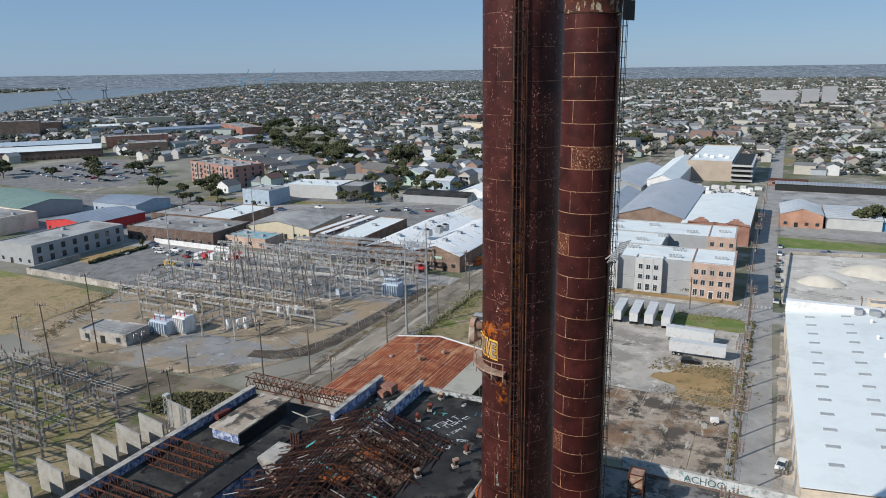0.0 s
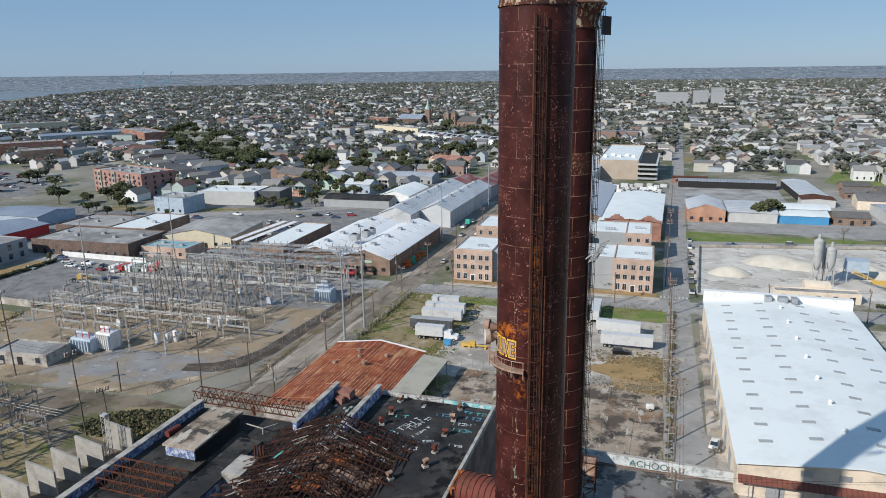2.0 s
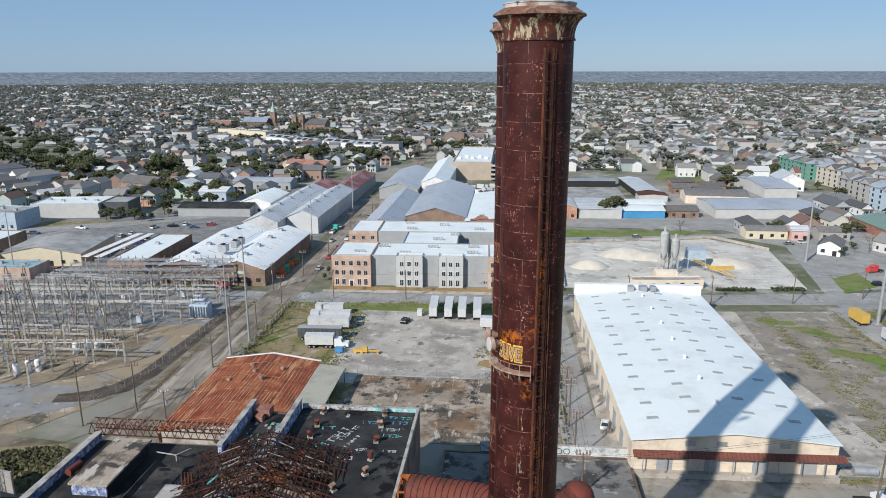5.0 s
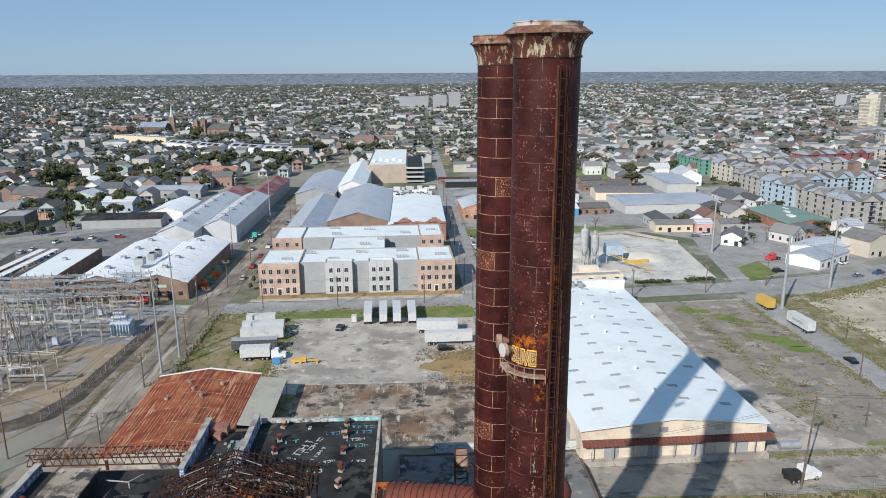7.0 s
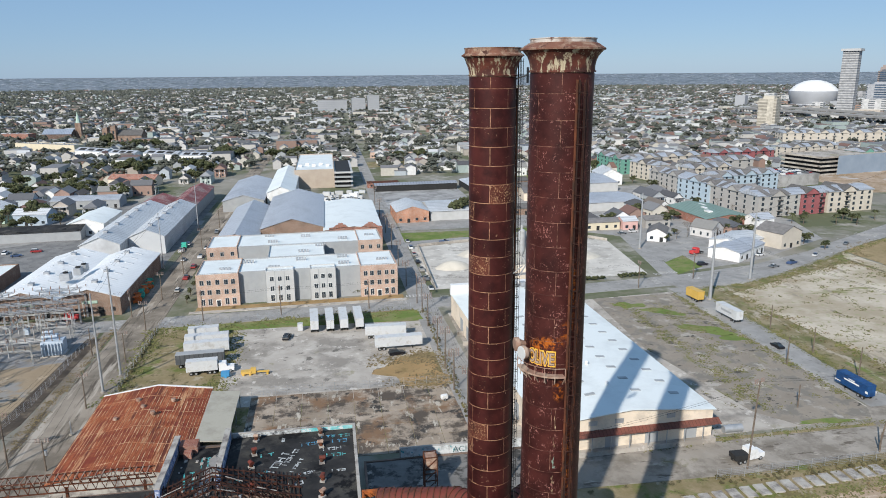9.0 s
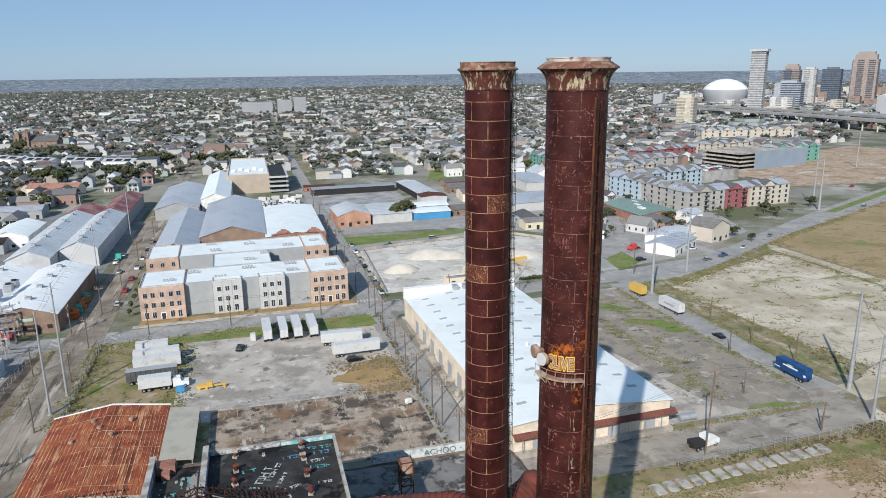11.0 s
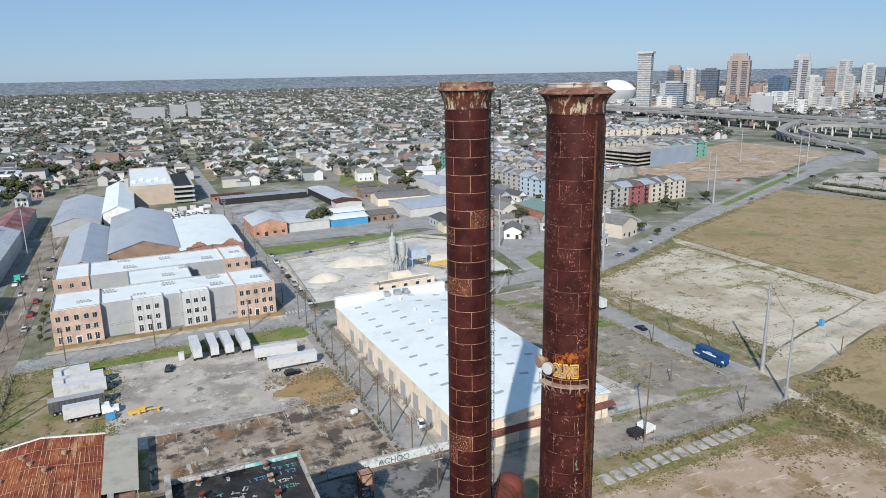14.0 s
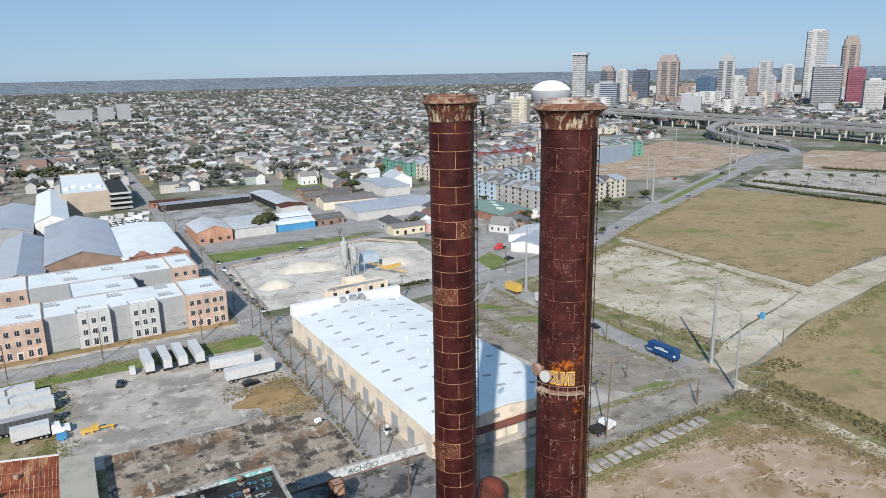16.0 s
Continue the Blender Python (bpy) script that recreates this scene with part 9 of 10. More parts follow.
def cab(x, y, turn, paint, label="white truck cab"):
    t = thing("truck", label, "truck", at=(x, y, 0), turn=turn)
    b_ = B()
    loft(b_, [[(q, -1.15, 0.6), (q, -1.15, z), (q, 1.15, z), (q, 1.15, 0.6)] for q, z in ((-1.6, 2.9), (0.3, 2.9), (0.7, 1.9), (2.4, 1.7))])
    part("cab", b_, paint, t)
    b_ = B()
    loft(b_, [[(q, -1.05, 1.95), (q, -1.05, z), (q, 1.05, z), (q, 1.05, 1.95)] for q, z in ((0.28, 2.8), (0.72, 1.97))])
    part("windscreen", b_, "glass", t)
    b_ = B()
    box(b_, -4.5, 2.0, -0.5, 0.5, 0.6, 0.9)
    part("chassis", b_, "dark", t)
    for u in (1.4, -2.8, -4.0):
        for v_ in (-0.95, 0.95):
            wheel(t, u, v_, 0.5, 0.4)
    return t


trailer(-54.4, 161.8, 4, 9.0)
trailer(-52.4, 155.2, 4, 12.6)
trailer(-51.6, 149.4, 4, 12.6)
trailer(-52, 140.8, 3, 13.0, "trailer_dark", "dark grey box trailer parked in the yard", "gray_wall")
trailer(-50.6, 135.0, 3, 8.2, label="white box truck body parked in the yard")
cab(-44.6, 135.3, 3, "white_paint", "white box truck cab beside its body")
for k, x in enumerate((-20.8, -15.9, -11.5, -6.6)):
    trailer(x, 166.8, 92, 12.6, "trailer_white" if k != 1 else "trailer_dark", "white box trailer backed against the verge" if k != 1 else "dark-sided box trailer backed against the verge")
trailer(1.3, 153.4, -3, 12.6)
trailer(4.3, 143.6, 2, 14.0)
b_ = B()
box(b_, -26, -24.4, 163, 164.8, 0.2, 2.4)
solid("site_shed", b_, "trailer_white", "small white site shed", "shed")
car(-29.1, 157.5, 80, 1, "black_paint", "black car parked alone in the yard")
car(25.3, 95, 80, 0, "white_paint", "white sedan parked beside the warehouse")
gen = thing("towed_generator", "small white towed generator standing on stained concrete", "generator", at=(12.1, 107, 0.09), turn=15)
b_ = B()
box(b_, -0.9, 0.8, -0.55, 0.55, 0.45, 1.45)
bmesh.ops.bevel(b_, geom=b_.edges[:], offset=0.08, segments=1, affect="EDGES")
part("casing", b_, "white_paint", gen)
b_ = B()
beam(b_, (0.8, 0, 0.5), (1.9, 0, 0.45), 0.1)
part("drawbar", b_, "dark", gen)
for v_ in (-0.62, 0.62):
    wheel(gen, -0.1, v_, 0.34, 0.2)
car(3.2, 138.6, 10, 1, "black_paint", "dark car parked by a white trailer")
cab(71.4, 68.6, 12, "white_paint", "white flatbed truck beside a leaning pole")
b_ = B()
box(b_, 66.6, 69.8, 66.9, 69.3, 0.95, 2.0)
o = solid("truck_bed", b_, "dark", "black load on a flatbed truck", "truck bed")
t = trailer(115.4, 93.0, 93, 10.2, "blue_paint", "dark blue container trailer standing in the lane", "blue_paint")
for u0, u1, z0_, z1_ in ((-2.6, 2.4, 2.75, 3.15), (-1.0, 1.0, 3.3, 3.55), (3.4, 5.4, 1.6, 1.85), (-5.4, -4.6, 2.0, 2.6)):
    for v0 in (-1.3, 1.285):
        b_ = B()
        box(b_, u0, u1, v0, v0 + 0.015, z0_, z1_)
        part("marking_bar", b_, "white_paint", t, "plain white marking bar")
b_ = B()
for k, (u, w_) in enumerate(((-1.2, 1.6), (0.4, 1.0), (1.6, 0.8))):
    box(b_, u, u + w_, -1.33, -1.3, 2.4, 2.9)
sg = part("painted_mark", b_, "white_paint", t)
t = trailer(114.8, 149.8, 94, 11, "trailer_white", "pale grey trailer standing in the lane")
for v0 in (-1.3, 1.285):
    b_ = B()
    box(b_, -3.0, 2.6, v0, v0 + 0.015, 2.3, 3.0)
    part("marking_bar", b_, "gray_wall", t, "plain grey marking bar")
trailer(113.4, 169.5, 98, 7, "amber", "yellow box trailer standing in the lane", "amber")
car(114.8, 123.7, 92, 0, "black_paint", "black car driving along the lane")
for x, y, tn in ((224.7, 233.5, 40), (381.3, 340.5, 28), (130.9, 274.2, 10), (138.1, 277, 10), (167.4, 203.5, 15), (196.6, 217, 38), (178, 207, 25), (173, 222, 20), (140, 212, 10), (-83.1, 278.9, 90), (-82, 292, 90), (-79, 262, 90), (64, 281, 12), (40, 273, 12), (330, 280, 28), (450, 352, 28)):
    car(x, y, tn)
for x, y in ((-195, 152), (-188, 158), (-197, 173), (-205, 172), (-213, 172.6), (-201, 167), (-224, 173), (-209, 167), (-217, 168), (-232, 178), (-193, 168), (-230, 160)):
    car(x, y, rs_.uniform(0, 180))
for r_ in range(5):
    for k in range(12):
        if rs_.random() < 0.8:
            car(-530 + 10 * k + 3 * r_, 318 + 15 * r_ - 2.6 * k, 78, z=-0.05, wheels=False)
for r_ in range(3):
    for k in range(13):
        if rs_.random() < 0.85:
            u, v_ = -22 + 3.6 * k, -11 + 10.5 * r_
            c_, s_ = math.cos(radians(11)), math.sin(radians(11))
            car(304 + u * c_ - v_ * s_, 408 + u * s_ + v_ * c_, 101, z=7.95, wheels=False)
for k in range(14):
    car(-16 + 1.7 * (k % 7) * 2, 400 + 6 * (k // 7), 90, 1, "white_paint", "white van parked behind the halls")
for k in range(7):
    car(22.3, 200 + 13 * k, 90)
    car(-72.5, 215 + 17 * k, 90)
for k in range(10):
    car(-176 + 1.2 * k, 218 + 4.2 * k, 10)
# yellow machine and blue compressor in the yard, coloured lifts by the sheds
b_ = B()
for a in ((-40, -37.2, 131, 132.4, 0.5, 1.3), (-37.4, -36, 131.1, 132.3, 0.5, 2.0), (-36, -32.5, 131.5, 131.9, 0.6, 1.0)):
    box(b_, *a)
for u in (-39.4, -37.6, -33):
    tube(b_, (u, 130.9, 0.35), (u, 132.5, 0.35), 0.35, n=10)
solid("yellow_loader", b_, "amber", "small yellow loader parked in the yard", "machine")
b_ = B()
box(b_, -45.2, -43, 130.6, 132.2, 0.4, 1.6)
tube(b_, (-44, 130.5, 0.35), (-44, 132.3, 0.35), 0.35, n=10)
solid("compressor", b_, "blue_metal", "blue towable compressor in the yard", "machine")
M["lift_green"] = mat("lift_green", (0.05, 0.4, 0.3), (0.06, 0.45, 0.34), 1, 0.5, bump=0)
M["lift_orange"] = mat("lift_orange", (0.7, 0.16, 0.03), (0.75, 0.2, 0.05), 1, 0.5, bump=0)
for k in range(16):
    x, y = -84.5 + rs_.uniform(-0.8, 0.8), 203 + 1.6 * k
    b_ = B()
    box(b_, x - 1.0, x + 1.0, y - 0.5, y + 0.5, 0.3, 0.9)
    beam(b_, (x - 0.8, y, 0.9), (x + 0.8, y, 2.3), 0.16)
    beam(b_, (x + 0.8, y, 0.9), (x - 0.8, y, 2.3), 0.16)
    box(b_, x - 1.0, x + 1.0, y - 0.45, y + 0.45, 2.3, 2.45)
    for u in (-0.7, 0.7):
        tube(b_, (x + u, y - 0.5, 0.28), (x + u, y + 0.5, 0.28), 0.28, n=8)
    solid("scissor_lift", b_, rs_.choice(("lift_green", "lift_orange", "lift_orange")), "bright scissor lift parked beside the brick shed", "lift", group="lifts")
b_ = B()
box(b_, -104, -100, 196, 196.1, 0, 0.1)
cab(-101.5, 187.5, 5, "red_wall", "bright red truck on the cross street")
cab(146.3, 230, 200, "red_wall", "red truck parked by the garage")
cab(-196, 153, 20, "amber", "yellow wheeled crane in the equipment lot")
cab(-83, 286, 90, "lift_green", "green truck on the side street")
for k in range(6):
    b_ = B()
    box(b_, -196 + 3 * k, -193.4 + 3 * k, 166 + k, 171 + k, 0, 2.4)
    solid("container", b_, ("white_paint", "red_wall", "white_paint", "green_metal", "white_paint", "red_wall")[k], "storage container in the equipment lot", "container", group="lot containers")
b_ = B()
tube(b_, (71.5, 79.8, 0.9), (76, 79.8, 0.9), 0.9, n=14)
box(b_, 72, 75.5, 79.2, 80.4, 0, 0.3)
solid("steel_tank", b_, "galvanised", "grey cylindrical tank lying by the warehouse", "tank")
b_ = B()
box(b_, 168.6, 169.8, 99.4, 100.6, 0, 2.3)
solid("portable_toilet", b_, "blue_metal", "bright blue portable toilet by the dirt road", "toilet")

# ---- concrete plant ----
plant2 = thing("batch_plant", "concrete batching plant with two tall grey silos on legs", "batching plant", at=(63.6, 221.5, 0))
M["silo_gray"] = mat("silo_gray", (0.4, 0.41, 0.41), (0.46, 0.47, 0.47), 0.4, 0.6, stain=(0.34, 0.34, 0.33), stain_scale=0.4)
for x, y, r, z1 in ((0, 0, 1.6, 16.2), (4.4, 0.6, 1.6, 13.4), (2.2, 3.0, 1.1, 12.6)):
    b_ = B()
    lathe(b_, x, y, [(0.4, 5.5), (r, 8.2), (r, z1), (r * 0.6, z1 + 0.6), (0.3, z1 + 0.9)], 20)
    part("silo", b_, "silo_gray", plant2)
    b_ = B()
    for u in (-1, 1):
        for v_ in (-1, 1):
            beam(b_, (x + u * r * 0.8, y + v_ * r * 0.8, 0), (x + u * r * 0.8, y + v_ * r * 0.8, 9), 0.25)
        beam(b_, (x + u * r * 0.8, y - r * 0.8, 0.5), (x + u * r * 0.8, y + r * 0.8, 8), 0.14)
        beam(b_, (x - r * 0.8, y + u * r * 0.8, 0.5), (x + r * 0.8, y + u * r * 0.8, 8), 0.14)
    part("silo_frame", b_, "steel_gray", plant2)
    b_ = B()
    tube(b_, (x, y, z1 + 0.8), (x, y, z1 + 2.4), 0.5, n=10)
    part("dust_filter", b_, "silo_gray", plant2)
b_ = B()
box(b_, 11, 18, 6, 12, 4, 8)
for u in (11.2, 17.8):
    for v_ in (6.2, 11.8):
        beam(b_, (u, v_, 0), (u, v_, 4), 0.25)
part("aggregate_bin", b_, "pale_blue_wall", plant2, "pale blue aggregate bin on legs")
b_ = B()
lattice(b_, (12, 4, 5), (26, -6, 0.8), 0.8, 10)
part("conveyor", b_, "amber", plant2, "yellow inclined conveyor")
shop("plant_office", "low tan office with a brown roof", 61, 203, 26, 5, 3.0, 5, "cream_wall", "flat_gray_roof", 0.0)
b_ = B()
gable_wall(b_, 58, 66, 206.2, 212, 0, 4.2, 5.2, "x")
solid("plant_house", b_, "cream_wall", "small tan gatehouse with a brown roof", "building")
M["aggregate"] = mat("aggregate", (0.46, 0.425, 0.365), (0.54, 0.5, 0.43), 0.3, 0.95, fine=3, bump=0.4)
for x, y, r, h in ((54, 248, 13, 3.6), (36, 228, 8, 3.2), (62, 244, 9, 2.8), (92, 236, 12, 3.2), (84, 246, 9, 2.4)):
    b_ = B()
    n_ = 20
    rings = []
    for q, z in ((1.0, 0), (0.8, 0.3), (0.45, 0.78), (0.15, 0.97)):
        rings.append([b_.verts.new((x + r * q * (1 + rs_.uniform(-0.12, 0.12)) * math.cos(2 * math.pi * i / n_), y + 0.6 * r * q * (1 + rs_.uniform(-0.12, 0.12)) * math.sin(2 * math.pi * i / n_), z * h)) for i in range(n_)])
    for a, c in zip(rings, rings[1:]):
        for i in range(n_):
            j = (i + 1) % n_
            b_.faces.new((a[i], a[j], c[j], c[i])).smooth = True
    b_.faces.new(rings[-1])
    b_.faces.new(rings[0][::-1])
    solid("sand_heap", b_, "aggregate", "heap of pale sand in the batching yard", "sand pile", group="aggregate piles")
for a in ((56, 246, 60, 245.4), (83, 227.8, 93, 229.4)):
    b_ = B()
    beam(b_, (a[0], a[1], 0.7), (a[2], a[3], 0.7), 0.6, 1.4)
    solid("block_wall", b_, "amber", "yellow-painted block wall of an aggregate bay", "wall", group="bay walls")
b_ = B()
for a, c in (((26, 268, 0.6), (100, 284, 0.6)), ((24, 200, 0.6), (26, 268, 0.6)), ((100, 284, 0.6), (118, 262, 0.6))):
    beam(b_, a, c, 0.5, 1.2)
solid("yard_wall", b_, "concrete", "low pale concrete wall round the batching yard", "wall", kind="structure")
verts, faces = [], []
for x0_, y0_, x1_, y1_ in ((32, 197, 50, 197), (78, 199, 92, 200), (98, 201, 110, 202)):
    n_ = int((x1_ - x0_) * 3)
    for k in range(n_):
        clump(verts, faces, (x0_ + (x1_ - x0_) * k / n_, y0_ + (y1_ - y0_) * k / n_ + rng.uniform(-0.3, 0.3), rng.uniform(0.5, 1.5)), 0.7)
me = bpy.data.meshes.new("hedge")
me.from_pydata(verts, [], faces)
me.materials.append(M["foliage"])
tagged(new("hedge", me), "dark clipped hedge before the batching yard", "hedge")
for x in (-43.5, -42, -40.4, -26.5, -25.2, -12.2, -10.8, -8.4, -6.8, -5.2):
    palm(x, 198.2, 2.6, 0.8)
for k in range(5):
    tree(-66.5 - 0.3 * k, 200 + 9 * k, 3, 0.38, "small clipped street tree", "street trees")

# vehicles in the workshop yards
for x, y, tn in ((-168, 286, 10), (-163, 290, 95), (-156, 284, 20), (-176, 282, 80), (-150, 291, 5), (-182, 262, 90), (-180, 268, 88), (-128, 281, 0), (-240, 262, 10), (-234, 263, 12), (-228, 264, 8), (-205, 262, 95), (-152, 204, 3), (-146, 203, 0), (-176, 204, 92), (-212, 277, 5)):
    car(x, y, tn)

# pale storage boxes in the yard behind the white hall
rb = random.Random(5)
for k in range(16):
    b_ = B()
    x, y, w, d = -30 + 2.6 * k + rb.uniform(-1, 1), 402 + 14 * rb.random() + 12 * (k % 2), rb.uniform(2.4, 6), rb.uniform(2.4, 3.2)
    box(b_, -w / 2, w / 2, -d / 2, d / 2, 0, rb.uniform(1.8, 2.7))
    bmesh.ops.bevel(b_, geom=b_.edges[:], offset=0.08, segments=1, affect="EDGES")
    o = solid("storage_box", b_, rb.choice(("white_paint", "light_panel", "trailer_white")), "pale boxed equipment stored in a yard", "storage box", group="yard boxes")
    o.matrix_world = pose(x, y, 0, 0, 0, rb.uniform(-20, 20))

# ---- clutter on the plant's roofs ----
ROOF = 21.46


def roof_vent(x, y, z, lean=0.0):
    t = thing("roof_vent", "stubby rusted roof vent with a dented cowl", "roof vent", group="boiler house vents", at=(x, y, z), turn=rs_.uniform(0, 360))
    t.scale = (0.8, 0.8, 0.62)
    b_ = B()
    box(b_, -0.5, 0.5, -0.5, 0.5, 0, 0.5)
    part("curb", b_, "coping", t)
    b_ = B()
    tube(b_, (0, 0, 0.5), (lean, 0, 1.3), 0.38, 0.4, 12)
    part("neck", b_, "rust", t)
    b_ = B()
    tube(b_, (lean - 0.45, 0, 1.6), (lean + 0.55, 0.1, 1.75), 0.5, 0.42, 12)
    part("cowl", b_, "cap_rust" if rs_.random() < 0.6 else "duct_red", t)


for x, y in ((-27.6, 46.8), (-27.5, 50.6), (-27.6, 55.0), (-17.2, 55.2), (-17.1, 51.3), (-17.0, 46.4), (-16.8, 41.3), (-16.9, 37.3), (-27.0, 40.7), (-27, 35), (-20.4, 33)):
    roof_vent(x, y, ROOF, rs_.uniform(-0.2, 0.2))

# sprayed marks on the black roof: plain strokes
M["spray_white"] = mat("spray_white", (0.4, 0.42, 0.42), (0.5, 0.52, 0.52), 1.5, 0.8, stain=(0.08, 0.08, 0.085), stain_scale=1.6, cover=0.42, bump=0)
M["spray_teal"] = mat("spray_teal", (0.06, 0.36, 0.36), (0.1, 0.44, 0.44), 1.5, 0.8, stain=(0.06, 0.07, 0.075), stain_scale=1.4, cover=0.45, bump=0)
M["spray_blue"] = mat("spray_blue", (0.06, 0.24, 0.4), (0.09, 0.3, 0.46), 1.5, 0.8, stain=(0.06, 0.07, 0.075), stain_scale=1.4, cover=0.48, bump=0)


def spray(x, y, w, h, mt, n_, turn, z=ROOF + 0.012):
    """A row of n upright strokes and bows as one painted tag on a flat roof."""
    b_ = B()
    for i in range(n_):
        u = -w / 2 + w * (i + 0.5) / n_
        s_ = w / n_ * 0.42
        k = i % 4
        for a in (((u - s_, u - s_ * 0.45, -h / 2, h / 2),), ((u - s_, u + s_, h / 2 - 0.22, h / 2), (u - 0.12, u + 0.12, -h / 2, h / 2 - 0.22)), ((u - s_, u + s_, -h / 2, -h / 2 + 0.22), (u - s_, u + s_, h / 2 - 0.22, h / 2), (u + s_ * 0.45, u + s_, -h / 2 + 0.22, h / 2 - 0.22)), ((u - s_, u - s_ * 0.5, -h / 2, h / 2), (u - s_ * 0.5, u + s_, -0.11, 0.11)))[k]:
            box(b_, a[0], a[1], a[2], a[3], 0, 0.012)
    o = solid("roof_tag", b_, mt, "sprayed paint strokes on the black tar roof", "graffiti", group="roof tags")
    o.matrix_world = pose(x, y, z, 0, 0, turn)


for x, y, w, h, mt, n_, tn in ((-23.6, 47.8, 6.0, 1.3, "spray_white", 6, 68), (-21.8, 49, 5, 0.8, "spray_white", 7, 68), (-20.8, 46.5, 4, 0.6, "spray_white", 6, 68), (-20.8, 41.4, 2.4, 1.0, "spray_white", 3, 10), (-24.0, 36.8, 2.2, 1.0, "spray_white", 3, 10), (-22.6, 54.6, 2.2, 1.2, "spray_white", 1, 0), (-18.8, 52.6, 3.2, 1.0, "spray_blue", 4, 5), (-15.2, 50.5, 3.4, 0.9, "spray_white", 5, 5), (-14.8, 48.6, 3.2, 1.0, "spray_teal", 4, 0), (-14.2, 52.8, 2.6, 1.1, "spray_blue", 3, 0), (-13.9, 54.5, 3.0, 0.9, "spray_teal", 3, 0), (-16, 54.6, 2.4, 0.7, "spray_blue", 3, 0), (-25.6, 45, 1.6, 0.9, "spray_teal", 2, 30), (-29.5, 43.4, 1.8, 0.9, "spray_teal", 2, 20), (-25.5, 50.3, 2.4, 0.9, "spray_teal", 2, 10), (-19.2, 44, 2.6, 0.7, "spray_white", 4, 20), (-28.8, 39.4, 1.6, 0.8, "spray_white", 2, 15), (-17.5, 56, 5.0, 0.6, "spray_white", 8, 0), (-14.5, 44, 2.2, 0.6, "spray_white", 3, 0), (-18, 57, 0.5, 0.2, "spray_blue", 1, 0)):
    if y < 56:
        spray(x, y, w, h, mt, n_, tn)
for x, y, w, h, tn in ((-36.6, 46, 1.8, 5, 10), (-37.6, 38, 2.0, 3, -8), (-35.0, 51, 1.5, 3, 6)):
    spray(x, y, w, h, "spray_teal", 2, tn, 20.67)
# parapet of the boiler house with painted sections
for x0_, x1_, mt in ((-31.4, -20.5, "spray_white"), (-20.4, -11.6, "graffiti_teal")):
    b_ = B()
    box(b_, x0_, x1_, 56.48, 56.54, 21.55, 22.15)
    solid("painted_band", b_, mt, "sprayed lettering along the inside of a parapet", "graffiti")

# collapsed steel roof frame
wreck = thing("collapsed_roof", "collapsed roof of tangled rusty steel trusses and purlins", "wreckage")
AP = Vector((-32.5, 43.5, 23.6))


def truss(parent, a, c, depth, n_, t=0.16, mt="wreck_rust", name="truss"):
    b_ = B()
    a, c = Vector(a), Vector(c)
    dn = Vector((0, 0, -depth))
    beam(b_, a, c, t)
    beam(b_, a + dn, c + dn, t)
    for i in range(n_):
        p, q = a.lerp(c, i / n_), a.lerp(c, (i + 1) / n_)
        beam(b_, p + dn, p, t * 0.7)
        beam(b_, (p + dn) if i % 2 else p, q if i % 2 else (q + dn), t * 0.6)
    beam(b_, c + dn, c, t * 0.7)
    part(name, b_, mt, parent)


rw = random.Random(11)
for k in range(12):
    y = 43.0 - 2.2 * k
    sag = 0.12 * k + rw.uniform(-0.4, 0.4)
    ridge = Vector((-32.6 + 0.35 * k, y, 24.4 - sag))
    truss(wreck, ridge, (-43.5 + rw.uniform(-0.6, 0.6), y - 0.4, 20.2 - sag), 0.9, 9)
    truss(wreck, ridge, (-20.0 + rw.uniform(-0.8, 0.8), y - 0.6, 21.6 - 0.5 * sag), 0.9, 9)
for s_ in range(2):
    for k in range(16):
        u = (k + 0.5) / 16
        x0_, z0_ = (-32.6 - 10.6 * u, 24.5 - 4.2 * u) if s_ == 0 else (-32.4 + 12.2 * u, 24.5 - 2.9 * u)
        b_ = B()
        last_ = Vector((x0_, 43.5, z0_ + 0.1))
        for q in range(1, 10):
            p = Vector((x0_ + 0.3 * q + rw.uniform(-0.15, 0.15), 43.5 - 2.9 * q, z0_ + 0.1 - 0.13 * q + rw.uniform(-0.25, 0.2)))
            beam(b_, last_, p, 0.12)
            last_ = p
        part("purlin", b_, "wreck_rust", wreck)
for k in range(66):
    left = k % 3 != 0
    u, v_ = rw.random(), rw.random()
    x0_, z0_ = (-32.8 - 10 * u, 24.6 - 4.1 * u) if left else (-32 + 11.5 * u, 24.5 - 2.8 * u)
    y = 43 - 26 * v_
    b_ = B()
    dl = rw.uniform(1.2, 3.4)
    dx = (-1 if left else 1) * dl * 0.9
    beam(b_, (x0_, y, z0_ + 0.2 - 0.9 * v_), (x0_ + dx, y - rw.uniform(0.1, 0.9), z0_ + 0.2 - 0.9 * v_ - dl * (0.36 if left else 0.22)), 0.13, 0.06)
    part("roof_batten", b_, "coping" if rw.random() < 0.35 else "wreck_rust", wreck)
for k in range(52):
    b_ = B()
    p = Vector((rw.uniform(-41, -20), rw.uniform(18, 41), rw.uniform(19.6, 22.6)))
    q = p + Vector((rw.uniform(-3, 3), rw.uniform(-3, 3), rw.uniform(-1.4, 1.4)))
    beam(b_, p, q, rw.choice((0.08, 0.12, 0.18)))
    part("loose_bar", b_, "wreck_rust" if rw.random() < 0.85 else "spray_teal", wreck)
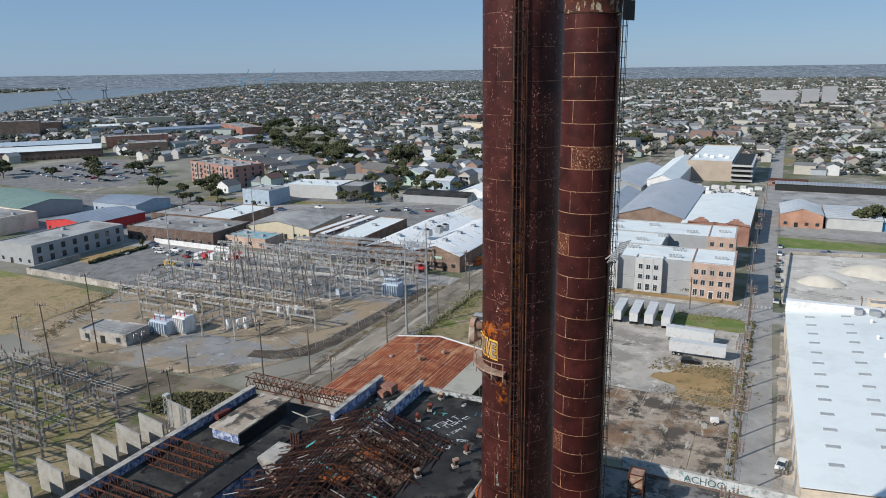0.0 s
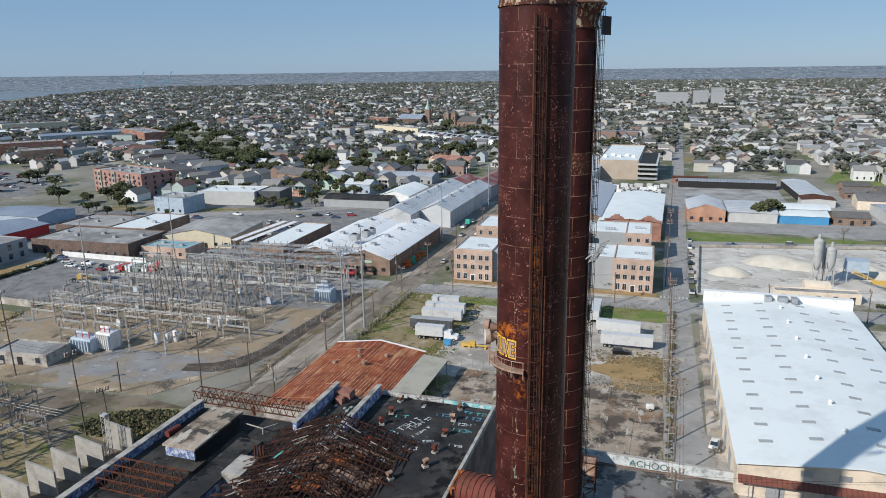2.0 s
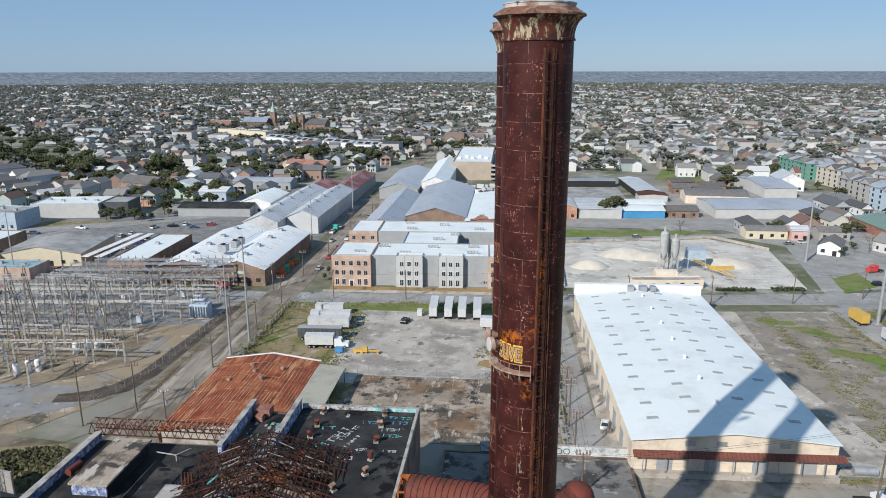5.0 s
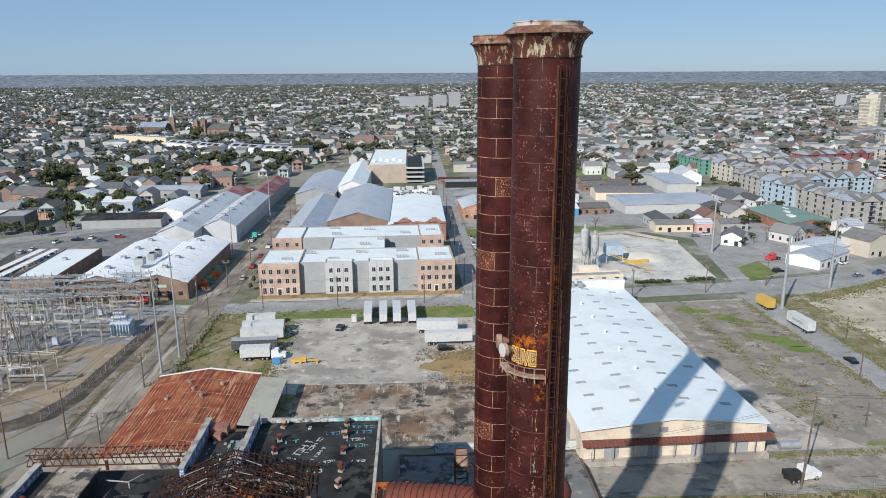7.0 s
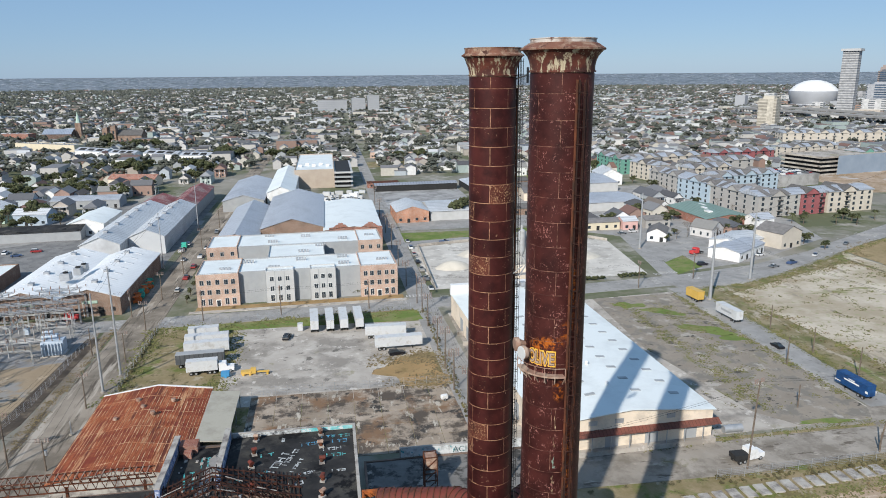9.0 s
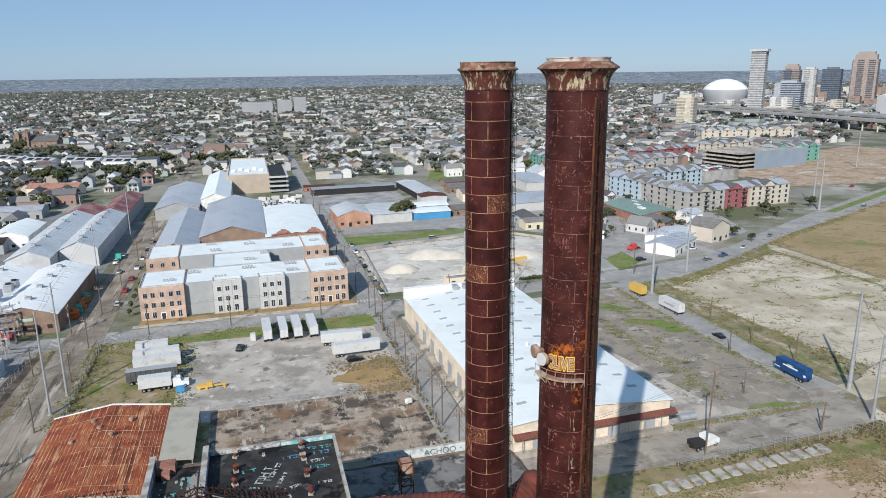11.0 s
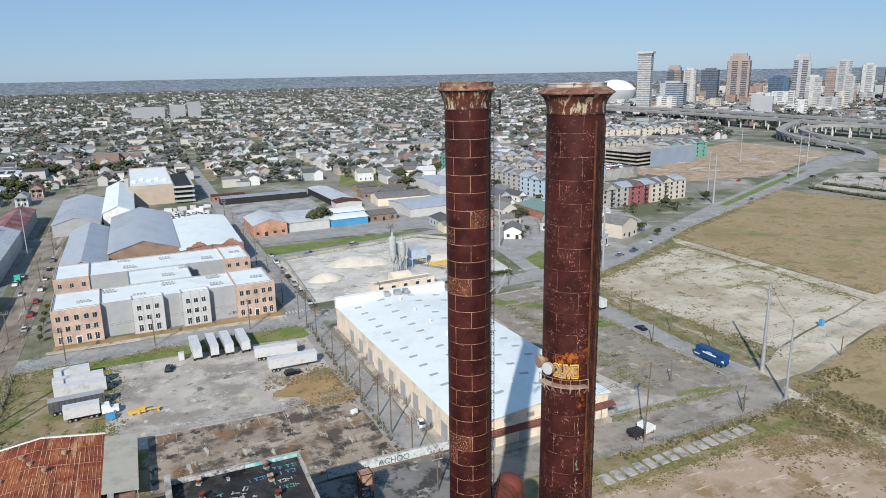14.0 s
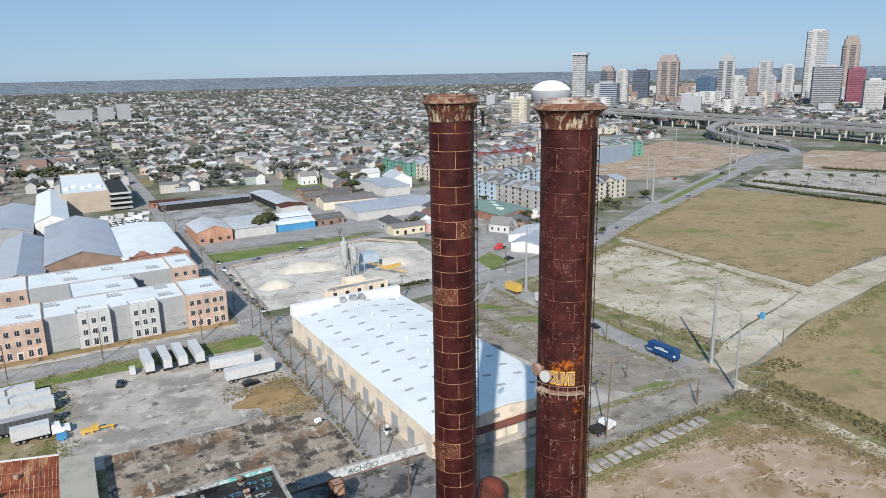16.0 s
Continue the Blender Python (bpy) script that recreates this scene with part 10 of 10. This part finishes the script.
for x, y, w, d, mt in ((-29, 37, 5, 3.5, "bright_rust"), (-27, 33, 4, 3, "cap_rust"), (-34.5, 36, 3, 4, "cap_rust"), (-31, 30, 4, 4, "bright_rust")):
    b_ = B()
    beam(b_, (x - w / 2, y, 20.9), (x + w / 2, y - 0.6, 21.2), d, 0.08)
    part("fallen_sheet", b_, mt, wreck)

# rusty lattice bridges on the low roof
br = thing("lattice_bridge", "long rusty lattice girder bridge across the roof's edge", "girder")
for dy in (0.0, 2.2):
    b_ = B()
    for z in (15.2, 17.2):
        beam(b_, (-70.5, 55.6 + dy, z), (-44.5, 55.9 + dy, z - 0.3), 0.18)
    for k in range(18):
        x = -70.5 + 26 * k / 18
        beam(b_, (x, 55.6 + dy, 15.2), (x + 0.72, 55.6 + dy, 17.1), 0.1)
        beam(b_, (x + 0.72, 55.6 + dy, 17.1), (x + 1.44, 55.6 + dy, 15.2), 0.1)
    part("girder", b_, "rust", br)
b_ = B()
for k in range(26):
    x = -70.3 + 26 * k / 26
    beam(b_, (x, 55.5, 17.15), (x, 58.0, 17.15), 0.14)
part("deck_bars", b_, "cap_rust", br)
for x in (-70, -58, -46):
    b_ = B()
    beam(b_, (x, 56.8, 0), (x, 56.8, 15.2), 0.4)
    part("trestle", b_, "rust", br)
for k, (x0_, y, x1_) in enumerate(((-67.2, 33.5, -54.2), (-67.2, 29.8, -54.0), (-67, 21.5, -53.8), (-67, 18, -53.8))):
    gd = thing("roof_truss", "low rust-red lattice truss lying across the black roof", "truss", group="roof trusses")
    truss(gd, (x0_, y, 16.3), (x1_, y - 0.2, 16.3), 2.0, 8, 0.2, "rust")
    truss(gd, (x0_, y - 1.6, 16.0), (x1_, y - 1.8, 16.0), 1.7, 8, 0.16, "rust")
# thin dark sheets on the unbroken roof, painting the shade of openings
for x0_, x1_, y0_, y1_ in ((-66.5, -54.6, 28.4, 33.2), (-66.5, -54.6, 16.8, 21.4)):
    b_ = B()
    box(b_, x0_, x1_, y0_, y1_, 14.27, 14.3)
    part("roof_opening", b_, "dark", plant, "dark sheet painted for the shade of a roof opening")
b_ = B()
tube(b_, (-66.4, 43.2, 15.4), (-66.0, 46.0, 15.4), 0.6, n=12)
for u in (43.8, 45.4):
    beam(b_, (-66.8, u, 14.2), (-65.6, u, 14.9), 0.15)
solid("roof_tank", b_, "duct_red", "small rust-red tank on a saddle", "tank")
t = thing("roof_pipe", "pale pipe frame on the black roof", "pipe")
b_ = B()
beam(b_, (-55.5, 50.5, 15.4), (-51.6, 49.8, 15.4), 0.16)
beam(b_, (-51.6, 49.8, 14.2), (-51.6, 49.8, 15.5), 0.16)
beam(b_, (-51.6, 49.8, 15.4), (-50, 52, 15.4), 0.16)
part("pipe", b_, "coping", t)
st = thing("stair_head", "small brick stair head with tall rusted pipes", "stair head")
b_ = B()
box(b_, -45.6, -42.4, 30, 35, 14.2, 19.8)
part("wall", b_, "coping", st)
for k in range(4):
    b_ = B()
    tube(b_, (-42.8 + 0.5 * k, 34.5, 17.5), (-42.8 + 0.5 * k, 34.5, 22.2), 0.14, n=7)
    part("pipe", b_, "rust", st)
for x, y, w, d, h in ((-39.5, 54.2, 2.8, 2.2, 1.4), (-38.6, 52.6, 1.2, 1.2, 1.0)):
    b_ = B()
    box(b_, x, x + w, y, y + d, 20.66, 20.66 + h)
    solid("brick_box", b_, "red_brick", "low rusty brick hatch on the annex roof", "hatch")
# annex roof debris
for k in range(22):
    b_ = B()
    x, y = rw.uniform(-38.8, -33), rw.uniform(40, 54)
    s_ = rw.uniform(0.15, 0.5)
    box(b_, x, x + s_, y, y + s_ * 1.5, 20.66, 20.66 + s_ * 0.3)
    o = solid("debris", b_, "coping", "broken scrap of roofing on the annex", "debris", group="roof debris")
b_ = B()
prism(b_, [(-39.4, 30), (-36.8, 32), (-35.2, 42), (-34.6, 52), (-33.4, 54), (-33.2, 47), (-35.2, 34), (-36.2, 28)], 20.66, 20.672)
part("torn_membrane", b_, mat("torn_membrane", (0.22, 0.21, 0.2), (0.34, 0.33, 0.31), 0.5, 0.9, stain=(0.07, 0.07, 0.07), stain_scale=0.5, cover=0.45, hard=0.03), plant, "torn pale roofing membrane")

# breeching ducts round the stacks
dc = thing("breeching_duct", "dark red ribbed steel breeching duct with an arched top", "duct")


def ribbed(a, c, r, n_, parent, squash=1.0):
    a, c = Vector(a), Vector(c)
    b_ = B()
    tube(b_, a, c, r, r, 24)
    d = part("duct", b_, "duct_red", parent)
    for k in range(n_ + 1):
        p = a.lerp(c, k / n_)
        e = (c - a).normalized() * 0.06
        b_ = B()
        tube(b_, p - e, p + e, r + 0.09, r + 0.09, 24)
        part("rib", b_, "rust", d)


ribbed((-9.2, 31.0, 23.4), (0.5, 28.0, 24.4), 2.3, 12, dc)
ribbed((0.5, 28.0, 24.6), (3.6, 25.0, 24.8), 2.2, 5, dc)
ribbed((-6, 27.4, 20.6), (1.6, 24.5, 21.0), 2.0, 10, dc)
ribbed((6.4, 23.6, 25.6), (11.8, 26.9, 26.2), 1.9, 7, dc)
ribbed((12.0, 27.0, 26.6), (12.0, 27.0, 14.0), 1.95, 9, dc)
b_ = B()
lathe(b_, 12.0, 27.0, [(1.95, 26.6), (1.85, 27.3), (1.5, 27.95), (0.9, 28.35), (0.05, 28.5)], 24)
part("dome", b_, "duct_red", dc, "rounded duct elbow")
ribbed((7.4, 22.0, 20.5), (14.5, 18.5, 20.0), 1.9, 8, dc)
fr = thing("rusty_platform", "rust-orange steel platform frame beside the duct", "platform")
b_ = B()
for x in (-11.2, -7.0):
    for y in (31.5, 35.0):
        beam(b_, (x, y, 14), (x, y, 23.0), 0.25)
for z in (18.5, 20.5, 22.9):
    for y in (31.5, 35.0):
        beam(b_, (-11.2, y, z), (-7.0, y, z), 0.22)
    for x in (-11.2, -7.0):
        beam(b_, (x, 31.5, z), (x, 35.0, z), 0.22)
    for k in range(5):
        beam(b_, (-11.2 + 0.9 * k, 31.5, z), (-11.2 + 0.9 * k, 35.0, z), 0.1)
part("platform", b_, "bright_rust", fr)
b_ = B()
box(b_, -11.4, -6.8, 35.05, 35.4, 22.2, 23.2)
part("fascia", b_, "bright_rust", fr)
tw = thing("rusty_hoist", "small rusty hoist cage standing in the court", "hoist")
b_ = B()
for x in (1.6, 4.0):
    for y in (66.6, 69.0):
        beam(b_, (x, y, 3.6), (x, y, 11.0), 0.16)
for z in (6, 8.4, 10.9):
    for y in (66.6, 69.0):
        beam(b_, (1.6, y, z), (4.0, y, z), 0.16)
    for x in (1.6, 4.0):
        beam(b_, (x, 66.6, z), (x, 69.0, z), 0.16)
for z in (3.8, 6, 8.4):
    beam(b_, (1.6, 66.6, z), (4.0, 66.6, z + 2.2), 0.12)
    beam(b_, (1.6, 66.6, z), (1.6, 69.0, z + 2.2), 0.12)
part("cage_frame", b_, "rust", tw)
b_ = B()
box(b_, 1.7, 3.9, 66.7, 68.9, 8.3, 10.8)
part("cage_box", b_, "cap_rust", tw)
tw.location.z = -2.4
# large sprayed word on the court wall
def word(text, m, size, mt, label, name="painted_word", parent=None, fat=0.0):
    cu = bpy.data.curves.new(name, "FONT")
    cu.body, cu.size, cu.extrude, cu.align_x = text, size, 0.01, "CENTER"
    cu.offset = fat
    tmp = bpy.data.objects.new(name, cu)
    scene.collection.objects.link(tmp)
    me_ = bpy.data.meshes.new_from_object(tmp.evaluated_get(bpy.context.evaluated_depsgraph_get()))
    bpy.data.objects.remove(tmp)
    bpy.data.curves.remove(cu)
    me_.materials.clear()
    me_.materials.append(M[mt])
    o = new(name, me_)
    if parent:
        o.parent, o.matrix_basis = parent, m
        return tagged(o, label)
    o.matrix_world = m
    return tagged(o, label, "graffiti")


M["wall_white"] = mat("wall_white", (0.5, 0.52, 0.52), (0.6, 0.62, 0.62), 0.6, 0.85, stain=(0.3, 0.31, 0.31), stain_scale=0.9, cover=0.38, more=[((0.1, 0.3, 0.33), 0.9, 0.28, 0.02, (1, 1, 1))])
M["spray_ink"] = mat("spray_ink", (0.05, 0.09, 0.1), (0.08, 0.14, 0.15), 1, 0.8, bump=0)
M["spray_brown"] = mat("spray_brown", (0.1, 0.05, 0.035), (0.14, 0.075, 0.05), 1, 0.8, bump=0)
b_ = B()
box(b_, -1.8, 28.2, 79.32, 79.39, 1.55, 3.5)
solid("painted_band", b_, "wall_white", "pale sprayed band along the court wall", "graffiti")
word("ACHOO", pose(12.8, 79.3, 1.75, 90, 0, 0), 1.9, "spray_ink", "large dark outlined letters on a white wall")
# curved lettering behind the balcony: each letter on its own bearing, in three coats
M["spray_yellow"] = mat("spray_yellow", (0.62, 0.36, 0.04), (0.72, 0.46, 0.08), 1.5, 0.7, stain=(0.45, 0.16, 0.02), stain_scale=1.6, cover=0.4, bump=0)
M["spray_tan"] = mat("spray_tan", (0.32, 0.23, 0.17), (0.38, 0.28, 0.21), 1.5, 0.8, bump=0)
for ch_, bearing, wide in (("O", 241.5, 0.6), ("L", 230.0, 0.5), ("I", 222.3, 0.6), ("V", 213.5, 0.58), ("E", 201.0, 0.66)):
    a = radians(bearing)
    for r_, coat, fat in ((2.52, "spray_yellow", 0.19), (2.545, "spray_brown", 0.07), (2.57, "spray_tan", 0.01)):
        mm = Matrix.Translation((r_ * math.sin(a), r_ * math.cos(a), 55.95)) @ pose(0, 0, 0, 90, 0, 180 - bearing) @ Matrix.Diagonal((wide, 1, 1, 1))
        word(ch_, mm, 1.5, coat, "sprayed letter, tan with a dark edge and yellow outline", "letter", front, fat)
M["mark_green"] = mat("mark_green", (0.16, 0.24, 0.19), (0.22, 0.3, 0.24), 1.5, 0.8, bump=0, stain=(0.07, 0.03, 0.025), stain_scale=2.5, cover=0.45)
M["mark_pale"] = mat("mark_pale", (0.3, 0.21, 0.12), (0.38, 0.28, 0.17), 1.5, 0.8, bump=0, stain=(0.07, 0.025, 0.02), stain_scale=2.5, cover=0.5)
for z0_, z1_, b0_, wide_, coat in ((50.0, 51.8, 191, 2.2, "mark_pale"), (48.4, 49.6, 192, 1.6, "mark_pale"), (46.4, 47.5, 192, 4.4, "mark_green"), (44.9, 45.7, 193, 4.5, "mark_pale"), (43.9, 44.4, 192, 4.0, "mark_pale")):
    steps = 4
    for k in range(steps):
        za, zb = z0_ + (z1_ - z0_) * k / steps, z0_ + (z1_ - z0_) * (k + 0.95) / steps
        off = (k * 37 % 5 - 2) * 0.55
        width_ = wide_ * (1.0, 0.45, 0.8, 0.35)[k]
        bm = plate_mesh(za, zb, radians(b0_ - width_ / 2 + off), radians(b0_ + width_ / 2 + off), radius(za) + 0.02, radius(zb) + 0.02, 0.015, seg=2)
        ob = part("paint_stroke", bm, coat, front, "plain sprayed stroke")
        ob.matrix_basis = pose(0, 0, za)
# low foundations row on the sandy ground
for k in range(15):
    b_ = B()
    x, y = 50.5 + 3.05 * k, 54.6 + 0.26 * k
    box(b_, x, x + 2.1, y, y + 3.5, 0, 0.35)
    bmesh.ops.bevel(b_, geom=b_.edges[:], offset=0.06, segments=1, affect="EDGES")
    solid("foundation_block", b_, "coping", "broken concrete foundation block in the weeds", "foundation", group="foundations")
# white tank corner at the field's edge
b_ = B()
box(b_, 103.5, 112, 7, 17.5, 0, 4)
solid("white_shed", b_, "white_paint", "plain white shed at the sandy ground's edge", "shed")
# chain-link fences: posts, rails and a few wires
for pts in ([(16.2, 85), (16.2, 176)], [(-70.6, 118), (-70.2, 176)], [(-70, 176.6), (12, 177.6)], [(-88.5, 178), (-89.5, 122), (-93.5, 98), (-104, 80)], [(60, 62.5), (124, 64)], [(-36, 118), (15, 117)], [(132, 92), (160, 91), (184, 96)], [(-187, 118), (-186, 82), (-160, 75)]):
    fn = thing("chain_link_fence", "grey chain-link fence on thin posts", "fence", group="fences")
    for a, c in zip(pts, pts[1:]):
        a, c = Vector((*a, 0)), Vector((*c, 0))
        n_ = int((c - a).length / 3)
        for i in range(n_ + 1):
            p = a.lerp(c, i / n_)
            b_ = B()
            tube(b_, p, p + Vector((0, 0, 2.3)), 0.05, n=5)
            part("post", b_, "galvanised", fn)
        b_ = B()
        for z in (0.3, 0.7, 1.1, 1.5, 1.9, 2.25):
            beam(b_, a + Vector((0, 0, z)), c + Vector((0, 0, z)), 0.025)
        part("wire_mesh", b_, "galvanised", fn, kind="stuff")
# ragged edges where weeds, earth and gravel meet
edge_rng = random.Random(31)


def fringe(name, label, mt, runs):
    """Many low uneven tufts strewn along lines (points, reach, number of clusters, size)."""
    verts, faces = [], []
    for pts, reach, count, size in runs:
        P_ = [Vector((*p, 0)) for p in pts]
        lens = [(b2 - a2).length for a2, b2 in zip(P_, P_[1:])]
        for k in range(count):
            d = edge_rng.random() * sum(lens)
            q = 0
            while d > lens[q]:
                d -= lens[q]
                q += 1
            p = P_[q].lerp(P_[q + 1], d / lens[q])
            x, y = p.x + edge_rng.gauss(0, reach), p.y + edge_rng.gauss(0, reach)
            for _ in range(edge_rng.randrange(6, 16)):
                r = size * edge_rng.uniform(0.07, 0.24)
                clump(verts, faces, (x + edge_rng.gauss(0, size * 0.7), y + edge_rng.gauss(0, size * 0.5), 0.1), r, 0.55, 0.45)
    me_ = bpy.data.meshes.new(name)
    me_.from_pydata(verts, [], faces)
    me_.materials.append(M[mt])
    tagged(new(name, me_), label, "weeds", kind="stuff")


M["weed_green"] = mat("weed_green", (0.1, 0.11, 0.034), (0.155, 0.14, 0.06), 0.3, 0.95, island=0.35, bump=0)
M["weed_straw"] = mat("weed_straw", (0.13, 0.098, 0.05), (0.19, 0.148, 0.08), 0.3, 0.95, island=0.35, bump=0)
GRAVEL = [(206, 112), (207, 165), (205, 210), (200, 204), (160, 187), (131, 174), (132, 140), (134, 112), (139, 92)]
FIELD = [(217, 115), (262, 124), (310, 131), (412, 180), (374, 298), (215, 223), (216, 165), (217, 115)]
fringe("weed_fringe", "scattered green and straw weeds at the edges of lots", "weed_green",
       [(GRAVEL, 1.8, 260, 1.5), ([(48, 53), (80, 54), (100, 56)], 1.6, 150, 1.2), ([(122, 92), (121.8, 125), (121, 180)], 0.9, 200, 1.2), ([(118, 181), (142, 183.4), (167, 193.6), (190, 206.6), (214, 219.6), (240, 233), (300, 261)], 0.7, 200, 1.6),
        ([(70, 80), (70, 172)], 2.0, 120, 1.3), ([(111.6, 90), (110.2, 125), (109.4, 178)], 0.6, 160, 1.2), ([(-70, 118), (-70, 172), (14, 176)], 2.0, 260, 1.8), ([(-45, 112), (-46, 166)], 2.0, 120, 1.6), ([(165, 80), (226, 95), (330, 121)], 1.6, 220, 1.8), ([(40, 76.5), (112, 78)], 0.8, 90, 1.0), ([(150, 130), (200, 185)], 18, 150, 1.5), ([(88, 90), (86, 172)], 1.2, 160, 1.2), ([(90, 92), (101, 165)], 5, 170, 1.1)])
fringe("straw_fringe", "scattered dry straw-coloured weeds", "weed_straw",
       [(GRAVEL, 2.5, 160, 1.6), (FIELD, 2.0, 220, 1.8), ([(90, 50), (112, 44), (113, 20)], 3.0, 200, 1.6), ([(2, 118), (14, 118), (14, 137), (-2, 134)], 2.0, 130, 1.8), ([(-187, 118), (-170, 78)], 1.5, 80, 1.4), ([(-85.5, 100), (-84.5, 175)], 0.6, 120, 1.0), ([(110, 46), (122, 60)], 5.0, 160, 1.6), ([(40, 30), (105, 30)], 10.0, 60, 1.6), ([(125, 68), (126, 20)], 2.6, 260, 1.5), ([(115.2, 64), (115, 10)], 1.2, 140, 1.3)])
# low brush on the bare earth beside the plant
verts, faces = [], []
for k in range(900):
    a, q = edge_rng.uniform(0, 6.283), math.sqrt(edge_rng.random())
    x, y = -97 + 11 * q * math.cos(a), 67.5 + 6.5 * q * math.sin(a) + 3 * q * math.cos(a)
    clump(verts, faces, (x, y, 0.25 + edge_rng.random() * 0.9 * (1 - q * 0.6)), edge_rng.uniform(0.25, 0.6), 0.7, 0.45)
me = bpy.data.meshes.new("brush")
me.from_pydata(verts, [], faces)
M["brush_brown"] = mat("brush_brown", (0.05, 0.045, 0.022), (0.085, 0.078, 0.036), 0.3, 0.95, island=0.45, bump=0)
me.materials.append(M["brush_brown"])
tagged(new("brush", me), "dense low brown-green brush on bare earth", "brush", kind="stuff")
# clipped hedges along the far lot
for pts in ([(397, 292), (399, 230), (409, 179)], [(419, 299), (430, 238), (434, 200)], [(522, 312), (540, 270)]):
    verts, faces = [], []
    for a, c in zip(pts, pts[1:]):
        a, c = Vector((*a, 0)), Vector((*c, 0))
        n_ = int((c - a).length / 0.9)
        for k in range(n_):
            p = a.lerp(c, k / n_)
            for _ in range(2):
                clump(verts, faces, (p.x + rng.uniform(-0.9, 0.9), p.y, rng.uniform(0.5, 1.3)), rng.uniform(0.8, 1.3), 0.9)
    me = bpy.data.meshes.new("hedge")
    me.from_pydata(verts, [], faces)
    me.materials.append(M["foliage"])
    tagged(new("hedge", me), "long clipped dark green hedge", "hedge", group="hedges")
# rough brush
verts, faces = [], []
for x0_, x1_, y0_, y1_, n_, s_ in ((-92, -73, 59, 69, 260, 0.7), (60, 122, 60.5, 63.5, 320, 0.35), (122.5, 131, 25, 68, 420, 0.45), (108, 118, 46, 66, 260, 0.4), (131, 140, 87, 108, 120, 0.25), (15.8, 17, 84, 178, 160, 0.45), (-71.5, -70, 112, 176, 120, 0.5), (131, 146, 68, 75, 140, 0.35)):
    for _ in range(n_):
        clump(verts, faces, (rng.uniform(x0_, x1_), rng.uniform(y0_, y1_), rng.uniform(0.1, s_)), s_ * rng.uniform(0.6, 1.5), 0.8)
me = bpy.data.meshes.new("brush")
me.from_pydata(verts, [], faces)
M["brush"] = mat("brush", (0.075, 0.066, 0.032), (0.125, 0.108, 0.052), 0.2, 0.95, island=0.4, bump=0)
me.materials.append(M["brush"])
tagged(new("brush", me), "low tangled brown-green brush along fences and banks", "brush", kind="stuff")

# worn white road paint: crossings and lane dashes
M["road_paint"] = mat("road_paint", (0.5, 0.49, 0.47), (0.58, 0.57, 0.55), 0.6, 0.85, stain=(0.34, 0.33, 0.31), stain_scale=0.8, cover=0.46, bump=0)


def dashes(label, a, c, long_, gap_, wide, z=0.19):
    """A broken painted line from a to c, as one worn marking."""
    b_ = B()
    a, c = Vector((*a, z)), Vector((*c, z))
    d, run = (c - a).normalized(), 0.0
    s_ = d.cross(Vector((0, 0, 1))) * wide / 2
    while run < (c - a).length:
        p, q = a + d * run, a + d * min(run + long_, (c - a).length)
        b_.faces.new([b_.verts.new(v_) for v_ in (p - s_, q - s_, q + s_, p + s_)])
        run += long_ + gap_
    solid("road_marking", b_, "road_paint", label, "road marking", group="road markings", kind="stuff")


for a, c, lg, gp, wd in (((10, 183.5), (10, 190), 0.5, 0.7, 3.0), ((26, 183.8), (26, 190.5), 0.5, 0.7, 3.0), ((12, 192.4), (21, 192.6), 0.5, 0.7, 2.6), ((110, 190), (110, 198), 0.5, 0.7, 3.0), ((128, 193), (127, 201), 0.5, 0.7, 3.0), ((114, 202.5), (124, 204), 0.5, 0.7, 2.6),
                         ((-85, 176), (-85, 183), 0.5, 0.7, 3.0), ((-68, 177), (-68, 184), 0.5, 0.7, 3.0)):
    dashes("worn white bars of a street crossing", a, c, lg, gp, wd)
for pts in ([(-60, 179.3), (8, 183)], [(30, 186.6), (108, 194.2)], [(130, 198), (190, 210), (232, 235)], [(240, 240), (385, 309), (540, 383)], [(228, 244), (380, 318), (540, 396)]):
    for a, c in zip(pts, pts[1:]):
        dashes("worn white lane dashes", a, c, 3.0, 6.0, 0.22)
